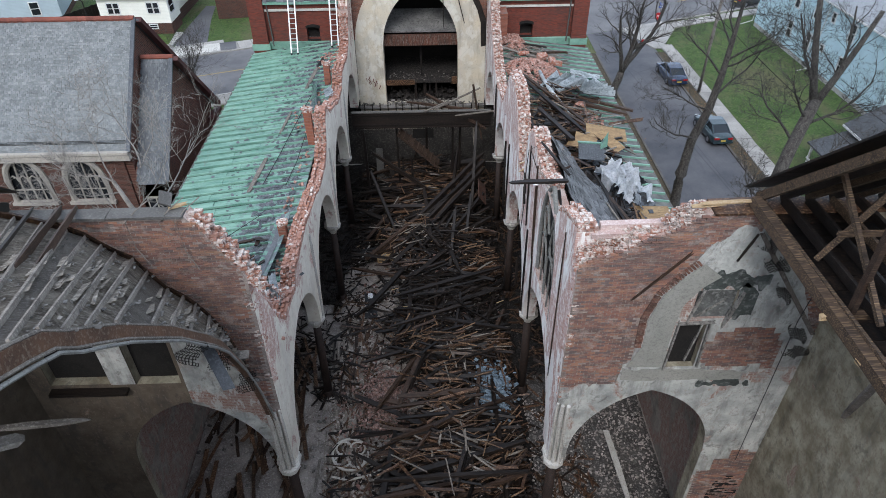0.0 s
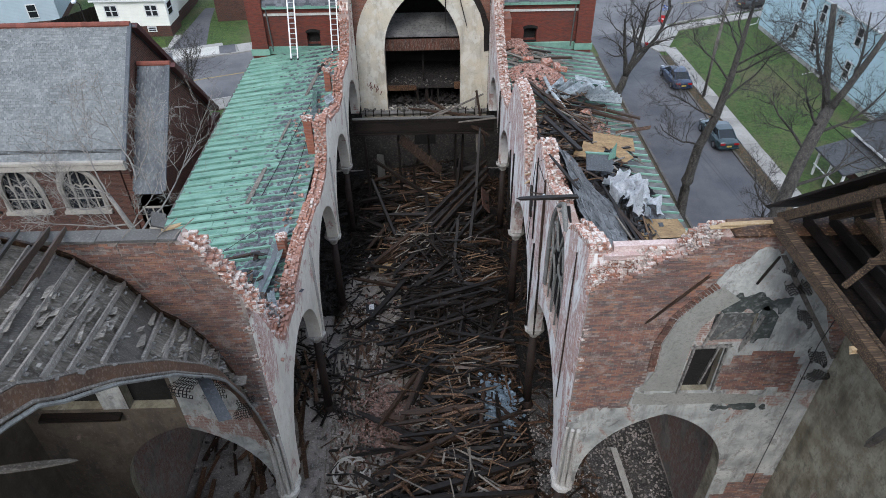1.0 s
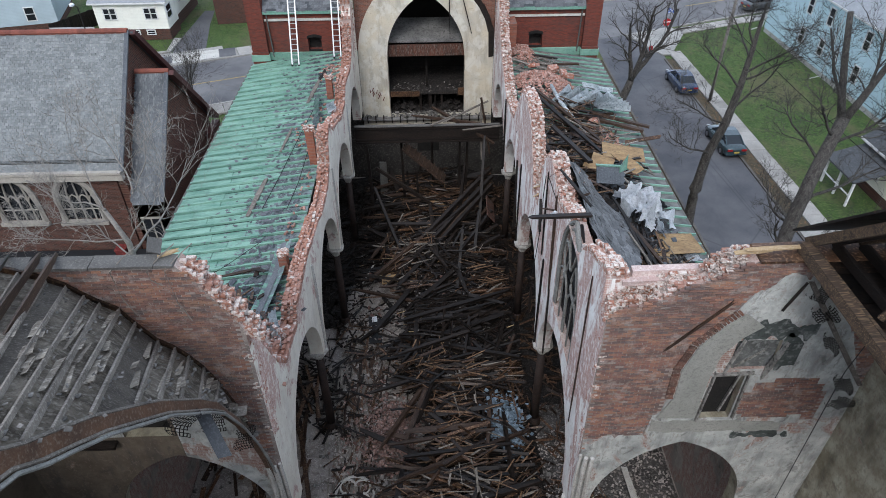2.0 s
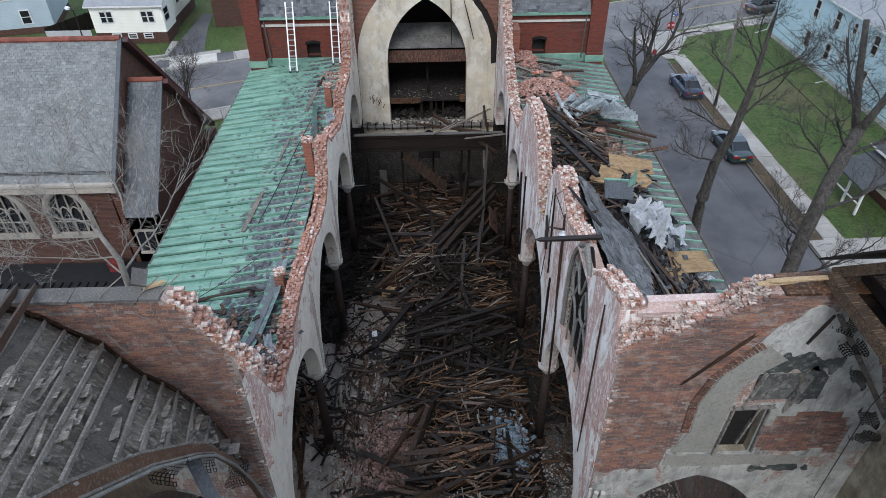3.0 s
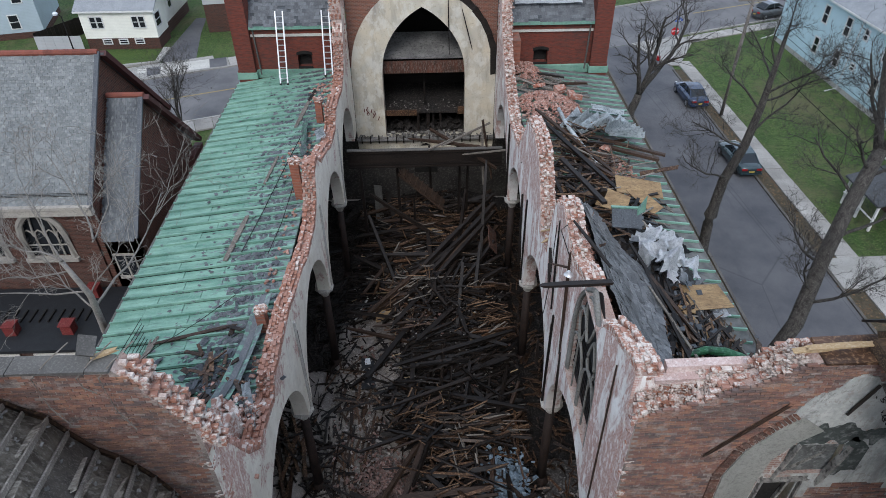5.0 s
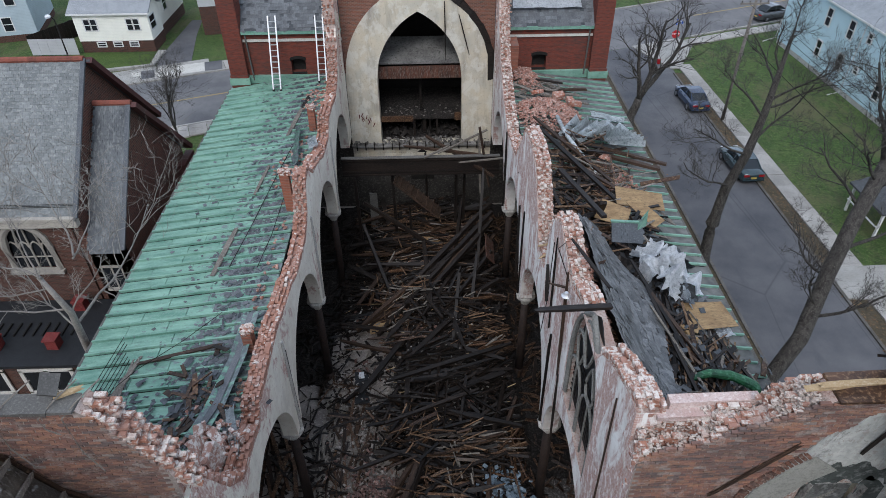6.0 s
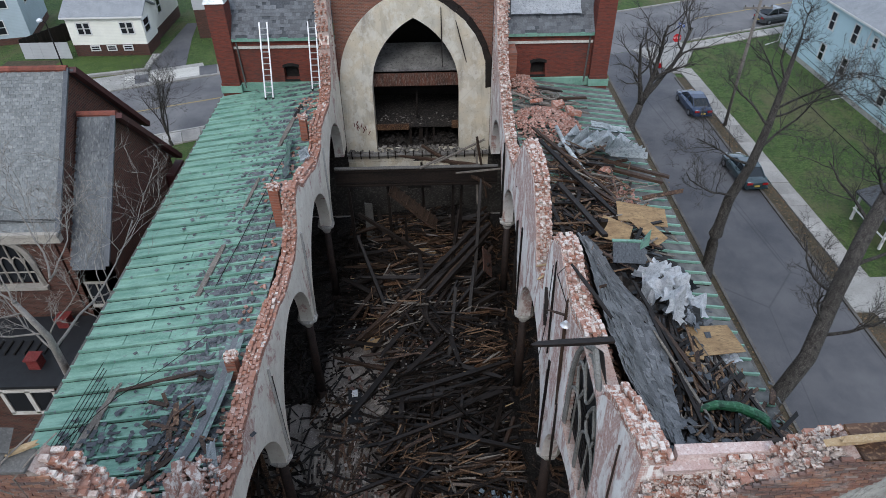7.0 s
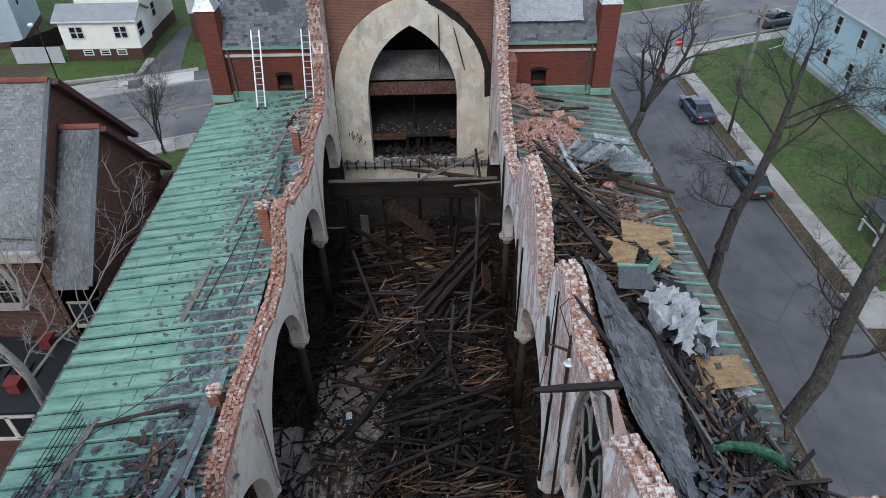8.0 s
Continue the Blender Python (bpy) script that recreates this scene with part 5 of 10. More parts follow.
first = column()
first.matrix_basis = pose(-4.68, BAYS[1], 0)
for side in (-1, 1):
    for y in BAYS[:4]:
        if side == -1 and y == BAYS[1]:
            continue
        copy_thing(first, pose(side * 4.68, y if y > 14 else 13.55, 0, 0, 0, 22))
for side, wall in ((-1, wall_left), (1, wall_right)):
    for y in BAYS[1:4]:
        top = min(TOP_LEFT(y) if side < 0 else TOP_RIGHT(y), 10.2) - 0.4
        bm = bmesh.new()
        tube(bm, [(side * 4.33, y, 5.42), (side * 4.33, y, 7.5), (side * 4.34, y, top)], [0.075, 0.065, 0.06], 7)
        part("wall_shaft", bm, MOULDING if side < 0 else CHAR_FLAT, wall, "slim vault shaft on the wall")
        bm = bmesh.new()
        beam(bm, (side * 4.33, y + 0.16, 5.5), (side * 4.33, y + 0.18, top - 0.6), 0.035, 0.05)
        part("pipe", bm, CHAR_FLAT, wall, "thin blackened pipe")

# ---- the loft's front and the great arch's inside ----
loft = group_of("loft_parapet", "dark panelled wooden loft front spanning the nave", "parapet", m=pose(0, 37.0, 0))
bm = bmesh.new()
box(bm, (-4.33, -0.06, 5.95), (4.33, 0.1, 6.95))
part("panelling", bm, CHAR, loft)
for z, h, d in ((6.95, 0.06, 0.12), (5.88, 0.1, 0.12), (6.05, 0.05, 0.09), (6.75, 0.05, 0.09), (6.16, 0.03, 0.08)):
    bm = bmesh.new()
    box(bm, (-4.33, -d, z), (4.33, d, z + h), None, 0.01)
    part("rail", bm, STONE if z > 6.9 else CHAR, loft, "dusty top rail" if z > 6.9 else "")

PALE_DUST = mottled("pale ash on concrete", (0.26, 0.25, 0.235), (0.15, 0.145, 0.135), (0.08, 0.077, 0.07), 1.2, 7, 0.95, bump=0.6)
organ = tagged(new("organ_chamber"), "burnt-out dark chamber behind the great arch", "room", kind="structure")
# every wall plain black, so the room's darkness lies in the colour
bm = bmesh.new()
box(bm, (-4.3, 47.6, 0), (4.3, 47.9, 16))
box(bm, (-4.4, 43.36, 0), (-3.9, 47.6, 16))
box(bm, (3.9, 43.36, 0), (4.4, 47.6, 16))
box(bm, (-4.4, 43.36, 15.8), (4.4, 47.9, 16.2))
part("chamber_wall", bm, BLACK, organ, "chamber walls in black that paints the unlit interior")
# ends short of the rear wall; black beyond paints its dim rear half
bm = bmesh.new()
vs = [(-3.9, 43.4, 9.75), (3.9, 43.4, 9.75), (3.9, 45.5, 10.55), (-3.9, 45.5, 10.55)]
top = [bm.verts.new(v) for v in vs]
low = [bm.verts.new((v[0], v[1], v[2] - 0.12)) for v in vs]
bm.faces.new(top)
bm.faces.new(low[::-1])
for i in range(4):
    bm.faces.new((top[i], low[i], low[(i + 1) % 4], top[(i + 1) % 4]))
part("upper_floor", recalc(bm), PALE_DUST, organ, "grey dusty sloping upper floor")
bm = bmesh.new()
box(bm, (-2.9, 43.34, 8.75), (2.9, 43.46, 9.5), None, 0.01)
part("iron_fascia", bm, RUST, organ, "rust-streaked iron fascia")
bm = bmesh.new()
box(bm, (-3.9, 43.1, 6.15), (3.9, 47.5, 6.3), None, 0.02)
part("middle_floor", bm, ASH, organ, "ash-covered middle floor")
bm = bmesh.new()
box(bm, (-2.6, 43.0, 6.05), (-0.5, 43.12, 6.42), None, 0.01)
box(bm, (2.1, 43.0, 6.1), (2.6, 43.12, 6.6), None, 0.01)
part("edge_board", bm, BROWN_FLAT, organ, "brown edge board")
for x, w in ((-0.45, 0.16), (0.2, 0.22), (1.0, 0.12), (0.55, 0.1)):
    bm = bmesh.new()
    box(bm, (x - w / 2, 43.3, 4.85), (x + w / 2, 43.5, 6.12), None, 0.015)
    part("post", bm, CHAR, organ)
bm = bmesh.new()
box(bm, (-0.06, 44.0, 6.3), (0.06, 44.12, 9.7))
part("upper_post", bm, CHAR, organ)
bm = bmesh.new()
box(bm, (-2.5, 43.02, 4.83), (2.5, 47.5, 4.9))
part("lower_floor", bm, ASH, organ, "rubble-strewn lower floor")
# thin black plate paints the darkness of an arched opening
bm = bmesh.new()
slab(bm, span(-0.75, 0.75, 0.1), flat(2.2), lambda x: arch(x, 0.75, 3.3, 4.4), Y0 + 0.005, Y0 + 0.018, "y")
part("low_door", bm, BLACK, organ, "flat black plate for the dark arched opening below the sill")
heap("sill_rubble", [(Matrix.Translation((random.uniform(-4.2, 4.2), random.uniform(42.15, 42.95), 4.92 + random.uniform(0, 0.14))) @ rand_turn(0.8), random.uniform(0.08, 0.3), random.uniform(0.06, 0.2), random.uniform(0.03, 0.08)) for _ in range(190)], RUBBLE_GREY, "plaster rubble strewn along the arch's sill", "rubble")
heap("sill_rubble", [(Matrix.Translation((random.uniform(-2.3, 2.3), random.uniform(43.1, 45.0), 4.96 + random.uniform(0, 0.3))) @ rand_turn(0.8), random.uniform(0.1, 0.5), random.uniform(0.06, 0.3), random.uniform(0.03, 0.08)) for _ in range(130)], ASH, "grey rubble on the chamber floor", "rubble")
bm = bmesh.new()
box(bm, (-4.33, 42.08, 4.75), (4.33, 42.39, 4.92), None, 0.02)
tagged(part("sill_ledge", bm, PALE_DUST), "dusty ledge below the great arch", "ledge", kind="structure")
for i in range(16):
    x = -4.0 + i * 0.53 + random.uniform(-0.05, 0.05)
    bm = bmesh.new()
    box(bm, (x - 0.035, 42.04, 4.6), (x + 0.035, 42.12, 5.08 + random.uniform(-0.06, 0.1)), None, 0.008)
    tagged(part("baluster_stub", bm, CHAR), "charred stub of a baluster on the sill", "baluster", "baluster stubs")
for p0, p1, w in (((-0.9, 37.6, 7.35), (3.9, 37.4, 6.7), 0.16), ((0.3, 38.6, 7.4), (4.0, 36.4, 6.0), 0.18), ((1.0, 37.0, 7.2), (3.7, 38.2, 7.9), 0.1), ((0.2, 36.6, 7.15), (1.6, 37.6, 7.3), 0.1), ((2.1, 36.3, 7.0), (6.0, 35.4, 7.9), 0.09), ((3.3, 36.9, 4.6), (3.2, 37.3, 8.2), 0.1), ((3.8, 36.9, 5.0), (3.2, 37.2, 8.6), 0.12)):
    long_timber(p0, p1, w, w * 0.8, GREYWOOD if w < 0.11 else BROWN, "broken timber lying on the loft front", group="timbers on the loft front")
# trunking that hangs on the gable
for p0, p1, w in (((1.55, 42.3, 10.3), (1.5, 42.3, 13.6), 0.16), ((2.3, 42.28, 12.9), (2.9, 42.28, 10.6), 0.14)):
    long_timber(p0, p1, w, 0.06, CHAR, "charred rafter stuck to the gable wall", group="rafters on the gable")

# unreadable dark red marks on the arch's plaster, as plain strokes
MARK_RED = mottled("dark red paint", (0.12, 0.03, 0.025), (0.09, 0.025, 0.022), (0.16, 0.06, 0.05), 3, 20, 0.7)
marks = group_of("painted_marks", "small dark red painted strokes on the cream plaster", "paint marks")
for k in range(9):
    bm = bmesh.new()
    x, z = -3.75 + 0.1 * k, 6.75 - 0.05 * k + 0.18 * math.sin(k * 2.1)
    beam(bm, (x, Y0 - 0.006, z - 0.12), (x + 0.14 * math.sin(k * 1.7), Y0 - 0.006, z + 0.14), 0.008, 0.05, 0, 0.004)
    part("stroke", bm, MARK_RED, marks)
heap("sill_rubble", [(Matrix.Translation((random.uniform(-2.6, 2.6), random.uniform(43.15, 44.6), 6.32 + random.uniform(0, 0.06))) @ rand_turn(0.5), random.uniform(0.04, 0.13), random.uniform(0.04, 0.1), random.uniform(0.02, 0.04)) for _ in range(60)], RUBBLE_GREY, "plaster crumbs on the chamber's middle floor", "rubble")

# ---- left transept: the remains of the vault ----
# feet of the joists on the wall (x, z) and their heads on the crossing arch (y, z)
WEB = [(-8.02, 15.58, 5.80, 19.29), (-7.72, 15.29, 6.32, 18.99), (-7.44, 15.05, 6.73, 18.57), (-7.09, 14.82, 7.21, 18.16), (-6.85, 14.38, 7.9, 17.55),
       (-6.47, 13.76, 8.91, 16.52), (-6.14, 13.5, 9.51, 15.9), (-5.88, 13.2, 10.16, 15.1), (-5.6, 12.75, 10.79, 14.34), (-5.36, 12.2, 11.39, 13.5), (-5.1, 11.3, 12.1, 12.0), (-4.9, 10.2, 12.6, 10.6)]
AX = -4.75
# further joists, mostly unseen, added to block light above the left arm
WEB = [(-11.5, 16.4, -1.5, 20.6), (-10.9, 16.4, 0.5, 20.5), (-10.2, 16.3, 2.2, 20.3), (-9.5, 16.2, 3.5, 20.1), (-8.9, 16.0, 4.5, 19.85), (-8.4, 15.8, 5.2, 19.6)] + WEB
vault = group_of("vault_remains", "dusty back of a broken timber and plaster vault", "vault")
for i, (a, b) in enumerate(zip(WEB, WEB[1:])):
    bm = bmesh.new()
    n = 9
    rows = []
    for k in range(n + 1):
        f = k / n
        row = []
        for wx, wz, ay, az in (a, b):
            p = Vector((wx, 13.02, wz - 0.03)).lerp(Vector((AX, ay, az - 0.03)), f)
            p.z += 0.05 * noise.noise((p.x * 2, p.y * 2, p.z))
            row.append(p)
        rows.append([bm.verts.new(row[0]), bm.verts.new(row[0].lerp(row[1], 0.5) + Vector((0, 0, 0.04 * noise.noise((f * 9, i, 0))))), bm.verts.new(row[1])])
    for r, s in zip(rows, rows[1:]):
        for k in range(2):
            bm.faces.new((r[k], r[k + 1], s[k + 1], s[k]))
    bmesh.ops.solidify(bm, geom=bm.faces[:], thickness=0.05)
    part("lath_panel", bm, LATH_DUST if i % 5 else GREYWOOD, vault)
for wx, wz, ay, az in WEB:
    bm = bmesh.new()
    beam(bm, (wx, 13.05, wz), (AX, ay, az), 0.045, 0.1, 0, 0.012)
    part("joist", bm, GREYWOOD, vault)
bm = bmesh.new()
rows = [[bm.verts.new((w[0], y, w[1] + dz)) for y, dz in ((12.97, -0.08), (12.97, 0.14), (13.04, 0.14), (13.04, -0.08))] for w in WEB]
for r, s in zip(rows, rows[1:]):
    for k in range(4):
        bm.faces.new((r[k], s[k], s[(k + 1) % 4], r[(k + 1) % 4]))
part("wall_plate", recalc(bm), BROWN_FLAT, vault, "brown curved wall plate")
heads = [(AX, ay, az) for _, _, ay, az in WEB]
heads = heads + [(AX + 0.05, 12.85, 9.4), (AX + 0.15, 12.95, 8.2)]
bm = bmesh.new()
rows = [[bm.verts.new((x + dx, y, z + dz)) for dx, dz in ((-0.1, -0.04), (0.05, -0.04), (0.09, -0.34), (-0.1, -0.34))] for x, y, z in heads]
for r, s in zip(rows, rows[1:]):
    for k in range(4):
        bm.faces.new((r[k], s[k], s[(k + 1) % 4], r[(k + 1) % 4]))
part("arch_band", recalc(bm), RUSTWOOD, vault, "red-brown broad arch band")
for dx, dz, r, mat in ((0.0, -0.02, 0.035, GREYWOOD), (0.1, -0.36, 0.03, GREYWOOD), (0.13, -0.45, 0.035, TRACERY)):
    bm = bmesh.new()
    tube(bm, [(x + dx, y, z + dz) for x, y, z in heads], [r] * len(heads), 6)
    part("arch_rib", bm, mat, vault, "moulded crossing arch rib")
heap("vault_rubble", [(Matrix.Translation(Vector((a[0], 13.0, a[1])).lerp(Vector((AX, a[2], a[3])), f) + Vector((random.uniform(-0.2, 0.2), 0, -0.02))) @ rand_turn(0.35), random.uniform(0.03, 0.11), random.uniform(0.02, 0.08), 0.015) for a, f in ((random.choice(WEB), random.random()) for _ in range(520))], RUBBLE_GREY, "lumps of plaster and slate lying on the vault", "rubble")
items = []
for _ in range(70):
    k = random.randrange(len(WEB) - 1)
    g = random.random()
    wx, wz, ay, az = (p + (q - p) * g for p, q in zip(WEB[k], WEB[k + 1]))
    foot, head = Vector((wx, 13.0, wz + 0.02)), Vector((AX, ay, az + 0.02))
    lay, ln = along(foot.lerp(head, random.uniform(0.05, 0.6)), head)
    size = min(random.uniform(0.4, 1.8), 0.8 * ln)
    items.append((lay @ Matrix.Translation((size / 2, 0, 0)) @ Matrix.Rotation(random.gauss(0, 0.06), 4, "Z"), size, random.uniform(0.07, 0.2), 0.015))
heap("vault_boards", items, LATH_DUST, "loose dusty boards lying on the broken vault", "boards")
for p0, p1 in (((-8.25, 13.55, 16.12), (-5.75, 5.9, 18.5)), ((-8.62, 13.5, 16.12), (-6.2, 6.9, 18.5))):
    long_timber(p0, p1, 0.05, 0.17, BROWN, "long brown rafter resting on the transept wall", "rafter", "rafter", group="rafters of the transept")
for p0, p1, w in (((-9.3, 13.5, 16.15), (-7.0, 8.9, 18.2), 0.07), ((-9.9, 13.4, 15.9), (-7.9, 9.5, 17.6), 0.06)):
    long_timber(p0, p1, w, w, CHAR, "thin charred rafter above the vault", "rafter", "rafter", group="rafters of the transept")
long_timber((-7.5, 7.5, 15.35), (-6.3, 8.13, 14.73), 0.13, 0.08, GREYWOOD, "broken plank jutting from the vault's edge", "plank", "plank")
long_timber((-6.2, 5.0, 17.9), (-5.2, 5.6, 17.6), 0.2, 0.08, GREYWOOD, "broken grey plank end", "plank", "plank")
board_sheet("tan_board", GREYWOOD, [(-0.25, -0.12), (0.22, -0.16), (0.28, 0.1), (-0.2, 0.14)], 0.03, "tan board resting on the vault's edge", "board").matrix_basis = lying(-4.75, 12.2, 12.1, 0.3, 0.1, 0.2)
board_sheet("metal_flashing", SLATE_DARK, [(-1.0, -0.12), (0.9, -0.16), (1.0, 0.12), (-0.8, 0.16)], 0.02, "bent grey flashing on the vault's edge", "flashing").matrix_basis = lying(-4.9, 11.0, 13.4, -0.9, 0.6, 0.2)

# coping stones on both end walls
def coping(x0, x1, z, wall, mat, label, back=END1 + 0.1):
    x = x0
    while x < x1 - 0.2:
        w = min(random.uniform(0.9, 1.5), x1 - x)
        bm = bmesh.new()
        box(bm, (x + 0.006, END0 - 0.08, z), (x + w - 0.006, back, z + 0.07), None, 0.015)
        part("coping_stone", bm, mat, wall, label)
        x += w


coping(-12.2, -5.5, 16.06, wall_end_left, STONE, "grey coping stone", END0 + 0.34)
coping(7.6, 12.2, 15.79, wall_end_right, BROWN_FLAT, "dark rotten board capping the wall")
board_sheet("loose_slab", STONE, [(-0.15, -0.2), (0.14, -0.22), (0.17, 0.19), (-0.14, 0.2)], 0.05, "loose stone slab tilted on the coping", "slab").matrix_basis = lying(-5.95, 13.4, 16.42, 0.4, 0.5, 0.4)
long_timber((-5.9, 13.3, 16.19), (-5.5, 13.5, 16.2), 0.1, 0.05, PALEWOOD, "pale split wood on the coping", "wood", "split_wood")

# moulded corner shafts of the crossing
for side, wall in ((-1, wall_end_left), (1, wall_end_right)):
    for dx, dy, r in ((0.1, -0.12, 0.085), (0.28, -0.14, 0.085), (-0.04, -0.02, 0.06)):
        bm = bmesh.new()
        x = side * (4.42 + dx)
        tube(bm, [(x, 13.06 + dy, 5.6), (x, 13.06 + dy, 8.0), (x + side * 0.02, 13.06 + dy, 8.6)], [r, r, r * 0.8], 8)
        part("corner_shaft", bm, MOULDING, wall, "pale moulded corner shaft")
    bm = bmesh.new()
    lathe(bm, [(0.16, 5.2), (0.3, 5.35), (0.38, 5.5), (0.36, 5.62)], 9, (side * 4.55, 13.1, 0))
    part("corbel", bm, MOULDING, wall, "broken pale corbel")

# wire lath that hangs in scraps
def scrap(w, h, m, label):
    bm = bmesh.new()
    n = 9
    g = [[bm.verts.new(((i / n - 0.5) * w * (0.8 + 0.2 * math.sin(j)), (j / n - 0.5) * h, 0)) for i in range(n + 1)] for j in range(n + 1)]
    for r, t in zip(g, g[1:]):
        for i in range(n):
            bm.faces.new((r[i], r[i + 1], t[i + 1], t[i]))
    torn = [f for f in bm.faces if max(abs(f.calc_center_median().x) / w, abs(f.calc_center_median().y) / h) > random.uniform(0.3, 0.6)]
    bmesh.ops.delete(bm, geom=torn, context="FACES")
    bmesh.ops.wireframe(bm, faces=bm.faces[:], thickness=0.016, use_replace=True, use_boundary=True, use_even_offset=True)
    for v in bm.verts:
        v.co.z += 0.14 * math.sin(v.co.x * 9 + v.co.y * 3) + 0.1 * math.sin(v.co.y * 11)
        v.co.x += 0.06 * math.sin(v.co.y * 9)
    ob = part("wire_lath", bm, BLACK)
    ob.matrix_basis = m
    return tagged(ob, label, "wire lath", "scraps of wire lath")


for x, z, a in ((9.3, 14.9, 0.3), (9.6, 14.2, 1.1), (10.1, 13.2, 2.0), (11.0, 11.6, 1.7), (11.2, 10.8, 0.4)):
    scrap(0.4, 0.5, Matrix.Translation((x, 12.95, z)) @ Euler((1.4, a, 0.2)).to_matrix().to_4x4(), "dark scrap of wire lath hanging on the wall")
for x, y, z, a in ((-5.0, 11.6, 12.6, 0.4), (-4.9, 10.2, 14.4, 0.9), (-4.8, 12.3, 10.9, 0.2)):
    scrap(0.5, 0.6, Matrix.Translation((x, y, z)) @ Euler((0.9, a, 0.6)).to_matrix().to_4x4(), "dark scrap of wire lath hanging from the vault's edge")

# ---- right transept: the open roof frame ----
frame_r = group_of("roof_frame", "dark brown open roof frame left over the transept", "roof frame")
for i in range(6):
    x = 8.8 + 0.62 * i
    bm = bmesh.new()
    beam(bm, (x, 13.4, 15.97), (x, 6.2, 16.05), 0.1, 0.24, 0, 0.012)
    part("joist", bm, CHAR if i % 3 else WORN_BEAM, frame_r)
    bm = bmesh.new()
    beam(bm, (x, 13.5, 16.0), (x, 9.0, 20.25), 0.1, 0.22, 0, 0.012)
    part("rafter", bm, CHAR if i % 2 else WORN_BEAM, frame_r)
# dark boards added to stand in for the shade inside the roof
bm = bmesh.new()
for i in range(14):
    box(bm, (8.9, 6.3 + i * 0.49, 15.72), (11.58, 6.3 + i * 0.49 + 0.475, 15.76), None, 0.004)
part("ceiling_boards", bm, CHAR_FLAT, frame_r, "dark boards added below the joists for the roof space's shade")
bm = bmesh.new()
beam(bm, (8.66, 13.35, 15.98), (8.62, 6.4, 15.95), 0.2, 0.3, 0, 0.015)
part("edge_beam", bm, WORN_BEAM, frame_r, "scorched brown edge beam")
bm = bmesh.new()
mm, ln = along((8.62, 13.75, 15.95), (8.62, 4.9, 24.3))
for i in range(26):
    box(bm, (ln * i / 26 + 0.004, -0.02, 0.15), (ln * (i + 1) / 26 - 0.004, 4.0, 0.2), mm, 0.004)
part("sheathing", bm, CHAR_FLAT, frame_r, "charred roof boarding")
for p0, p1, w in (((8.7, 9.4, 15.8), (12.0, 9.4, 15.8), 0.16), ((8.62, 8.1, 15.8), (12.0, 8.1, 15.85), 0.18), ((9.0, 10.6, 17.0), (12.0, 10.6, 17.0), 0.1)):
    bm = bmesh.new()
    beam(bm, p0, p1, w, w, 0, 0.012)
    part("tie_beam", bm, WORN_BEAM, frame_r)
for p0, p1 in (((9.05, 9.4, 15.9), (9.05, 9.5, 19.6)), ((10.3, 9.3, 15.9), (10.3, 9.4, 19.6))):
    bm = bmesh.new()
    beam(bm, p0, p1, 0.12, 0.14, 0, 0.01)
    part("post", bm, BROWN, frame_r)
for p0, p1 in (((9.05, 8.6, 16.3), (9.3, 11.8, 18.0)), ((9.0, 10.9, 16.1), (9.7, 10.2, 18.9)), ((10.3, 8.6, 16.2), (10.4, 11.4, 18.4))):
    bm = bmesh.new()
    beam(bm, p0, p1, 0.09, 0.12, 0, 0.01)
    part("brace", bm, WORN_BEAM, frame_r)
bm = bmesh.new()
beam(bm, (8.45, 9.4, 15.8), (8.75, 9.42, 15.82), 0.13, 0.1, 0, 0.05)
part("split_end", bm, PALEWOOD, frame_r, "pale split beam end")
bm = bmesh.new()
beam(bm, (8.55, 8.1, 15.8), (8.68, 8.1, 15.82), 0.16, 0.14, 0, 0.03)
part("split_end", bm, PALEWOOD, frame_r, "pale split beam end")
bm = bmesh.new()
tube(bm, [(10.2, 11.3, 17.9), (10.6, 12.4, 14.6), (10.85, 12.95, 12.1), (10.9, 12.98, 5.3)], [0.012] * 4, 4)
tagged(part("steel_cable", bm, BLACK_SHEET), "thin dark cable hanging down the transept wall", "cable")
long_timber((6.0, 13.04, 13.0), (7.3, 13.04, 14.6), 0.05, 0.06, BROWN, "charred timber stuck on the brick wall", group="")
long_timber((8.55, 13.02, 14.3), (8.85, 13.0, 15.2), 0.05, 0.05, CHAR, "charred splinter hanging by the coping", "splinter", "splinter")
long_timber((8.95, 13.02, 15.2), (11.5, 13.0, 11.5), 0.06, 0.12, GREYWOOD, "grey curved vault rib clinging to the wall", "rib", "vault_rib")
long_timber((11.62, 10.8, 10.6), (10.1, 9.0, 14.2), 0.14, 0.2, GREYWOOD, "grey broken rib jutting out over the transept", "rib", "vault_rib")
for x0, x1, z in ((7.35, 8.7, 15.98), (7.1, 7.9, 15.9)):
    long_timber((x0, 13.3, z), (x1, 13.35, z + 0.02), 0.14, 0.04, PALEWOOD, "pale rotten plank lying on the coping", "plank", "plank")

# rubble on the transept's floor and in the aisle ends
heap("transept_rubble", [(Matrix.Translation((x, y, random.uniform(0.02, 0.3))) @ rand_turn(0.7), random.uniform(0.03, 0.12), random.uniform(0.03, 0.09), random.uniform(0.02, 0.05)) for x, y in ((random.choice((-1, 1, 1)) * random.uniform(4.6, 10.2), random.uniform(7, 20)) for _ in range(6500))], FLOORDUST, "grey plaster rubble over the aisle floor", "rubble")
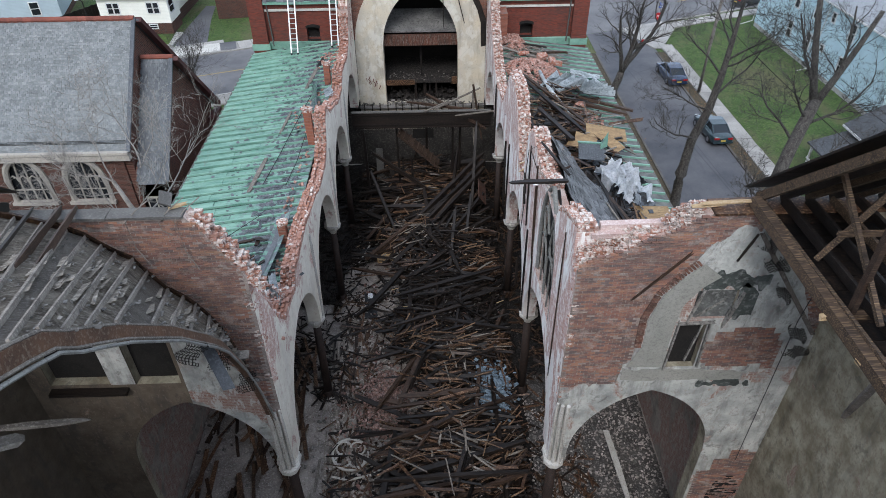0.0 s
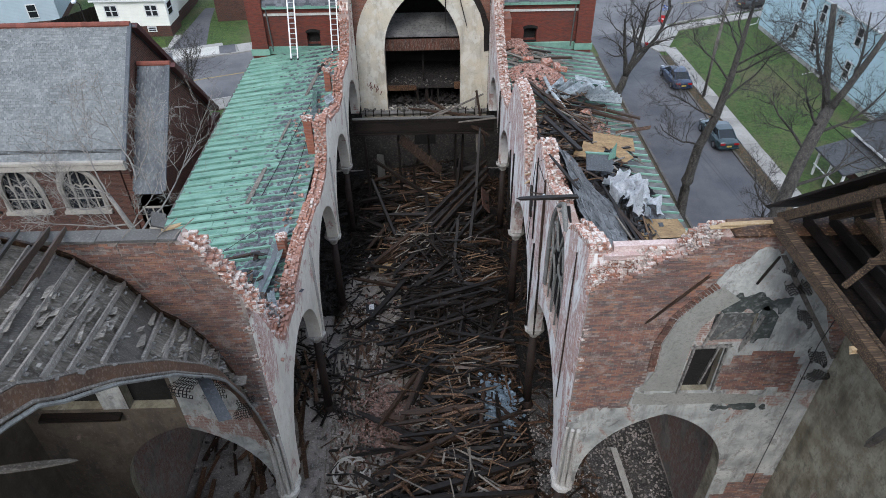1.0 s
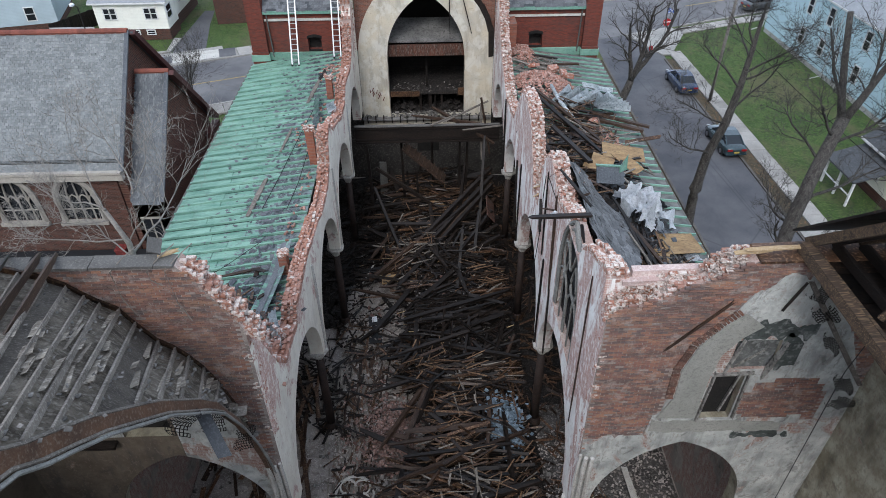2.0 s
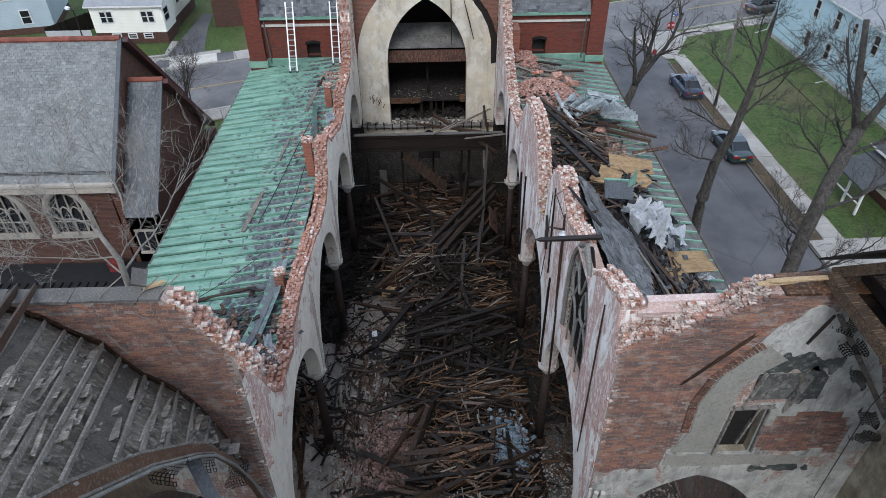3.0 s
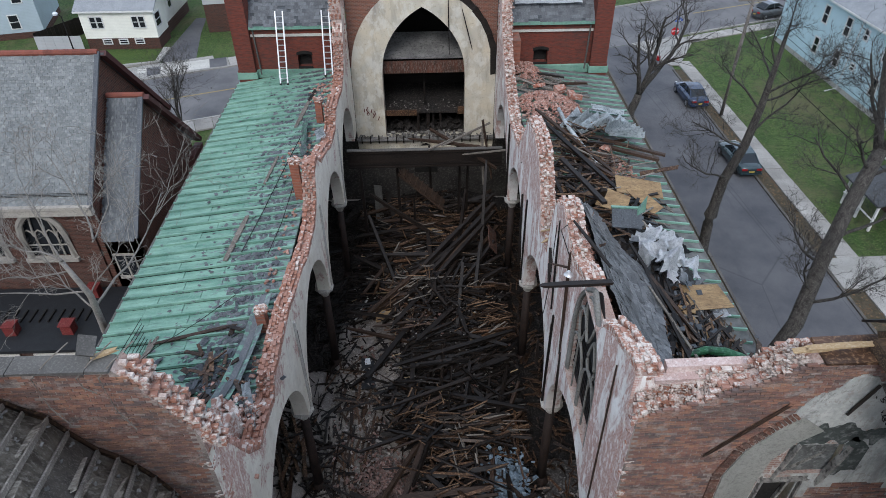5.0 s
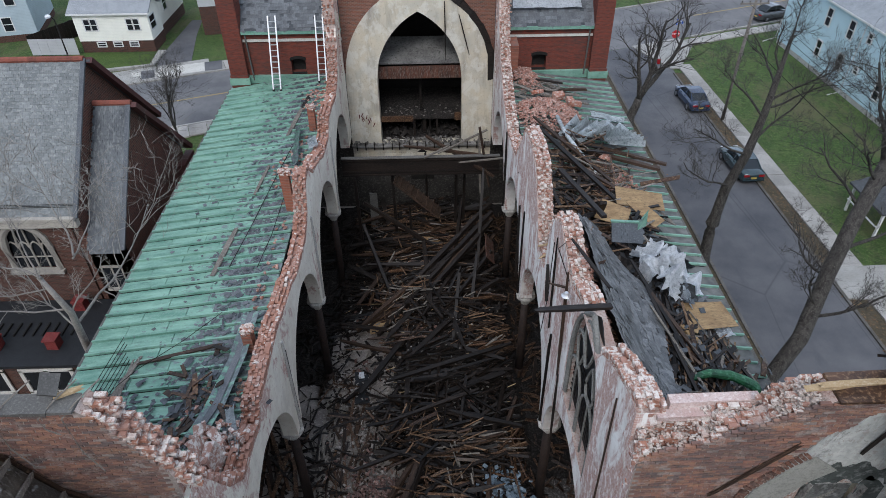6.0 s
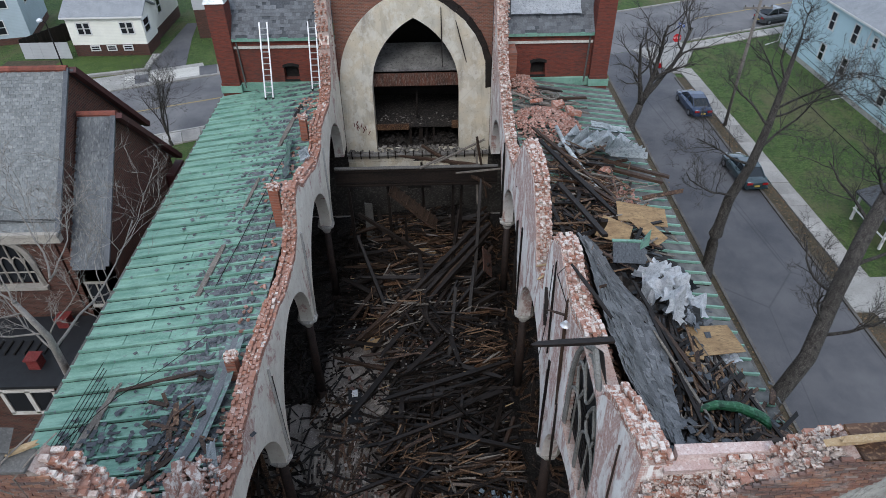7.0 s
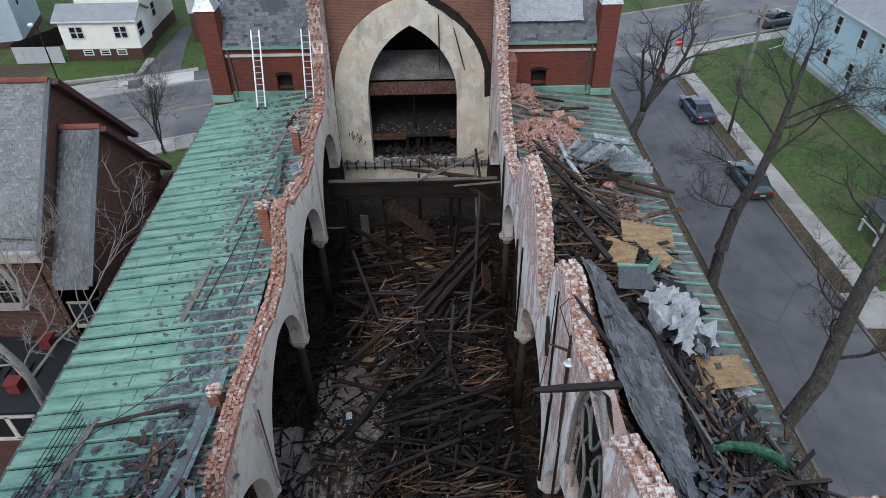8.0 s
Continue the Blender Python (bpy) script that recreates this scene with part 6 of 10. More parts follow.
heap("transept_rubble", [(Matrix.Translation((x, y, random.uniform(0.05, 0.35))) @ rand_turn(0.7), random.uniform(0.05, 0.22), random.uniform(0.04, 0.16), random.uniform(0.03, 0.08)) for x, y in ((random.choice((-1, 1)) * random.uniform(4.6, 10.2), random.uniform(9, 20)) for _ in range(260))], RUBBLE_GREY, "pale plaster lumps over the aisle floor", "rubble")
heap("aisle_boards", [(lying(random.uniform(-9.8, -5.4), random.uniform(14, 24), 0.25 + random.uniform(0, 0.2), math.pi / 2 + random.gauss(0, 0.3), random.gauss(0, 0.1)), random.uniform(1.0, 3.5), random.uniform(0.1, 0.22), 0.04) for _ in range(90)], BROWN_FLAT, "dark boards lying in the aisle", "boards")
long_timber((8.35, 14.4, 0.5), (8.15, 17.8, 0.55), 0.26, 0.05, MOULDING, "long pale board lying in the aisle", "board", "board")

# the same frame, left over the other arm
frame_l = group_of("roof_frame", "dark boarded roof frame left over the other transept arm", "roof frame")
for i in range(6):
    x = -9.9 - 0.5 * i
    bm = bmesh.new()
    beam(bm, (x, 13.5, 16.2), (x, 5.0, 21.5), 0.1, 0.24, 0, 0.012)
    part("rafter", bm, CHAR, frame_l)
bm = bmesh.new()
mm, ln = along((-9.75, 13.75, 16.3), (-9.75, 3.0, 26.0))
for i in range(44):
    box(bm, (ln * i / 44 + 0.004, -3.4, 0.12), (ln * (i + 1) / 44 - 0.004, 0.0, 0.17), mm, 0.004)
part("sheathing", bm, CHAR_FLAT, frame_l, "charred roof boarding")

SOOTED_STRIP = mottled("sooted pale strip", (0.36, 0.345, 0.31), (0.16, 0.15, 0.135), (0.06, 0.055, 0.05), 2.5, 10, 0.9, per="ob", spread=0.4, bump=0.5)
# splintered window strips on the right end wall
for p0, p1, w in (((7.42, 13.04, 10.1), (7.5, 13.04, 12.1), 0.14), ((8.42, 13.04, 10.2), (8.4, 13.04, 12.0), 0.12), ((7.4, 13.04, 12.02), (8.5, 13.03, 12.08), 0.14), ((7.72, 13.03, 12.1), (7.95, 13.03, 13.3), 0.1), ((8.75, 13.02, 11.9), (9.05, 13.02, 13.2), 0.16), ((7.9, 13.2, 12.1), (8.8, 13.3, 12.9), 0.2), ((8.1, 13.25, 10.3), (8.3, 13.2, 11.9), 0.1)):
    long_timber(p0, p1, w, 0.05, SOOTED_STRIP, "broken pale window strip on the transept wall", "window strip", "window_strip", group="window strips")

# ---- on the left aisle roof ----
def wreck(x, y):
    """How high the wreckage lies on the right aisle roof."""
    a = min(1.0, max(0.0, (y - 14.5) / 2.0)) * min(1.0, max(0.0, (28.0 - y) / 4.0))
    b = min(1.0, max(0.0, (10.3 - x) / 1.8))
    return 1.0 * a * b


def on_roof(side, x, y, lift, turn=0.0, tilt=0.0, roll=0.0):
    """A pose on an aisle roof; turn 0 runs down the slope."""
    return roof_m(side, x, y, lift + (wreck(x, y) if side > 0 else 0.0)) @ Euler((roll, tilt, turn)).to_matrix().to_4x4()


def roof_plank(side, x0, y0, x1, y1, w, t, mat, label, lift=0.09, end=0.0, name="plank", category="plank", group="planks on the aisle roof"):
    return long_timber((side * x0, y0, roof_z(x0) + lift + (wreck(x0, y0) if side > 0 else 0)), (side * x1, y1, roof_z(x1) + lift + end + (wreck(x1, y1) if side > 0 else 0)), w, t, mat, label, category, name, group=group)


for x0, y0, x1, y1, w, mat, lab in ((7.35, 27.4, 7.6, 24.5, 0.2, GREYWOOD, "weathered grey plank lying on the copper roof"), (6.9, 32.2, 7.1, 29.8, 0.14, GREYWOOD, "weathered grey plank lying on the copper roof"), (6.2, 37.9, 6.5, 34.9, 0.22, GREYWOOD, "weathered grey plank lying on the copper roof"), (6.0, 39.5, 6.2, 37.9, 0.2, CHAR, "dark charred plank near the tower"), (6.6, 20.8, 9.0, 20.4, 0.14, BROWN, "scorched brown plank across the ribs"), (9.0, 20.7, 9.6, 17.6, 0.2, GREYWOOD, "grey plank lying down the ribs"), (9.2, 20.6, 9.1, 18.6, 0.08, GREYWOOD, "thin grey batten on the ribs"), (6.3, 17.9, 7.6, 16.5, 0.16, BROWN, "broken brown rafter on the near roof"), (5.9, 19.1, 6.9, 17.3, 0.14, BROWN, "broken brown rafter on the near roof"), (6.4, 18.5, 7.4, 17.8, 0.16, CHAR, "broken charred rafter on the near roof"), (7.3, 14.9, 9.0, 14.4, 0.16, GREYWOOD, "grey plank behind the coping")):
    roof_plank(-1, x0, y0, x1, y1, w, 0.05, mat, lab)

# thin iron rods and wires over the eave
for k in range(6):
    y = 17.2 + k * 0.22 + random.uniform(-0.1, 0.1)
    bm = bmesh.new()
    x0, x1 = 9.9 + 0.1 * k, 9.2 + 0.12 * k
    tube(bm, [(-x1, y + 3.2, roof_z(x1) + 0.3), (-(x0 + x1) / 2, y + 1.4, roof_z(10) + 0.14), (-x0, y - 1.0, roof_z(x0) + 0.12)], [0.014] * 3, 4)
    tagged(part("iron_rod", bm, BLACK), "thin black iron rod lying over the eave", "rod", "iron rods on the eave")
for pts, r in (([(-6.0, 33.5, 9.75), (-6.4, 30.5, 9.6), (-6.7, 27.5, 9.55), (-7.0, 24.8, 9.55)], 0.018), ([(-6.6, 22.2, 9.7), (-7.6, 21.0, 9.6), (-8.8, 20.0, 9.4), (-10.0, 18.4, 9.2)], 0.015), ([(-5.6, 29.0, 9.9), (-5.7, 26.5, 9.75), (-5.9, 24.5, 9.7)], 0.015)):
    bm = bmesh.new()
    tube(bm, pts, [r] * len(pts), 4)
    tagged(part("cable", bm, BLACK), "slack black cable lying on the copper roof", "cable", "cables on the roof")


def crumple(name, nx, ny, w, h, fold, seed, mat, label, category, m, thick=0.012, torn=0.12):
    """A bent sheet of metal or roofing with folds and a torn outline."""
    bm = bmesh.new()
    g = []
    for j in range(ny + 1):
        row = []
        for i in range(nx + 1):
            u, v = i / nx - 0.5, j / ny - 0.5
            x, y = u * w, v * h
            edge = 1 - torn * abs(noise.noise((u * 6 + seed, v * 6, 3.0))) * 2 if i in (0, nx) or j in (0, ny) else 1
            z = fold * (noise.noise((x * 1.6 + seed, y * 1.6, seed)) + 0.6 * abs(noise.noise((x * 3.4, y * 3.4 + seed, 1))) + 0.35 * noise.noise((x * 7, y * 7, seed)))
            row.append(bm.verts.new((x * edge, y * edge, z)))
        g.append(row)
    for r, s in zip(g, g[1:]):
        for i in range(nx):
            bm.faces.new((r[i], r[i + 1], s[i + 1], s[i]))
    bmesh.ops.solidify(bm, geom=bm.faces[:], thickness=thick)
    ob = part(name, bm, mat)
    ob.matrix_basis = m
    return tagged(ob, label, category)


def drape(name, w, h, fold, seed, mat, label, category, m):
    """A sheet with a few broad, sharp folds and a torn outline."""
    nx, ny = 26, 34
    lines = [(random.uniform(0, math.tau), random.uniform(-0.4, 0.4), random.uniform(0.4, 1.0)) for _ in range(6)]
    bm = bmesh.new()
    g = []
    for j in range(ny + 1):
        row = []
        for i in range(nx + 1):
            u, v = i / nx - 0.5, j / ny - 0.5
            rim = max(abs(u), abs(v)) * 2
            shrink = 1 - 0.45 * rim ** 3 * abs(noise.noise((math.atan2(v, u) * 2.2 + seed, 0.3, seed)))
            x, y = u * w * shrink, v * h * shrink
            z = 0.0
            for a, d, s in lines:
                z += s * max(0.0, 0.35 - abs(x * math.cos(a) + y * math.sin(a) - d) * 1.3)
            z = fold * (z * 0.9 + 0.35 * noise.noise((x * 1.5, y * 1.5, seed))) + 0.02 * noise.noise((x * 7, y * 7, seed))
            row.append(bm.verts.new((x, y, z)))
        g.append(row)
    for r, s in zip(g, g[1:]):
        for i in range(nx):
            bm.faces.new((r[i], r[i + 1], s[i + 1], s[i]))
    bmesh.ops.solidify(bm, geom=bm.faces[:], thickness=0.012)
    ob = part(name, bm, mat)
    ob.matrix_basis = m
    return tagged(ob, label, category)


# the folded flashing that slid down beside the wall
flash = group_of("fallen_flashing", "long folded strip of grey-green flashing beside the wall", "flashing")
for k, (dx, w) in enumerate(((0.0, 0.22), (0.2, 0.2), (0.38, 0.18))):
    bm = bmesh.new()
    p = [(-5.25 - dx, 21.7, roof_z(5.3) + 0.55 - dx * 0.4), (-5.35 - dx, 19.9, roof_z(5.4) + 0.4 - dx * 0.3), (-5.65 - dx, 18.2, roof_z(5.7) + 0.2), (-6.0 - dx, 17.2, roof_z(6.1) + 0.14)]
    for a, b in zip(p, p[1:]):
        beam(bm, a, b, w, 0.015, 25 - 20 * k, 0.02)
    part("metal_strip", bm, SLATE if k == 1 else COPPER, flash)
flash2 = crumple("fallen_flashing", 6, 14, 0.4, 3.6, 0.12, 4.0, COPPER, "folded grey-green flashing beside the brick pier", "flashing", on_roof(-1, 5.75, 33.3, 0.35, math.pi / 2 + 0.1, 0, 0.4) @ Matrix.Rotation(math.pi / 2, 4, "Z"))
crumple("metal_scrap", 6, 6, 0.5, 0.7, 0.1, 9.0, ZINC, "white bent metal scrap on the broken wall", "scrap", Matrix.Translation((-4.9, 32.9, 10.25)) @ Euler((0.2, -0.5, 0.2)).to_matrix().to_4x4())
crumple("metal_scrap", 4, 8, 0.35, 1.6, 0.05, 2.0, ZINC, "white bent flashing end at the wall's foot", "scrap", Matrix.Translation((-4.95, 16.9, 10.2)) @ Euler((0.3, -0.6, 0.1)).to_matrix().to_4x4())

heap("slate_scraps", [(on_roof(-1, x, y, 0.05 + random.uniform(0, 0.08), random.uniform(0, 6), random.gauss(0, 0.15), random.gauss(0, 0.15)), random.uniform(0.08, 0.28), random.uniform(0.06, 0.2), 0.01) for x, y in [(random.gauss(9.0, 0.7), random.gauss(18.2, 0.7)) for _ in range(110)] + [(random.gauss(6.4, 0.7), random.gauss(18.6, 0.9)) for _ in range(150)] + [(random.gauss(6.0, 0.5), random.uniform(21, 40)) for _ in range(60)]], SLATE_DARK, "loose blue-grey slates scattered on the copper roof", "slates")
RIDGE_STEP = 28.05 / 45


def strewn_slates(n, mat, seed, label):
    """Slates that slid off the lost roof and lie in the trays of the copper."""
    rng = random.Random(seed)
    out = []
    while len(out) < n:
        x = 5.1 + abs(rng.gauss(0, 1.5)) + rng.uniform(0, 0.5)
        k = rng.randrange(45)
        y = 14.3 + (k + 0.5) * RIDGE_STEP + rng.uniform(-0.19, 0.19)
        near = 1.0 + 0.9 * max(0.0, (21.0 - y) / 6)
        if x > 10.8 or noise.noise((x * 0.8, y * 0.55, seed)) + 0.35 * near - 0.12 * (x - 5.1) < rng.uniform(-0.35, 0.5):
            continue
        out.append((on_roof(-1, x, y, 0.018 + rng.uniform(0, 0.035), rng.uniform(0, 6), rng.gauss(0, 0.06), rng.gauss(0, 0.06)), rng.uniform(0.05, 0.24), rng.uniform(0.04, 0.15), 0.007))
    return heap("slate_scraps", out, mat, label, "slates")


strewn_slates(500, SLATE_DARK, 5, "dark broken slates strewn in the copper trays")
strewn_slates(1900, SLATE, 6, "pale broken slates strewn in the copper trays")
heap("brick_scraps", [(on_roof(-1, x, y, 0.08, random.uniform(0, 6), random.gauss(0, 0.3), random.gauss(0, 0.3)), random.uniform(0.1, 0.21), 0.1, 0.065) for x, y in [(random.uniform(5.1, 5.7), random.uniform(15, 41)) for _ in range(70)] + [(random.gauss(6.6, 0.6), random.gauss(16.8, 0.8)) for _ in range(40)] + [(random.gauss(5.7, 0.4), random.gauss(31.5, 1.0)) for _ in range(40)] + [(random.gauss(5.5, 0.4), random.gauss(39, 0.9)) for _ in range(60)]], BRICK_HEAP, "loose bricks lying along the wall on the roof", "bricks")
heap("timber_scraps", [(on_roof(-1, random.gauss(6.3, 0.5), random.gauss(18.8, 0.8), 0.12 + random.uniform(0, 0.2), random.uniform(0, 6), random.gauss(0, 0.2)), random.uniform(0.25, 0.8), random.uniform(0.06, 0.18), 0.03) for _ in range(24)], BROWN_FLAT, "scorched brown board scraps on the near roof", "board scraps")

# two aluminium ladders against the tower
def ladder(x, y0, z0, y1, z1, w=0.42):
    root = group_of("ladder", "long aluminium extension ladder leaning on the tower", "ladder", "ladders on the tower")
    for s in (-1, 1):
        bm = bmesh.new()
        beam(bm, (x + s * w / 2, y0, z0), (x + s * w / 2, y1, z1), 0.065, 0.09)
        part("rail", bm, ALUMINIUM, root)
    n = int(math.hypot(y1 - y0, z1 - z0) / 0.3)
    for i in range(1, n):
        f = i / n
        bm = bmesh.new()
        beam(bm, (x - w / 2, y0 + (y1 - y0) * f, z0 + (z1 - z0) * f), (x + w / 2, y0 + (y1 - y0) * f, z0 + (z1 - z0) * f), 0.04, 0.04)
        part("rung", bm, ALUMINIUM, root)
    for s in (-1, 1):
        bm = bmesh.new()
        box(bm, (x + s * w / 2 - 0.05, y0 - 0.07, z0 - 0.05), (x + s * w / 2 + 0.05, y0 + 0.07, z0 + 0.05))
        part("foot", bm, BLACK, root)
    return root


ladder(-8.05, 40.75, roof_z(8.05) + 0.1, 42.3, 13.0)
ladder(-5.45, 41.0, roof_z(5.45) + 0.1, 42.3, 13.0)

# drainpipe and shutters of the tower
for side in (-1, 1):
    bm = bmesh.new()
    tube(bm, [(side * 9.8, 42.56, 12.0), (side * 9.75, 42.52, 10.5), (side * 9.7, 42.5, 9.2)], [0.05] * 3, 7)
    tagged(part("downpipe", bm, STONE), "grey downpipe in the tower's corner", "pipe", "downpipes on the towers")
crumple("roof_patch", 14, 10, 3.9, 3.4, 0.06, 6.0, MEMBRANE, "white membrane patch on the tower's slate roof", "roof patch", Matrix.Translation((7.3, 44.2, 14.1)) @ Euler((math.atan(5.9 / 6.45), 0, 0)).to_matrix().to_4x4(), torn=0.05)
for root, lo, hi, f in tower_roots:
    items = []
    for j in range(40):
        z = 12.12 + j * 0.145
        y = f - 0.15 + (z - 12.1) * 1.093
        x = lo + 0.12 + (0.11 if j % 2 else 0)
        while x < hi:
            if noise.noise((x * 0.9, z * 0.9, lo)) < 0.34 and random.random() < 0.95:
                items.append((Matrix.Translation((x, y, z + 0.03 + random.uniform(0, 0.015))) @ Euler((math.atan(1 / 1.093) - 0.05, random.gauss(0, 0.02), random.gauss(0, 0.02))).to_matrix().to_4x4(), 0.212, 0.26, 0.012))
            x += 0.22
    o = heap("slate_field", items, SLATE, "", "", "stuff", jag=0.3)
    o.parent = root

# ---- wreckage on the right aisle roof ----
bm = bmesh.new()
g = [[bm.verts.new((5.05 + 5.9 * i / 30, 14.2 + 14 * j / 60, roof_z(5.05 + 5.9 * i / 30) - 0.03 + wreck(5.05 + 5.9 * i / 30, 14.2 + 14 * j / 60) * (0.9 + 0.5 * noise.noise((i * 0.4, j * 0.4, 0))))) for i in range(31)] for j in range(61)]
for r, s in zip(g, g[1:]):
    for i in range(30):
        bm.faces.new((r[i], r[i + 1], s[i + 1], s[i]))
tagged(part("wreck_bed", bm, CHAR_FLAT), "dark bed of ash and splinters below the wreckage", "debris", kind="stuff")
# the slid slate roof: one leaning sheet with rows of slates
slate_root = group_of("fallen_slate_roof", "fallen sheet of dark slate roofing leaning by the wall", "fallen roof")


def spline(pts, u):
    """A smooth line through (u, x, y, z) points."""
    for k in range(len(pts) - 1):
        if u <= pts[k + 1][0] or k == len(pts) - 2:
            a, b = pts[k], pts[k + 1]
            f = (u - a[0]) / (b[0] - a[0])
            return Vector(a[1:]).lerp(Vector(b[1:]), f)


SHEET_TOP = [(0, 6.0, 16.1, 12.1), (0.25, 5.45, 18.0, 12.45), (0.6, 5.5, 20.9, 12.45), (1, 5.6, 24.1, 12.0)]
SHEET_FOOT = [(0, 6.5, 16.2, 11.8), (0.15, 7.1, 17.9, 11.2), (0.4, 7.55, 20.1, 10.75), (0.65, 7.45, 21.9, 10.7), (0.85, 6.9, 23.7, 10.75), (1, 6.1, 24.7, 11.6)]


def slope_pt(u, v):
    """u along the nave from near to far, v down the sheet."""
    p = spline(SHEET_TOP, u).lerp(spline(SHEET_FOOT, u), v)
    sag = -0.3 * math.sin(math.pi * min(1, max(0, v))) * (0.4 + 0.6 * math.sin(math.pi * min(1, max(0, u))))
    return p + Vector((0.06 * math.sin(u * 9 + v * 3), 0.1 * math.sin(v * 4), sag + 0.1 * noise.noise((u * 7, v * 3, 0))))


bm = bmesh.new()
nu, nv = 40, 8
g = [[bm.verts.new(slope_pt(i / nu, j / nv) - Vector((0.05, 0, 0.05))) for j in range(nv + 1)] for i in range(nu + 1)]
for r, s in zip(g, g[1:]):
    for j in range(nv):
        bm.faces.new((r[j], s[j], s[j + 1], r[j + 1]))
bmesh.ops.solidify(bm, geom=bm.faces[:], thickness=0.05)
part("boarding", recalc(bm), CHAR_FLAT, slate_root, "dark boarding under slates")
bm = bmesh.new()
box(bm, (-0.19, -0.11, -0.006), (0.19, 0.11, 0.006), None, 0.012)
slate_me = bpy.data.meshes.new("slate")
bm.to_mesh(slate_me)
bm.free()
slate_me.materials.append(mottled("fallen slate", (0.2, 0.205, 0.21), (0.125, 0.13, 0.137), (0.29, 0.285, 0.275), 1.5, 16, 0.4, per="ob", spread=0.6, bump=0.2))
for i in range(40):
    for j in range(11):
        u, v = (i + 0.5 * (j % 2) + random.uniform(-0.12, 0.12)) / 40.5, (j + 0.5) / 11
        if random.random() < 0.07:
            continue
        p, a, b = slope_pt(u, v), slope_pt(u + 0.01, v), slope_pt(u, v + 0.02)
        ex = (a - p).normalized()
        ey = (b - p).normalized()
        ez = ex.cross(ey).normalized()
        if ez.z < 0:
            ez = -ez
        ey = ez.cross(ex)
        m = Matrix((ex, ey, ez)).transposed().to_4x4()
        sharing("slate", slate_me, Matrix.Translation(p + ez * (0.015 + random.uniform(0, 0.02))) @ m @ Euler((random.gauss(0.05, 0.06), random.gauss(0, 0.05), random.gauss(0.25, 0.12))).to_matrix().to_4x4() @ Matrix.Diagonal((random.uniform(0.9, 1.25), random.uniform(0.85, 1.2), 1, 1)), slate_root)


def tangle(n, cx, cy, sx, sy, length, lift, turn, mat, label, width=(0.05, 0.16), thick=(0.02, 0.07), tilt=0.1):
    out = []
    for _ in range(n):
        x, y = random.gauss(cx, sx), random.gauss(cy, sy)
        x, y = max(5.4, min(11.0, x)), max(15.0, y)
        out.append((on_roof(1, x, y, random.uniform(0.02, lift), random.gauss(*turn), random.gauss(0, tilt), random.gauss(0, 0.4)), random.uniform(*length), random.uniform(*width), random.uniform(*thick)))
    return heap("timber_wreckage", out, mat, label, "timber wreckage")


tangle(90, 7.0, 28.6, 0.9, 2.0, (0.6, 2.4), 0.9, (0.6, 0.7), CHAR_FLAT, "tangle of charred rafters on the aisle roof")
tangle(120, 7.3, 29.0, 1.1, 2.2, (0.5, 2.4), 1.0, (0.4, 0.8), BROWN_FLAT, "tangle of scorched brown boards on the aisle roof")
tangle(160, 7.2, 28.8, 1.1, 2.4, (0.3, 1.5), 1.05, (0.4, 1.0), SPLIT, "light brown split boards among the roof wreckage", (0.03, 0.1), (0.015, 0.04))
tangle(90, 7.4, 29, 1.2, 2.4, (0.4, 1.8), 1.0, (0.5, 0.9), GREYWOOD, "grey laths among the roof wreckage", (0.03, 0.1), (0.015, 0.04))
tangle(300, 8.2, 17.6, 1.1, 1.6, (0.3, 1.8), 0.35, (1.2, 0.4), CHAR_FLAT, "tangle of charred boards at the roof's near end")
tangle(200, 8.3, 17.8, 1.2, 1.6, (0.3, 1.5), 0.35, (1.2, 0.5), BROWN_FLAT, "scorched boards at the roof's near end")
tangle(70, 8.6, 17.6, 1.3, 1.5, (0.3, 1.3), 0.4, (1.0, 0.7), GREYWOOD, "grey boards at the roof's near end", (0.03, 0.09), (0.015, 0.03))
tangle(90, 8.8, 17.8, 1.1, 1.5, (0.3, 1.4), 0.42, (1.0, 0.6), SPLIT, "light brown boards at the near roof end", (0.03, 0.12), (0.015, 0.03))
tangle(30, 6.9, 39.3, 1.2, 0.9, (0.8, 2.6), 0.5, (0.15, 0.4), GREYWOOD, "grey battens lying by the tower")
heap("slate_scraps", [(on_roof(1, max(5.3, random.gauss(8.4, 1.2)), max(14.4, random.gauss(17.6, 1.8)), random.uniform(0.05, 0.4), random.uniform(0, 6), random.gauss(0, 0.18), random.gauss(0, 0.18)), random.uniform(0.08, 0.26), random.uniform(0.06, 0.18), 0.008) for _ in range(330)], SLATE_DARK, "loose dark slates strewn through the wreckage", "slates")
heap("slate_scraps", [(on_roof(1, max(5.3, random.gauss(7.3, 0.5)), random.gauss(16.4, 0.6), random.uniform(0.25, 0.45), random.uniform(0, 6), random.gauss(0, 0.15), random.gauss(0, 0.15)), random.uniform(0.14, 0.3), random.uniform(0.12, 0.24), 0.008) for _ in range(130)], SLATE, "pale slates heaped at the near roof end", "slates")


heap("slate_scraps", [(Matrix.Translation((random.gauss(8.1, 0.7), random.gauss(23.4, 1.3), random.uniform(9.85, 10.2))) @ rand_turn(0.45), random.uniform(0.12, 0.38), random.uniform(0.1, 0.26), 0.012) for _ in range(160)], SLATE_DARK, "dark slates heaped about the white membrane", "slates")
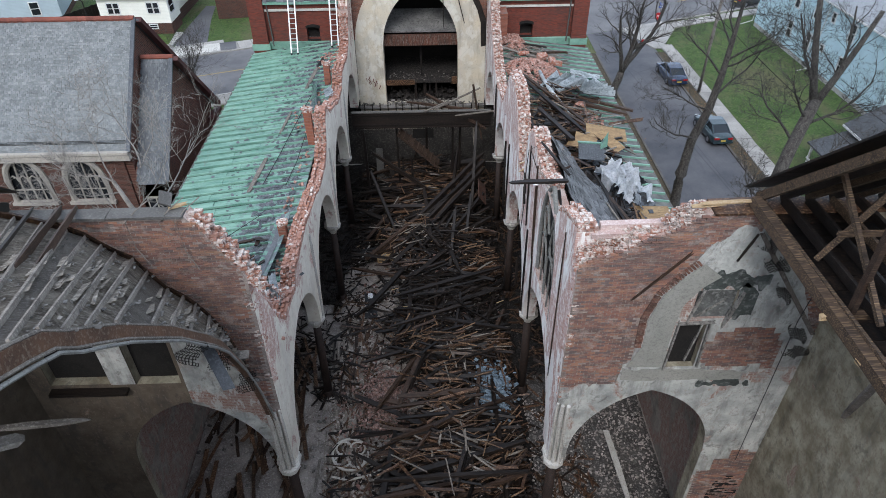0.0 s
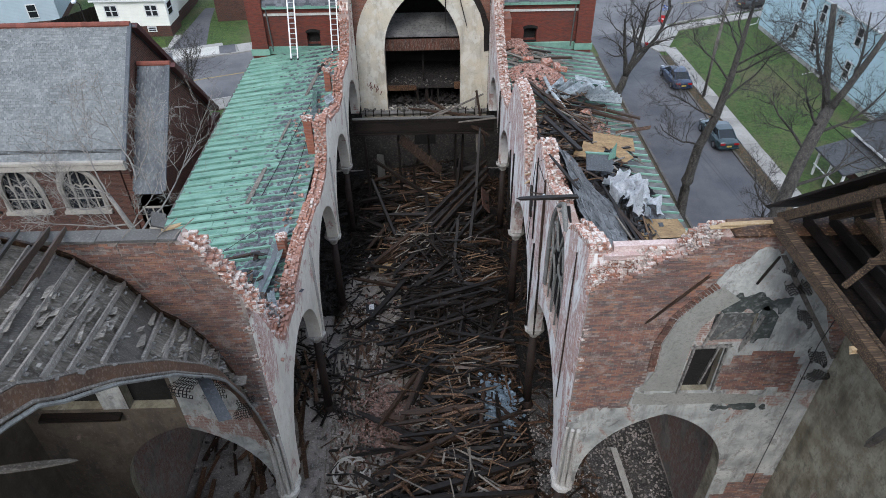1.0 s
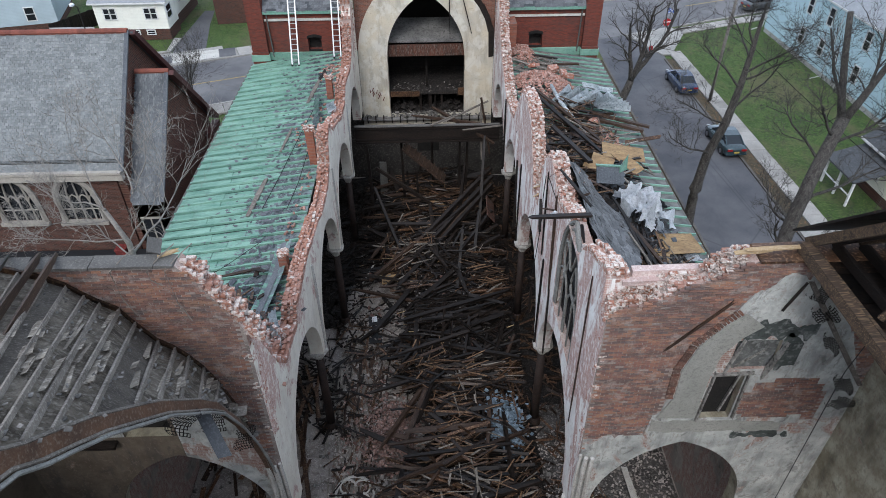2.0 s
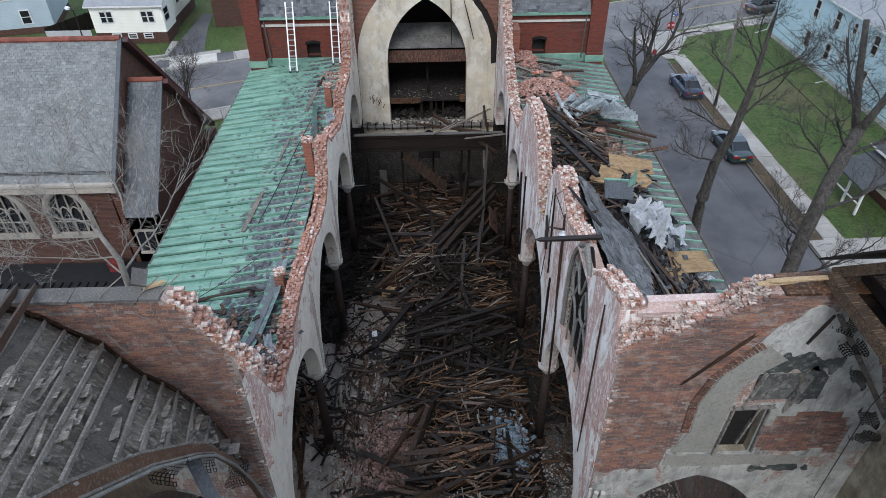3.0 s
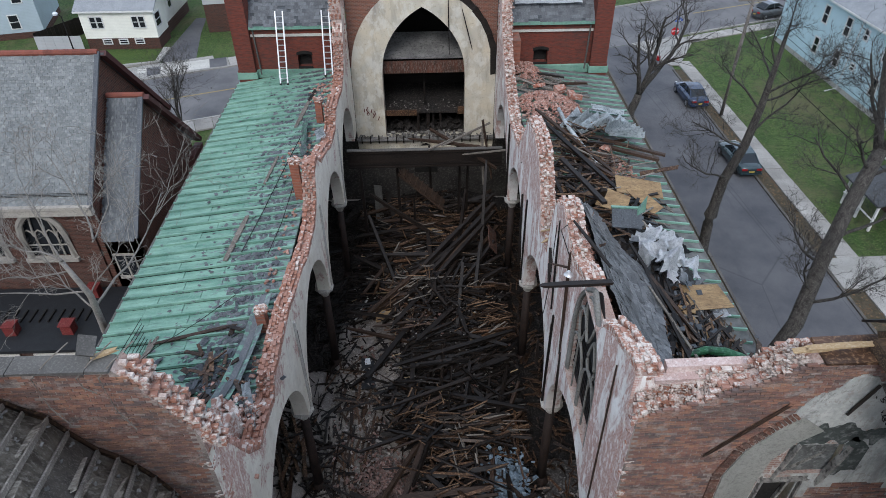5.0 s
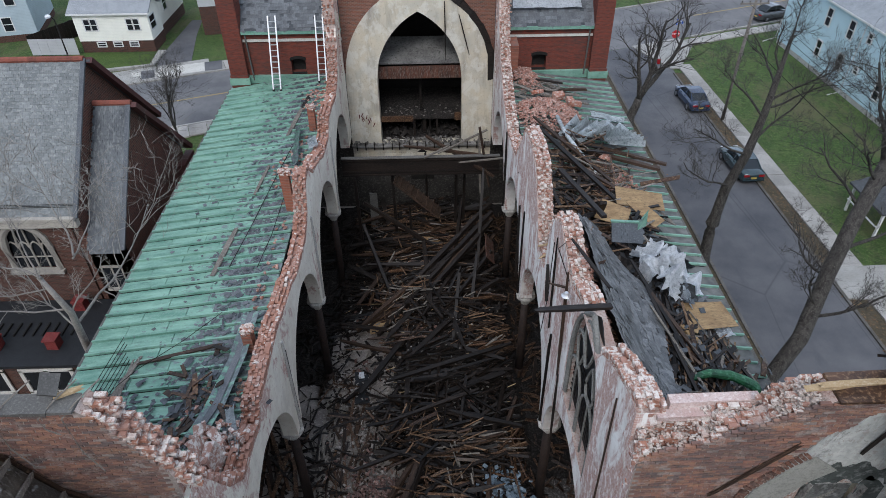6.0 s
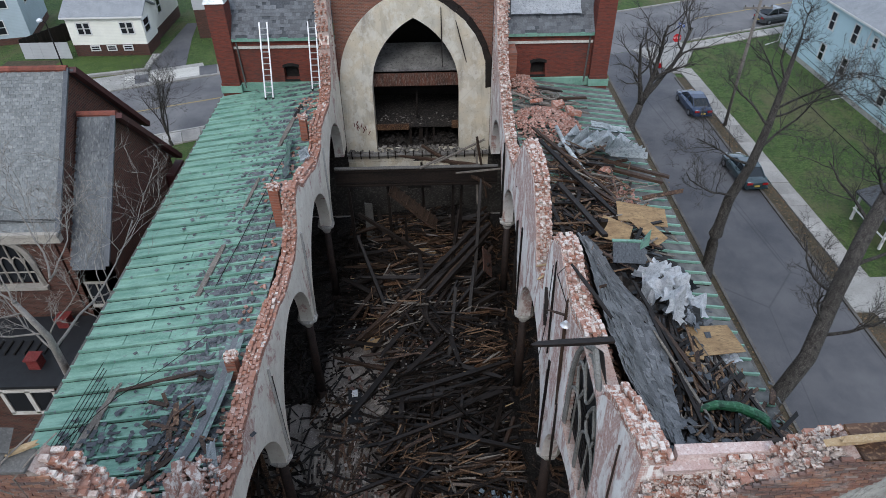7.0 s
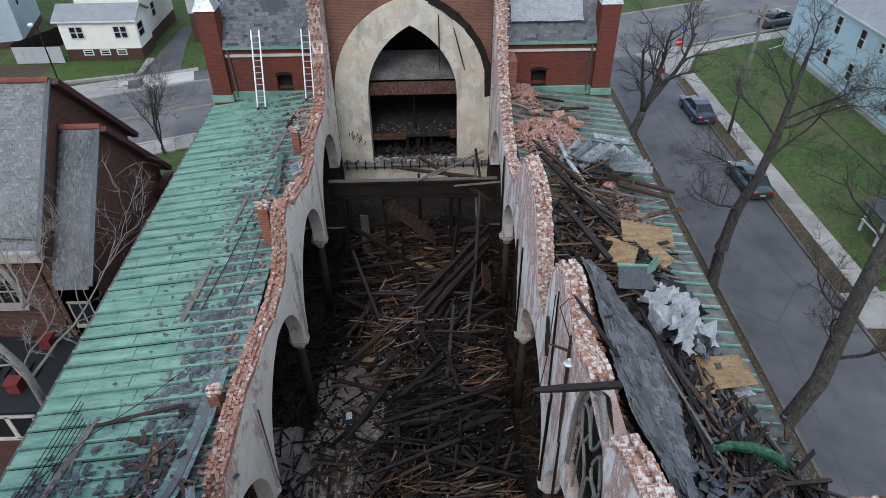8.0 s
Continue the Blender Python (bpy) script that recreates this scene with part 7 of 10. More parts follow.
heap("slate_scraps", [(Matrix.Translation((random.gauss(8.5, 0.5), random.gauss(22.9, 0.9), random.uniform(10.4, 10.75))) @ rand_turn(0.5), random.uniform(0.1, 0.34), random.uniform(0.08, 0.22), 0.01) for _ in range(14)], SLATE_DARK, "dark slate pieces lying on the white membrane", "slates")
heap("slate_scraps", [(Matrix.Translation((random.gauss(8.5, 0.6), random.gauss(21.9, 0.9), random.uniform(9.75, 10.0))) @ rand_turn(0.4), random.uniform(0.1, 0.34), random.uniform(0.08, 0.24), 0.01) for _ in range(110)], SLATE, "pale slates heaped about the plywood", "slates")


def mound(cx, cy, rx, ry, h):
    def z(x, y):
        return h * max(0.0, 1 - ((x - cx) / rx) ** 2 - ((y - cy) / ry) ** 2)
    return z


def brick_mound(n, cx, cy, rx, ry, h, mat, label, size=(0.09, 0.22)):
    f = mound(cx, cy, rx, ry, h)
    out = []
    while len(out) < n:
        x, y = random.uniform(cx - rx, cx + rx), random.uniform(cy - ry, cy + ry)
        if ((x - cx) / rx) ** 2 + ((y - cy) / ry) ** 2 > random.uniform(0.6, 1.0) or x < 5.05:
            continue
        out.append((Matrix.Translation((x, y, roof_z(x) + f(x, y) + random.uniform(-0.02, 0.08))) @ rand_turn(0.7), random.uniform(*size), random.uniform(0.07, 0.11), random.uniform(0.045, 0.075)))
    return heap("brick_rubble", out, mat, label, "brick rubble")


brick_mound(1100, 6.7, 36.4, 1.9, 2.1, 0.75, BRICK_HEAP, "large heap of broken pink bricks on the roof")
brick_mound(420, 5.9, 40.6, 1.1, 1.5, 0.7, BRICK_HEAP, "heap of broken bricks by the tower wall")
brick_mound(420, 8.4, 30.6, 1.5, 2.0, 0.25, BRICK_HEAP, "thin spread of broken bricks between the ribs", (0.05, 0.16))
brick_mound(200, 9.4, 17.6, 1.3, 1.6, 0.15, BRICK_HEAP, "pink plaster and brick crumbs at the near end", (0.05, 0.14))
for x, y in ((6.3, 38.2), (7.4, 37.9), (7.9, 37.2), (8.2, 37.4), (6.1, 40.2), (8.6, 31.9), (6.0, 41.2)):
    bm = bmesh.new()
    box(bm, (-0.3, -0.2, -0.12), (0.3, 0.2, 0.12), None, 0.05)
    o = part("masonry_block", bm, BRICK_PIECE)
    o.matrix_basis = Matrix.Translation((x, y, roof_z(x) + 0.5 + mound(6.7, 36.4, 1.9, 2.1, 0.5)(x, y))) @ rand_turn(0.4)
    tagged(o, "block of bricks still mortared together", "masonry block", "masonry blocks on the rubble")

# plywood, membrane, zinc and other sheets
board_sheet("plywood_sheet", PLYWOOD, [(-0.75, -0.6), (0.8, -0.5), (0.75, 0.62), (-0.7, 0.6)], 0.02, "tan plywood sheet lying on the wreckage", "plywood").matrix_basis = Matrix.Translation((9.55, 21.1, 10.05)) @ Euler((0.05, 0.14, 0.15)).to_matrix().to_4x4()
board_sheet("plywood_sheet", PLYWOOD, [(-0.7, -0.16), (0.7, -0.2), (0.75, 0.2), (-0.7, 0.18)], 0.02, "tan plywood strip lying on the wreckage", "plywood").matrix_basis = Matrix.Translation((8.95, 20.9, 10.09)) @ Euler((0.05, 0.14, 1.2)).to_matrix().to_4x4()
board_sheet("plywood_sheet", PLYWOOD, [(-0.9, -0.65), (1.0, -0.55), (0.95, 0.6), (-0.95, 0.6)], 0.02, "tan plywood sheet lying flat on the roof", "plywood").matrix_basis = Matrix.Translation((8.9, 27.6, 10.3)) @ Euler((0.04, 0.1, -0.2)).to_matrix().to_4x4()
board_sheet("plywood_sheet", PLYWOOD, [(-0.6, -0.6), (0.6, -0.55), (0.55, 0.5), (-0.6, 0.6)], 0.02, "torn tan plywood sheet below the timbers", "plywood").matrix_basis = Matrix.Translation((7.45, 26.0, 10.75)) @ Euler((0.1, 0.12, -0.45)).to_matrix().to_4x4()
board_sheet("plywood_sheet", PLYWOOD, [(-0.8, -0.3), (0.8, -0.32), (0.7, 0.3), (-0.8, 0.28)], 0.02, "narrow tan plywood strip on the timbers", "plywood").matrix_basis = Matrix.Translation((8.75, 26.2, 10.62)) @ Euler((0.05, 0.15, -1.05)).to_matrix().to_4x4()
for k, (x, y, z, w, h, turn, tilt, roll, fold) in enumerate(((8.75, 23.45, 10.35, 1.15, 1.9, 0.35, 0.3, 0.35, 0.9), (8.2, 22.9, 10.4, 1.2, 1.1, 1.2, -0.2, -0.3, 1.1), (8.35, 22.1, 10.35, 0.9, 1.2, -0.2, 0.15, 0.25, 1.2), (9.2, 22.6, 10.1, 0.8, 1.3, 0.5, 0.1, 0.5, 1.0), (7.9, 23.7, 10.4, 0.6, 0.8, 0.9, 0.4, 0.2, 0.9), (8.9, 21.6, 10.05, 0.7, 0.6, 0.2, 0.1, 0.3, 0.8))):
    drape("roofing_membrane", w, h, fold, 1.3 + k * 2.1, MEMBRANE, "crumpled white roofing membrane on the wreckage", "membrane", Matrix.Translation((x, y, z)) @ Euler((tilt, roll, turn)).to_matrix().to_4x4())
crumple("roofing_membrane", 12, 12, 0.8, 0.9, 0.3, 7.7, MEMBRANE, "torn white membrane scrap", "membrane", on_roof(1, 8.9, 22.9, 0.55, 0.9))["label"] = "torn white membrane scrap beside plywood"
crumple("roofing_membrane", 8, 8, 0.5, 0.6, 0.2, 5.7, MEMBRANE, "torn white membrane scrap by the dormer", "membrane", on_roof(1, 7.7, 26.3, 0.9, 0.3))
crumple("roofing_membrane", 10, 6, 1.1, 0.45, 0.2, 3.1, MEMBRANE, "torn white membrane scrap under the plywood", "membrane", on_roof(1, 9.7, 20.6, 0.4, 0.2))
crumple("roofing_felt", 10, 14, 0.5, 1.0, 0.2, 8.4, BLACK_SHEET, "crumpled black roofing felt under the membrane", "felt", on_roof(1, 9.6, 24.0, 0.45, 0.15))
for k, (x0, y0, x1, y1, w, lift) in enumerate(((7.2, 34.2, 10.5, 35.3, 0.36, 0.6), (8.6, 35.7, 10.7, 36.1, 0.34, 0.4), (8.8, 36.3, 10.7, 36.6, 0.3, 0.35))):
    fm, fl = along((x0, y0, roof_z(x0) + lift + 0.25), (x1, y1, roof_z(x1) + lift * 0.7))
    crumple("zinc_sheet", 16, 5, fl, w, 0.09, 3.0 + k, ZINC, "bent pale zinc sheet on the wreckage", "zinc sheet", fm @ Matrix.Translation((fl / 2, 0, 0)) @ Matrix.Rotation(random.choice((-1, 1)) * random.uniform(0.35, 0.75), 4, "X"), torn=0.03)["group"] = "zinc sheets on the roof"

# pleated lengths of zinc roofing: one fanned out, two still side by side
def pleats(hub, a0, a1, r0, r1, n, z0, z1, lift, label):
    """Narrow folded trays of zinc between two radii about a hub."""
    bm = bmesh.new()
    inner, outer = [], []
    for i in range(n + 1):
        a = a0 + (a1 - a0) * i / n + random.uniform(-0.02, 0.02)
        up = lift * (1 if i % 2 else -0.6) * random.uniform(0.6, 1.2)
        ra = r1 + random.uniform(-0.12, 0.12)
        inner.append(bm.verts.new((hub[0] + r0 * math.cos(a), hub[1] + r0 * math.sin(a), z0 + up * 0.4)))
        outer.append(bm.verts.new((hub[0] + ra * math.cos(a), hub[1] + ra * math.sin(a), z1 + up)))
    for i in range(n):
        bm.faces.new((inner[i], outer[i], outer[i + 1], inner[i + 1]))
    bmesh.ops.solidify(bm, geom=bm.faces[:], thickness=0.012)
    return tagged(part("zinc_fan", bm, ZINC), label, "zinc sheet", "zinc sheets on the roof")


pleats((8.5, 32.3), 0.1, 1.25, 0.3, 2.1, 18, 10.2, 10.0, 0.24, "pleated pale zinc roofing fanned out on the wreckage")
pleats((4.2, 29.6), 0.72, 0.98, 4.4, 6.7, 11, 10.15, 10.05, 0.2, "pale zinc trays lying side by side on the wreckage")
pleats((5.6, 27.6), 0.98, 1.16, 6.6, 8.6, 4, 9.95, 9.7, 0.16, "bent pale zinc tray above the brick heap")

# the torn-off dormer with its green fin
dormer = group_of("fallen_dormer", "torn-off slated dormer piece with a green copper ridge", "dormer", m=on_roof(1, 7.35, 23.9, 1.25, 0.05) @ Matrix.Scale(0.68, 4))
bm = bmesh.new()
m = Euler((0.75, 0, 0)).to_matrix().to_4x4()
box(bm, (-0.9, -0.75, -0.06), (0.75, 0.3, 0.0), m)
part("slate_slope", bm, SLATE_DARK, dormer)
for j in range(6):
    for i in range(8):
        bm = bmesh.new()
        box(bm, (-0.9 + i * 0.205 + 0.1 * (j % 2), -0.75 + j * 0.17, 0.0), (-0.9 + i * 0.205 + 0.195 + 0.1 * (j % 2), -0.75 + j * 0.17 + 0.19, 0.018), m @ Matrix.Translation((0, 0, random.uniform(0.0, 0.012))), 0.006)
        part("slate", bm, SLATE_DARK, dormer)
bm = bmesh.new()
beam(bm, (-0.95, 0.22, 0.24), (0.7, 0.24, 0.26), 0.16, 0.08)
part("ridge_cap", bm, COPPER_RIB, dormer, "green copper ridge cap")
bm = bmesh.new()
for tri in (((0.45, -0.1, 0.0), (0.95, 0.15, 0.1), (0.72, 0.1, 1.15)), ((0.45, 0.3, 0.0), (0.72, 0.1, 1.15), (0.95, 0.15, 0.1)), ((0.45, -0.1, 0.0), (0.72, 0.1, 1.15), (0.45, 0.3, 0.0)), ((0.45, -0.1, 0.0), (0.45, 0.3, 0.0), (0.95, 0.15, 0.1))):
    bm.faces.new([bm.verts.new(v) for v in tri])
part("copper_fin", bm, COPPER_RIB, dormer, "green copper fin")

# bricks and boards caught between the nave wall and the fallen slates
def caught(n, size, mat, label, category, name):
    out = []
    for _ in range(n):
        u = random.uniform(0.15, 0.95)
        p = slope_pt(u, 0.0)
        x = random.uniform(4.95, p.x - 0.02)
        out.append((Matrix.Translation((x, p.y, p.z - 0.45 + random.uniform(-0.15, 0.2))) @ rand_turn(0.5), *size()))
    return heap(name, out, mat, label, category)


caught(420, lambda: (random.uniform(0.08, 0.22), random.uniform(0.07, 0.11), random.uniform(0.05, 0.07)), BRICK_HEAP, "broken bricks caught behind the nave wall", "brick rubble", "brick_rubble")
caught(120, lambda: (random.uniform(0.3, 1.1), random.uniform(0.04, 0.1), 0.03), BROWN_FLAT, "brown boards caught behind the nave wall", "timber wreckage", "timber_wreckage")

# single timbers that stand out
def wreck_timbers(rows):
    for x0, y0, x1, y1, w, lift, end, mat, lab in rows:
        roof_plank(1, x0, y0, x1, y1, w, w * 0.55, mat, lab + " beside the nave wall" if len(lab.split()) < 5 else lab, lift, end, "roof_timber", "timber", "timbers on the wrecked roof")


wreck_timbers((
        (6.3, 33.2, 11.4, 31.7, 0.2, 0.7, -0.1, BROWN, "long brown rafter across the roof"), (7.0, 32.6, 11.0, 31.3, 0.24, 0.55, 0.0, BROWN, "long brown rafter across the roof"),
        (5.6, 34.6, 8.2, 29.2, 0.16, 0.9, 0.0, BROWN, "long charred rafter sliding off the wall"), (5.7, 33.0, 7.8, 27.2, 0.18, 1.1, 0.0, CHAR, "long charred rafter sliding off the wall"),
        (6.2, 30.8, 9.3, 27.4, 0.16, 1.1, -0.3, BROWN, "charred rafter over the plywood"), (7.9, 28.5, 10.3, 26.8, 0.1, 0.8, -0.2, GREYWOOD, "grey batten over the plywood"),
        (5.8, 28.6, 6.6, 24.4, 0.2, 1.6, -0.2, CHAR, "charred rafter beside the slates"), (6.9, 26.6, 6.8, 25.4, 0.3, 0.4, 1.2, CHAR, "charred stump leaning up from the wreckage")))
wreck_timbers((
        (6.4, 31.6, 10.2, 30.9, 0.1, 0.6, 0.0, GREYWOOD, "grey batten across the bricks"), (7.6, 21.4, 8.6, 18.4, 0.12, 0.5, -0.2, BROWN, "brown board sliding to the near end"),
        (7.3, 23.0, 8.1, 18.9, 0.12, 0.6, -0.3, CHAR, "charred rafter below the slates"), (8.3, 20.2, 9.1, 18.8, 0.2, 0.3, -0.05, PLYWOOD, "tan board among the slates"),
        (7.3, 20.6, 8.5, 16.4, 0.08, 0.7, -0.5, GREYWOOD, "grey rafter over the hole"), (7.4, 21.5, 7.9, 16.8, 0.1, 0.7, -0.4, CHAR, "charred rafter over the hole"),
        (7.3, 16.9, 11.4, 18.0, 0.12, 0.35, 0.1, BROWN, "brown pole behind the green gutter"), (9.4, 18.0, 11.7, 17.6, 0.1, 0.25, 0.0, BROWN, "brown pole over the eave"),
        (9.2, 21.4, 10.9, 17.0, 0.1, 0.3, 0.0, CHAR, "charred rafter along the eave"), (10.0, 21.0, 11.0, 16.6, 0.08, 0.2, 0.0, GREYWOOD, "grey batten along the eave"),
        (6.0, 40.2, 8.0, 40.0, 0.14, 0.5, 0.0, CHAR, "charred beam by the tower"), (6.2, 38.5, 9.2, 39.4, 0.18, 0.55, 0.0, BROWN, "brown beam over the frames"), (6.0, 38.2, 9.0, 37.6, 0.16, 0.6, -0.1, GREYWOOD, "grey beam below the frames")))
bm = bmesh.new()
tube(bm, [(6.75, 34.7, roof_z(6.7) + 1.0), (6.95, 33.2, roof_z(7) + 0.85), (7.4, 31.6, roof_z(7.4) + 0.7), (7.9, 30.0, roof_z(7.9) + 0.5)], [0.09, 0.1, 0.1, 0.09], 9)
tagged(part("rain_pipe", bm, ZINC, smooth=True), "bent pale zinc rain pipe lying on the rafters", "pipe")
# window frames torn out, with curved heads
for k, (x, y, r) in enumerate(((7.4, 39.3, 0.7), (7.9, 38.8, 0.6), (7.1, 38.9, 0.5))):
    bm = bmesh.new()
    ring(bm, 0, 0, r, 0.045, 0.2, 2.9, 0, 14)
    tube(bm, [(r * math.cos(0.2), r * math.sin(0.2), 0), (r * 1.0, -0.6, 0.02)], [0.045] * 2, 5)
    o = part("window_frame", bm, GREYWOOD)
    o.matrix_basis = on_roof(1, x, y, 0.5 + 0.1 * k, 1.9 + k, 0.1, 0.1)
    tagged(o, "torn-out grey curved window frame", "window frame", "torn-out window frames")
# the green gutter piece
bm = bmesh.new()
gp = [Vector((7.85, 18.1, 10.55)), Vector((8.4, 18.2, 10.62)), Vector((9.0, 18.15, 10.55)), Vector((9.45, 18.0, 10.42)), Vector((9.75, 17.85, 10.28))]
rings = []
for i, p in enumerate(gp):
    w = 0.1 + 0.035 * i
    arc = [(math.cos(a) * w, math.sin(a) * w * 0.8) for a in span(-0.5, math.pi + 0.3, 0.5)]
    arc += [(c * 0.9, s * 0.9 - 0.006) for c, s in arc[::-1]]
    rings.append([bm.verts.new(p + Vector((0, a, b))) for a, b in arc])
nn = len(rings[0])
for r, s in zip(rings, rings[1:]):
    for k in range(nn):
        bm.faces.new((r[k], r[(k + 1) % nn], s[(k + 1) % nn], s[k]))
tagged(part("green_gutter", recalc(bm), GUTTER_GREEN), "bent bright green gutter length on the wreckage", "gutter")

# ---- right wall: tracery window and what hangs on it ----
win = tagged(new("window_1"), "pointed window with broken grey stone tracery", "window", kind="structure")
WY, WH = (WINDOW[0] + WINDOW[1]) / 2, (WINDOW[1] - WINDOW[0]) / 2


def yz(pts):
    return [(4.42, WY + a, b) for a, b in pts]


bm = bmesh.new()
edge = [(-WH + 0.06, WINDOW[2] + 0.05)] + [(u, arch(u, WH - 0.04, WINDOW[3], WINDOW[4] - 0.04)) for u in span(-WH + 0.06, WH - 0.06, 0.2)] + [(WH - 0.06, WINDOW[2] + 0.05)]
tube(bm, yz(edge), [0.075] * len(edge), 6)
part("window_frame", bm, TRACERY, win)
# plain dark pane behind the tracery
bm = bmesh.new()
slab(bm, span(-WH + 0.1, WH - 0.1, 0.12), flat(WINDOW[2] + 0.06), lambda u: arch(u, WH - 0.1, WINDOW[3], WINDOW[4] - 0.1), 4.6, 4.615)
for v in bm.verts:
    v.co.y += WY
part("sooty_glazing", recalc(bm), BLACK_SHEET, win, "dark leaded glazing")
for u in (-0.7, 0.7):
    bm = bmesh.new()
    tube(bm, yz([(u, WINDOW[2] + 0.05), (u, 10.8), (u, 11.7)]), [0.03] * 3, 6)
    part("mullion", bm, TRACERY, win)
for cu, cz, ru, rz in ((0.0, 13.0, 0.4, 0.72), (-0.62, 12.25, 0.3, 0.6), (0.62, 12.25, 0.3, 0.6)):
    bm = bmesh.new()
    around = span(0, math.tau, 0.3)
    tube(bm, yz([(cu + ru * math.cos(a) + 0.1 * math.sin(2 * a) * (1 if cu >= 0 else -1), cz + rz * math.sin(a)) for a in around]), [0.042] * len(around), 6)
    part("tracery_loop", bm, TRACERY, win)
for cu in (-0.7, 0.7):
    bm = bmesh.new()
    head = [(cu + u, arch(u, 0.66, 10.9, 11.75)) for u in span(-0.64, 0.64, 0.12)]
    tube(bm, yz([(cu - 0.66, WINDOW[2] + 0.05)] + head + [(cu + 0.66, WINDOW[2] + 0.05)]), [0.042] * (len(head) + 2), 6)
    part("tracery_lancet", bm, TRACERY, win)
for i in range(9):
    z = WINDOW[2] + 0.2 + 0.22 * i
    bm = bmesh.new()
    beam(bm, (4.57, WY - WH + 0.1, z), (4.57, WY + WH - 0.1, z + random.uniform(-0.03, 0.03)), 0.02, 0.03)
    part("glazing_bar", bm, CHAR, win)
for p0, p1, w, mat, lab in (
        ((3.03, 17.17, 14.25), (4.85, 17.3, 14.2), 0.16, CHAR, "charred beam jutting out over the nave"), ((4.3, 21.3, 13.2), (4.3, 21.0, 9.8), 0.07, CHAR, "charred strip hanging on the wall"),
        ((4.28, 19.5, 13.4), (4.3, 19.2, 9.6), 0.09, BROWN, "split brown batten hanging on the wall"), ((4.3, 19.1, 9.7), (4.3, 18.9, 6.6), 0.08, CHAR, "charred strip along the plaster"),
        ((3.9, 20.0, 12.6), (4.6, 19.3, 12.9), 0.07, BROWN, "brown peg sticking out of the wall"), ((4.26, 22.0, 11.6), (4.26, 21.6, 10.9), 0.1, CHAR, "short charred stub on the plaster"),
        ((4.26, 21.9, 11.0), (4.26, 21.6, 10.4), 0.1, CHAR, "short charred stub on the plaster"), ((4.5, 20.3, 13.9), (5.2, 18.6, 13.6), 0.1, CHAR, "charred lath on the wall's top"),
        ((4.28, 22.3, 6.9), (4.28, 22.2, 5.6), 0.12, CHAR, "charred strip above the capital"), ((4.28, 28.6, 9.4), (4.28, 28.3, 5.7), 0.1, CHAR, "charred strip above the capital"),
        ((4.3, 14.5, 14.2), (4.3, 14.4, 8.4), 0.045, BROWN, "charred pipe at the wall's end"), ((4.29, 34.2, 9.9), (4.29, 34.0, 5.8), 0.1, CHAR, "charred strip above the capital")):
    long_timber(p0, p1, w, w * 0.5, mat, lab, "timber", "wall_timber", group="timbers on the nave wall")
for p0, p1 in (((4.2, 23.1, 11.0), (5.0, 23.5, 11.2)), ((4.3, 23.9, 10.9), (5.2, 23.2, 11.7)), ((4.4, 23.3, 10.6), (5.1, 24.2, 10.7))):
    long_timber(p0, p1, 0.1, 0.05, PALEWOOD, "pale lath across the gap in the wall", "lath", "lath")
for pts in ([(4.25, 21.4, 13.0), (4.1, 20.8, 12.6), (4.2, 21.2, 11.0), (4.2, 21.6, 9.2), (4.25, 22.3, 7.6)], [(4.4, 20.6, 13.6), (4.1, 20.2, 13.7), (4.3, 19.4, 13.2)]):
    bm = bmesh.new()
    tube(bm, pts, [0.014] * len(pts), 4)
    tagged(part("wire", bm, BLACK), "thin black wire hanging on the wall", "wire", "wires on the wall")
bm = bmesh.new()
lathe(bm, [(0.05, 0.12), (0.09, 0.05), (0.14, 0.0)], 10, (4.15, 18.9, 13.1))
tagged(part("lamp_bell", bm, ALUMINIUM), "small bell-shaped metal lamp hanging from the batten", "lamp")

# ---- the chapel beside the church ----
DARK_GLASS = Mat("dark window glass", 0.08).base((0.015, 0.017, 0.02)).m
FRAME_STONE = mottled("pale window stone", (0.42, 0.39, 0.33), (0.34, 0.31, 0.27), (0.24, 0.22, 0.19), 2, 20, 0.9)
MAROON = mottled("maroon painted bargeboard", (0.075, 0.026, 0.024), (0.055, 0.02, 0.02), (0.1, 0.04, 0.035), 2, 20, 0.6)
SLATE_PIECE = mottled("chapel slate", (0.215, 0.225, 0.22), (0.15, 0.16, 0.16), (0.29, 0.295, 0.275), 0.8, 9, 0.6, per="ob", spread=0.3, bump=0.25)
SLATE_FAR = mottled("chapel slate, joined", (0.215, 0.225, 0.22), (0.15, 0.16, 0.16), (0.29, 0.295, 0.275), 0.8, 9, 0.6, spread=0.3, bump=0.25)
GX, RY, RZ, EY, EZ = -14.6, 34.05, 13.95, 29.0, 9.0
AX_SIDE = -13.02
chapel = group_of("chapel", "brown brick chapel with a grey slate roof", "chapel")


def gable_wall(x0, x1, ry, rz, ey, ez, fy, fz, foot):
    """The end wall between two slopes, as slices along y."""
    bm = bmesh.new()
    slab(bm, span(ey + 0.25, fy - 0.1, 0.2), flat(foot), lambda y: (ez + (rz - ez) * (y - ey) / (ry - ey) if y < ry else rz + (fz - rz) * (y - ry) / (fy - ry)) - 0.12, x0, x1)
    return recalc(bm)


part("gable_wall", gable_wall(GX - 0.5, GX - 0.12, RY, RZ, EY, EZ, 39.0, 9.0, GZ - 0.2), BRICK_CHAPEL_SIDE, chapel)
# side wall with two traceried windows
WINS = [(-20.35, 1.0, 6.1, 7.4, 8.75), (-17.35, 1.0, 6.1, 7.4, 8.65), (-23.6, 1.0, 6.1, 7.4, 8.75)]
bm = bmesh.new()
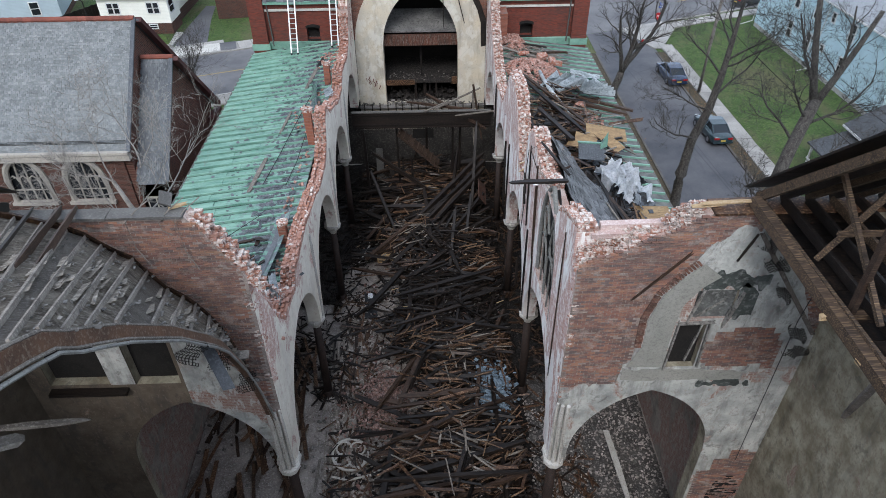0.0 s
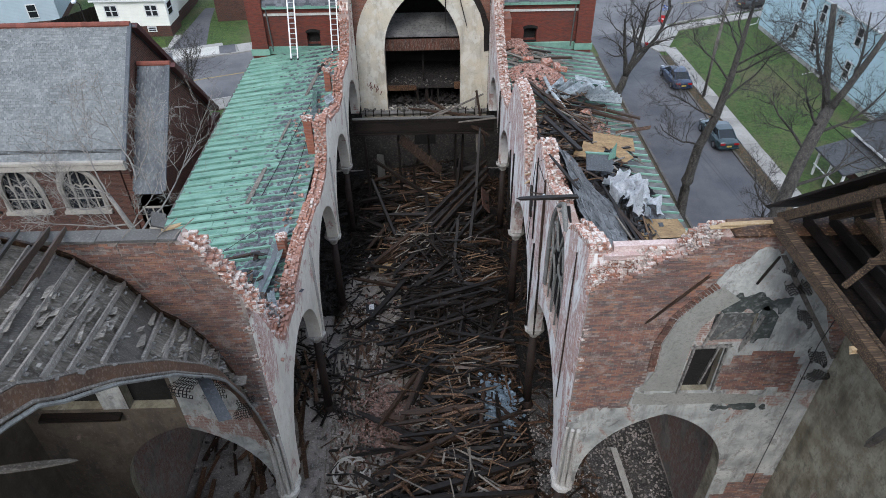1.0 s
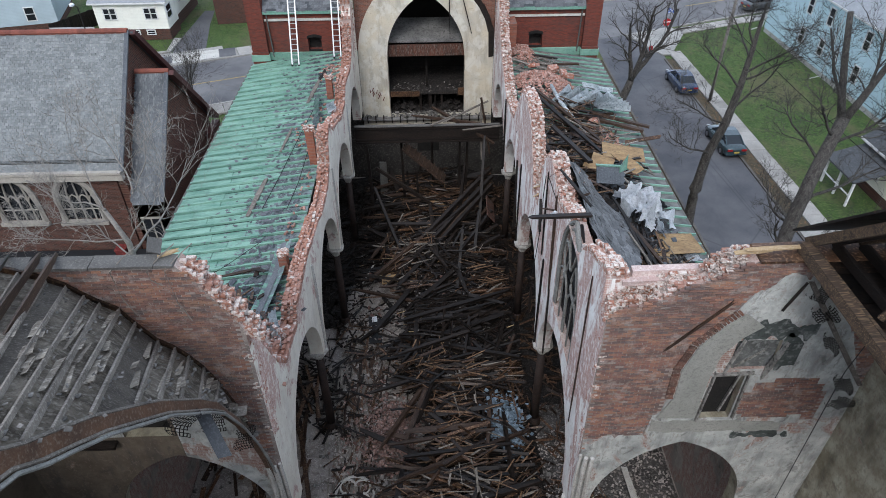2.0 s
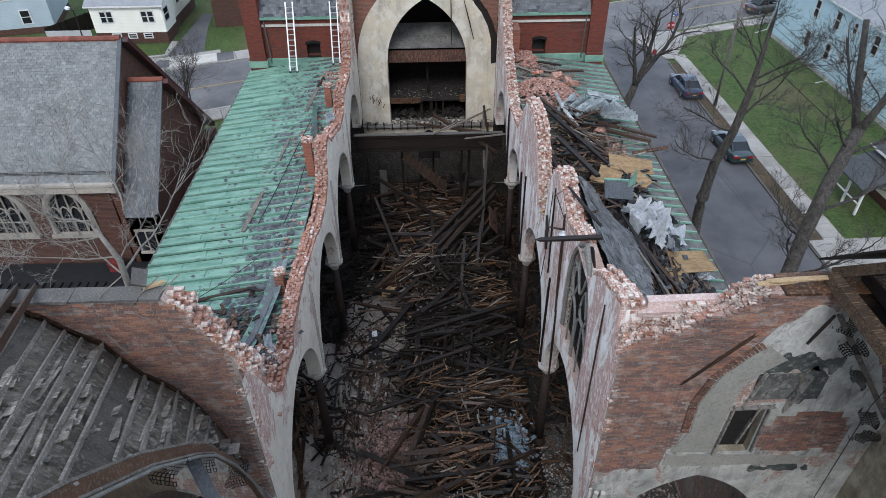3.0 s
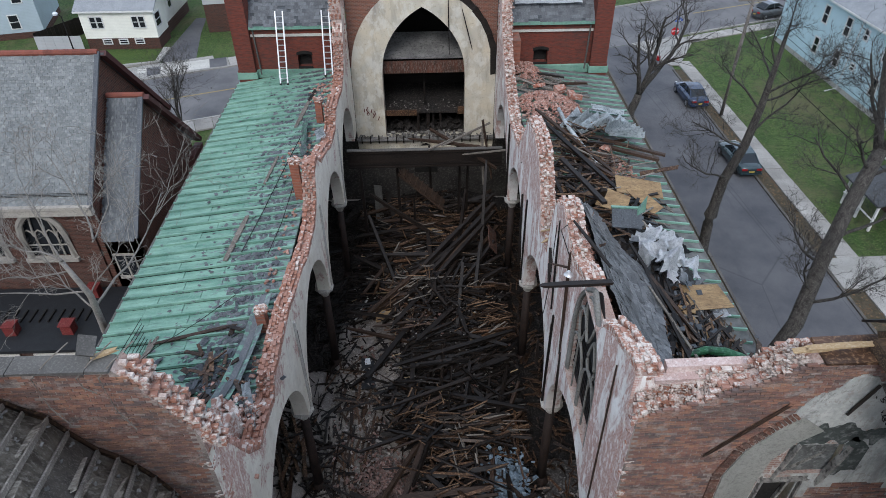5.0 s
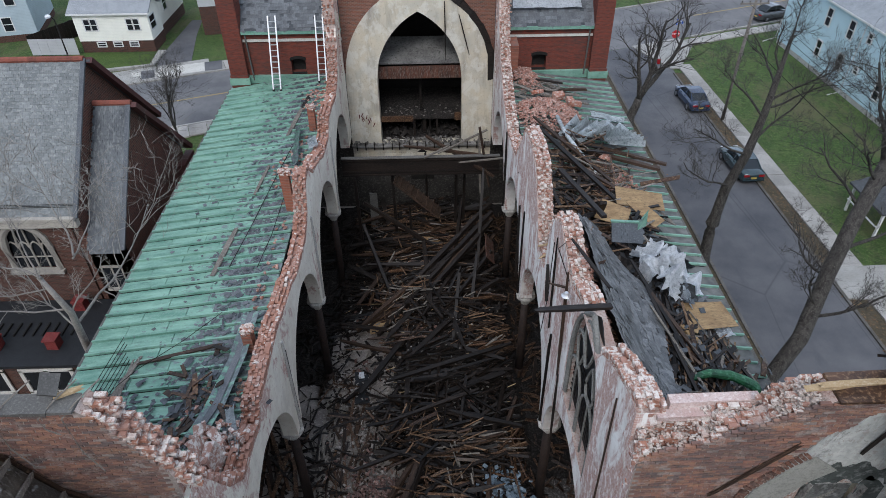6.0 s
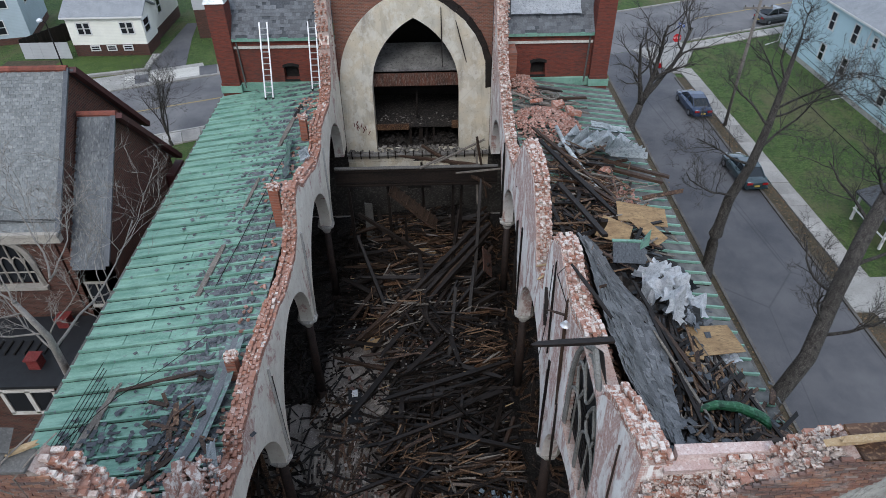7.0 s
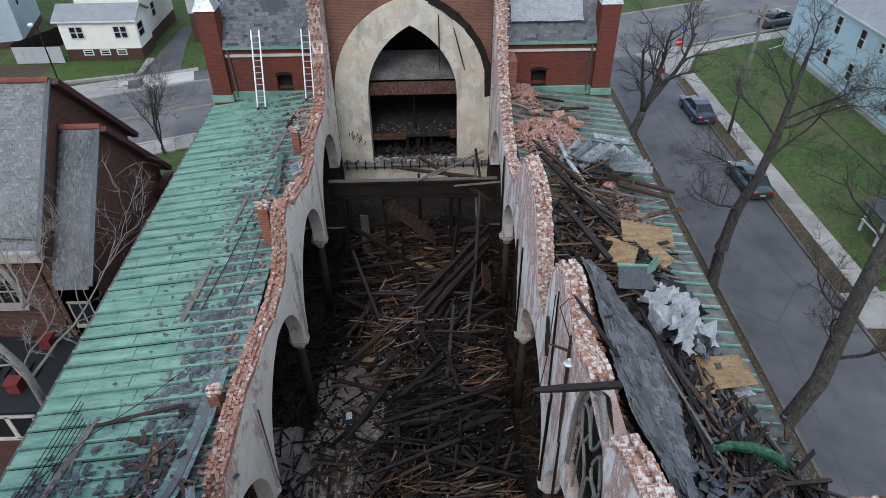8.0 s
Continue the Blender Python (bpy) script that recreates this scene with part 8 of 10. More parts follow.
marks = sorted({-40.0, GX - 0.52} | {c + s * h for c, h, *_ in WINS for s in (-1, 1)})
for a, b in zip(marks, marks[1:]):
    m = (a + b) / 2
    hit = [w for w in WINS if abs(m - w[0]) < w[1]]
    us = span(a, b, 0.1) if hit else [a, b]
    if hit:
        c, h, z0, zs, za = hit[0]
        slab(bm, us, flat(GZ - 0.2), flat(z0), 29.15, 29.55, "y")
        slab(bm, us, lambda x: arch(x - c, h, zs, za), flat(EZ), 29.15, 29.55, "y")
    else:
        slab(bm, us, flat(GZ - 0.2), flat(EZ), 29.15, 29.55, "y")
part("side_wall", recalc(bm), BRICK_CHAPEL, chapel)
for c, h, z0, zs, za in WINS:
    wroot = new("window")
    wroot.parent = chapel
    wroot["label"] = "pointed window with pale stone tracery"
    bm = bmesh.new()
    edge = [(c - h, z0)] + [(c + u, arch(u, h, zs, za)) for u in span(-h, h, 0.12)] + [(c + h, z0)]
    tube(bm, [(x, 29.12, z) for x, z in edge], [0.16] * len(edge), 6)
    beam(bm, (c - h - 0.2, 29.08, z0 - 0.05), (c + h + 0.2, 29.08, z0 - 0.05), 0.3, 0.18)
    part("window_surround", bm, FRAME_STONE, wroot)
    bm = bmesh.new()
    slab(bm, span(c - h, c + h, 0.1), flat(z0), lambda x: arch(x - c, h, zs, za), 29.34, 29.36, "y")
    part("pane", bm, DARK_GLASS, wroot)
    for u in (-0.5, 0.0, 0.5):
        bm = bmesh.new()
        tube(bm, [(c + u, 29.26, z0), (c + u, 29.26, zs + 0.2), (c + u * 0.75, 29.26, arch(u * 0.75, h, zs, za) - 0.06)], [0.05] * 3, 5)
        part("mullion", bm, FRAME_STONE, wroot)
    for u in (-0.75, -0.25, 0.25, 0.75):
        bm = bmesh.new()
        tube(bm, [(c + u - 0.22, 29.26, zs - 0.15), (c + u - 0.16, 29.26, zs + 0.08), (c + u, 29.26, zs + 0.2), (c + u + 0.16, 29.26, zs + 0.08), (c + u + 0.22, 29.26, zs - 0.15)], [0.04] * 5, 5)
        part("cusp", bm, FRAME_STONE, wroot)
    bm = bmesh.new()
    beam(bm, (c - h, 29.26, z0 + 0.65), (c + h, 29.26, z0 + 0.65), 0.04, 0.05)
    part("transom", bm, FRAME_STONE, wroot)


def slope_sheet(x0, x1, ry, rz, ey, ez, mat, parent, label=""):
    bm = bmesh.new()
    vs = [(x0, ry, rz), (x1, ry, rz), (x1, ey, ez), (x0, ey, ez)]
    up = Vector((0, -(rz - ez), -(ey - ry))).normalized() * 0.1
    if up.z < 0:
        up = -up
    top = [bm.verts.new(v) for v in vs]
    low = [bm.verts.new(Vector(v) - up) for v in vs]
    bm.faces.new(top)
    bm.faces.new(low[::-1])
    for i in range(4):
        bm.faces.new((top[i], low[i], low[(i + 1) % 4], top[(i + 1) % 4]))
    return part("roof", recalc(bm), mat, parent, label)


near_slope = slope_sheet(-40, GX, RY, RZ, EY, EZ, SLATE_DARK, chapel, "grey slate roof slope")
slope_sheet(-40, GX + 0.25, RY, RZ, 39.1, 8.8, SLATE_DARK, chapel, "far slate roof slope")
bm = bmesh.new()
for i in range(60):
    x = GX - 0.4 * i
    tube(bm, [(x, RY, RZ + 0.03), (x - 0.2, RY, RZ + 0.05), (x - 0.39, RY, RZ + 0.03)], [0.15, 0.14, 0.15], 8)
part("ridge_tiles", bm, RED_TILE, chapel, "red clay ridge tiles")
for (y0, z0), (y1, z1), x in (((RY, RZ), (39.15, 8.75), GX + 0.2),):
    bm = bmesh.new()
    beam(bm, (x, y0, z0 - 0.02), (x, y1, z1 - 0.02), 0.3, 0.26)
    part("bargeboard", bm, MAROON, chapel, "dark maroon bargeboard")
for x, y0, z0, y1, z1 in ((GX - 0.02, RY, RZ, EY, EZ), (AX_SIDE, 33.5, 12.1, 28.75, 7.4)):
    bm = bmesh.new()
    beam(bm, (x, y0, z0 + 0.05), (x, y1 - 0.05, z1 + 0.02), 0.2, 0.1)
    part("verge", bm, SLATE_DARK, chapel, "dark lead verge strip")
bm = bmesh.new()
beam(bm, (-40, EY - 0.12, EZ + 0.02), (GX, EY - 0.12, EZ + 0.02), 0.22, 0.14)
beam(bm, (-40, EY - 0.02, EZ - 0.25), (GX, EY - 0.02, EZ - 0.25), 0.3, 0.3)
part("eave", bm, FRAME_STONE, chapel, "stone eave and gutter")
bm = bmesh.new()
for k in range(3):
    tube(bm, [(-40, EY + 0.3, EZ + 0.36 + 0.07 * k), (GX - 0.1, EY + 0.3, EZ + 0.36 + 0.07 * k)], [0.015] * 2, 4)
part("snow_rail", bm, BLACK, chapel, "black snow rail")

# the lower side aisle of the chapel with its own gable
AX0, ARY, ARZ, AEY, AEZ = -13.0, 33.5, 12.1, 28.75, 7.4
part("side_gable_wall", gable_wall(GX - 0.1, AX0 - 0.15, ARY, ARZ, AEY, AEZ, 38.0, 7.5, GZ - 0.2), BRICK_CHAPEL_SIDE, chapel)
side_slope = slope_sheet(GX + 0.02, AX0, ARY, ARZ, AEY, AEZ, SLATE_DARK, chapel, "lower slate roof slope")
slope_sheet(GX + 0.02, AX0 + 0.3, ARY, ARZ, 38.2, 7.3, SLATE_DARK, chapel, "lower far slate slope")
bm = bmesh.new()
beam(bm, (AX0 + 0.18, ARY - 0.1, ARZ - 0.02), (AX0 + 0.18, 38.25, 7.25), 0.34, 0.24)
part("side_bargeboard", bm, MAROON, chapel, "dark maroon bargeboard")
bm = bmesh.new()
tube(bm, [(GX, ARY, ARZ + 0.03), (AX0 + 0.1, ARY, ARZ + 0.03)], [0.14, 0.14], 8)
part("side_ridge_tiles", bm, RED_TILE, chapel, "red clay ridge tiles")
bm = bmesh.new()
box(bm, (AX0 - 0.1, 36.6, 5.2), (AX0 + 0.32, 38.3, 7.0))
part("eave_return", bm, MAROON, chapel, "dark maroon eave return")
for zc, yc in ((4.6, 37.0), (8.9, 35.2)):
    bm = bmesh.new()
    box(bm, (AX0 - 0.16, yc - 0.25, zc - 0.5), (AX0 - 0.1, yc + 0.25, zc + 0.5))
    if zc < 6:
        part("side_window", bm, FRAME_STONE, chapel, "small pale framed window")
    else:
        bm.free()
for xw, zw in ((-14.0, 5.6),):
    bm = bmesh.new()
    for s in (-0.45, 0.0, 0.45):
        beam(bm, (xw + s, 28.98, zw - 0.6), (xw + s, 28.98, zw + 0.7), 0.06, 0.06)
    beam(bm, (xw - 0.5, 28.98, zw - 0.62), (xw + 0.5, 28.98, zw - 0.62), 0.2, 0.12)
    beam(bm, (xw - 0.5, 28.98, zw + 0.7), (xw + 0.5, 28.98, zw + 0.7), 0.1, 0.1)
    part("small_window", bm, FRAME_STONE, chapel, "small pale mullioned window")
    bm = bmesh.new()
    box(bm, (xw - 0.45, 28.99, zw - 0.58), (xw + 0.45, 29.0, zw + 0.68))
    part("small_pane", bm, DARK_GLASS, chapel)
bm = bmesh.new()
box(bm, (GX - 0.1, 29.0, GZ - 0.2), (AX0 - 0.15, 29.3, 7.4))
part("side_front_wall", bm, BRICK_CHAPEL, chapel)

# the low annex with a black roof and red posts
annex = group_of("annex", "low annex with a black flat roof beside the chapel", "annex")
bm = bmesh.new()
box(bm, (-40, 25.0, GZ - 0.2), (-13.4, 28.9, 4.2))
part("annex_wall", bm, BRICK_CHAPEL, annex)
bm = bmesh.new()
box(bm, (-40, 24.85, 4.2), (-13.3, 28.96, 4.35), None, 0.01)
part("annex_roof", bm, BLACK_SHEET, annex, "black felt roof")
for i in range(26):
    bm = bmesh.new()
    box(bm, (-26 + i * 0.42, 26.6, 4.35), (-26 + i * 0.42 + 0.06, 27.4, 4.45))
    part("roof_slat", bm, BLACK, annex)
RED_PAINT = mottled("red painted post", (0.16, 0.022, 0.02), (0.11, 0.018, 0.016), (0.24, 0.09, 0.075), 3, 20, 0.55)
for x, y in ((-15.7, 28.4), (-15.9, 26.0), (-18.4, 26.0)):
    post = group_of("roof_vent", "small red painted vent box on the black roof", "vent", "red vents on the annex", pose(x, y, 4.35))
    bm = bmesh.new()
    box(bm, (-0.24, -0.24, 0), (0.24, 0.24, 0.5), None, 0.015)
    part("vent_body", bm, RED_PAINT, post)
    bm = bmesh.new()
    box(bm, (-0.28, -0.28, 0.5), (0.28, 0.28, 0.57), None, 0.015)
    part("vent_cap", bm, RED_PAINT, post)
sheet("yard_church", [[(-40, -10), (-12.25, -10), (-12.25, 25.0), (-40, 25.0)]], GZ - 0.05, DIRT, "dark bare yard between church and annex", "ground")
for x in (-16.0, -18.9):
    w = group_of("annex_window", "white framed window of the annex wall", "window", "annex windows", pose(x, 24.98, 3.3))
    bm = bmesh.new()
    box(bm, (-1.05, -0.02, -0.65), (1.05, 0.0, 0.65))
    part("pane", bm, DARK_GLASS, w)
    for a, b in (((-1.15, -0.7), (-0.98, 0.7)), ((0.98, -0.7), (1.15, 0.7)), ((-0.1, -0.7), (0.1, 0.7)), ((-1.15, -0.78), (1.15, -0.62)), ((-1.15, 0.62), (1.15, 0.78))):
        bm = bmesh.new()
        box(bm, (a[0], -0.08, a[1]), (b[0], -0.022, b[1]))
        part("frame_bar", bm, MOULDING, w)

# ---- trees ----
BARK = mottled("grey-brown bark", (0.085, 0.077, 0.068), (0.03, 0.026, 0.023), (0.17, 0.16, 0.14), 5, 22, 0.95, bump=1.0, dist=0.05, stretch=(1.6, 1.6, 0.5))
BARK_PALE = mottled("pale bark", (0.29, 0.265, 0.235), (0.2, 0.185, 0.165), (0.38, 0.355, 0.32), 3, 18, 0.95, bump=0.4)


def tree(name, base, forks, height, bark, label, seed, twig=1.0, trunk_r=0.28, up=0.55, path=None, fine=4):
    """A bare tree: a tapered trunk that forks, then limbs, branches and twigs."""
    rng = random.Random(seed)
    root = group_of(name, label, "tree", "bare trees", pose(*base))
    bt, bl, bw = bmesh.new(), [], bmesh.new()

    def wander(p, d, ln, n, droop, kink):
        pts = [Vector(p)]
        d = Vector(d).normalized()
        for _ in range(n):
            d = (d + Vector((rng.gauss(0, kink), rng.gauss(0, kink), rng.gauss(0, kink) + droop))).normalized()
            pts.append(pts[-1] + d * ln / n)
        return pts, d

    def grow(p, d, ln, r, depth):
        n = 7 if depth < 2 else 4
        pts, _ = wander(p, d, ln, n, up * 0.12, 0.14 + 0.05 * depth)
        tip = r * (0.35 if depth < 3 else 0.3)
        radii = [r + (tip - r) * i / n for i in range(n + 1)]
        tube(bl[-1] if depth < 2 else bw, pts, radii, (7, 6, 4, 3, 3)[min(depth, 4)], depth < 2)
        if depth >= fine or ln < 0.35:
            return
        kids = ((6, 9), (6, 8), (4, 6), (2, 4))[depth]
        for _ in range(rng.randint(*kids)):
            f = rng.uniform(0.25, 1.0)
            i = min(n - 1, int(f * n))
            q = pts[i].lerp(pts[i + 1], f * n - i)
            ax = (pts[i + 1] - pts[i]).normalized()
            side = ax.orthogonal().normalized()
            side.rotate(Matrix.Rotation(rng.uniform(0, math.tau), 3, ax))
            nd = ax * rng.uniform(0.5, 1.0) + side * rng.uniform(0.5, 1.0) + Vector((0, 0, 0.25 * up))
            grow(q, nd, ln * rng.uniform(0.35, 0.62) * (twig if depth > 1 else 1), max(0.007, r * rng.uniform(0.3, 0.5) * (1 - 0.4 * f)), depth + 1)

    (fx, fy, fz) = forks[0]
    lean = Vector((fx, fy, fz))
    pts = [Vector((0, 0, -0.2)), Vector((0, 0, 0.3)), lean * 0.35 + Vector((rng.gauss(0, 0.08), rng.gauss(0, 0.08), 0)), lean * 0.7, lean]
    if path:
        tube(bt, [p[:3] for p in path], [trunk_r * p[3] for p in path], 10)
    else:
        tube(bt, pts, [trunk_r * 1.7, trunk_r * 1.15, trunk_r, trunk_r * 0.9, trunk_r * 0.85], 10)
    part("trunk", bt, bark, root, smooth=True)
    for limb in forks[1:]:
        at, d = (Vector(limb[0]), Vector(limb[1])) if path else (lean, Vector(limb))
        bl.append(bmesh.new())
        grow(at - d.normalized() * 0.1, d, d.length, trunk_r * (0.3 if path else 0.35 + 0.05 * d.length) * (1 if not path else 0.35 + 0.12 * d.length), 0)
    for limb in bl:
        part("limb", limb, bark, root, smooth=True)
    part("crown", bw, bark, root)
    return root


tree("street_tree", (17.3, 55.4, GZ), [(0.5, 0, 2.4), (-1.7, -0.3, 5.2), (3.6, 0.3, 6.0), (1.9, 0.9, 6.4)], 12, BARK, "leafless street tree forking low beside the road", 11, trunk_r=0.36, fine=3)
tree("street_tree", (17.35, 36.9, GZ), [(1.2, 0.4, 14.0), ((0.75, 0.2, 7.6), (-3.4, 0.6, 1.2)), ((0.2, 0.1, 5.6), (-3.0, -1.2, 0.9)), ((0.9, 0.2, 8.6), (3.8, 0.8, 1.6)), ((1.0, 0.25, 9.9), (-2.8, 0.6, 2.4)), ((1.05, 0.3, 10.8), (3.0, 0.6, 2.2)), ((1.1, 0.3, 11.6), (0.2, 2.8, 1.8)), ((1.1, 0.3, 12.4), (-1.6, -0.8, 2.2)), ((1.15, 0.4, 13.4), (0.5, -0.6, 2.6)), ((1.0, 0.3, 10.4), (2.6, -1.8, 1.4))], 16, BARK, "tall leafless street tree with a knotty trunk", 23, trunk_r=0.31, twig=0.95,
     path=[(-0.1, -0.1, -0.2, 1.5), (0.0, 0.1, 0.5, 1.15), (0.0, 0.3, 2.3, 1.0), (0.0, 0.3, 2.9, 1.3), (0.05, 0.3, 3.5, 1.0), (0.15, 0.3, 5.4, 0.95), (0.75, 0.3, 7.6, 0.82), (1.0, 0.3, 9.9, 0.66), (1.08, 0.3, 11.9, 0.5), (1.2, 0.4, 14.2, 0.28)])
big_tree = tree("street_tree", (15.0, 24.6, GZ), [(3.9, 3.6, 12.4), ((3.85, 3.55, 12.3), (-0.7, 1.6, 4.6)), ((3.85, 3.55, 12.3), (2.2, 0.8, 4.2)), ((3.2, 2.9, 10.6), (-2.6, 1.2, 1.6)), ((2.3, 1.7, 7.8), (-1.9, 2.6, 0.6)), ((2.6, 2.2, 9.0), (4.0, 1.4, 0.8)), ((3.5, 3.2, 11.4), (3.6, 1.0, 1.0)), ((1.9, 1.2, 6.2), (3.4, -0.8, 1.2)), ((3.6, 3.3, 11.6), (-2.2, -0.4, 2.4)), ((2.0, 1.3, 6.6), (-1.8, 1.0, 2.0))], 15, BARK, "large leafless street tree forking into two thick limbs", 37, trunk_r=0.35,
     path=[(-0.2, -0.2, -0.2, 1.5), (0.0, 0.0, 0.4, 1.2), (0.5, 0.4, 3.0, 1.0), (1.5, 0.9, 5.2, 0.98), (2.2, 1.9, 8.0, 0.9), (3.0, 2.8, 10.2, 0.85), (3.9, 3.6, 12.5, 0.8)])
for pts, radii in (([(3.85, 3.55, 12.2), (3.55, 3.9, 13.6), (3.3, 4.3, 15.2), (3.1, 4.7, 16.9)], (0.2, 0.16, 0.14, 0.12)), ([(3.85, 3.55, 12.2), (4.5, 3.8, 13.3), (5.2, 4.0, 14.8), (5.9, 4.3, 16.4)], (0.2, 0.16, 0.13, 0.1))):
    bm = bmesh.new()
    tube(bm, pts, radii, 9)
    part("limb", bm, BARK, big_tree, "thick lopped limb", smooth=True)
tree("yard_tree", (-11.75, 22.3, GZ), [(0.2, -0.3, 11.0), ((0.26, -0.3, 11.0), (0.75, 0.6, 2.2)), ((0.85, 0.25, 13.1), (-1.0, 3.6, 0.5)), ((0.2, -0.2, 10.4), (0.6, 6.6, -0.5)), ((0.85, 0.2, 13.0), (0.1, 2.6, 0.2)), ((-0.1, -0.43, 12.7), (-1.4, 2.3, 0.2)), ((-0.1, -0.43, 12.7), (-3.4, 1.6, 0.3)), ((0.15, -0.3, 11.2), (-3.8, 0.2, -0.2)), ((0.1, -0.2, 10.2), (-3.6, 1.2, 0.1)), ((-0.05, -0.4, 12.2), (-2.4, -0.8, 0.2))], 12, BARK_PALE, "pale leafless tree between the chapel and church", 51, trunk_r=0.16, twig=0.85, fine=3,
     path=[(0.0, 0.0, -0.2, 1.5), (0.0, 0.0, 0.4, 1.2), (0.0, 0.0, 5.0, 1.0), (0.0, 0.0, 9.0, 0.85), (0.26, -0.3, 11.0, 0.7), (-0.1, -0.43, 12.7, 0.45)])
tree("small_tree", (-20.4, 54.7, GZ), [(0, 0, 0.7), (-0.5, 0.1, 4.8), (0.4, 0.3, 5.0), (0.1, -0.5, 4.6), (0.7, -0.2, 4.2), (-0.8, -0.2, 4.0), (0.1, 0.5, 5.2)], 5, BARK, "small upright leafless tree by the footway", 61, trunk_r=0.11, fine=3)
tree("small_tree", (-13.6, 62.0, GZ), [(0, 0, 0.8), (-0.9, 0.1, 4.6), (0.5, 0.6, 4.6), (-1.6, -0.4, 3.4), (0.9, -0.2, 3.8)], 5, BARK, "small leafless tree behind the tower", 67, trunk_r=0.11, fine=3)
heap("leaf_litter", [(lying(x, y, GZ - 0.03, random.uniform(0, 6), random.gauss(0, 0.2), random.gauss(0, 0.2)), 0.12, 0.08, 0.01) for x, y in [(random.gauss(16.9, 0.4), random.uniform(22, 64)) for _ in range(700)] + [(random.gauss(25.2, 0.35), random.uniform(25, 64)) for _ in range(500)]], mottled("dead leaves", (0.2, 0.12, 0.06), (0.13, 0.08, 0.045), (0.28, 0.2, 0.12), 5, 20, 0.9, spread=0.5), "dead brown leaves along the kerb", "leaves")

# ---- vehicles ----
TYRE = mottled("tyre rubber", (0.02, 0.02, 0.021), (0.028, 0.028, 0.028), (0.04, 0.04, 0.04), 6, 30, 0.85)
RIM = mottled("wheel rim", (0.35, 0.36, 0.37), (0.28, 0.28, 0.29), (0.2, 0.2, 0.2), 6, 30, 0.35, 0.8)
CARGLASS = Mat("car glass", 0.06).base((0.02, 0.025, 0.03)).m
LAMP_RED = Mat("red tail lamp", 0.2).base((0.25, 0.01, 0.012)).m
LAMP_CLEAR = Mat("clear lamp", 0.15).base((0.55, 0.56, 0.58)).m
PLATE = mottled("amber number plate", (0.5, 0.36, 0.07), (0.45, 0.32, 0.07), (0.4, 0.3, 0.1), 6, 30, 0.5)


def paint(name, c):
    k = Mat(name, 0.22, 0.3, 0.6)
    k.base(k.mix(k.ramp(k.noise(k.pos, 3, 4), 0.3, 0.7), c, tuple(v * 0.8 for v in c)))
    k.b.inputs["Coat Weight"].default_value = 0.6
    return k.m


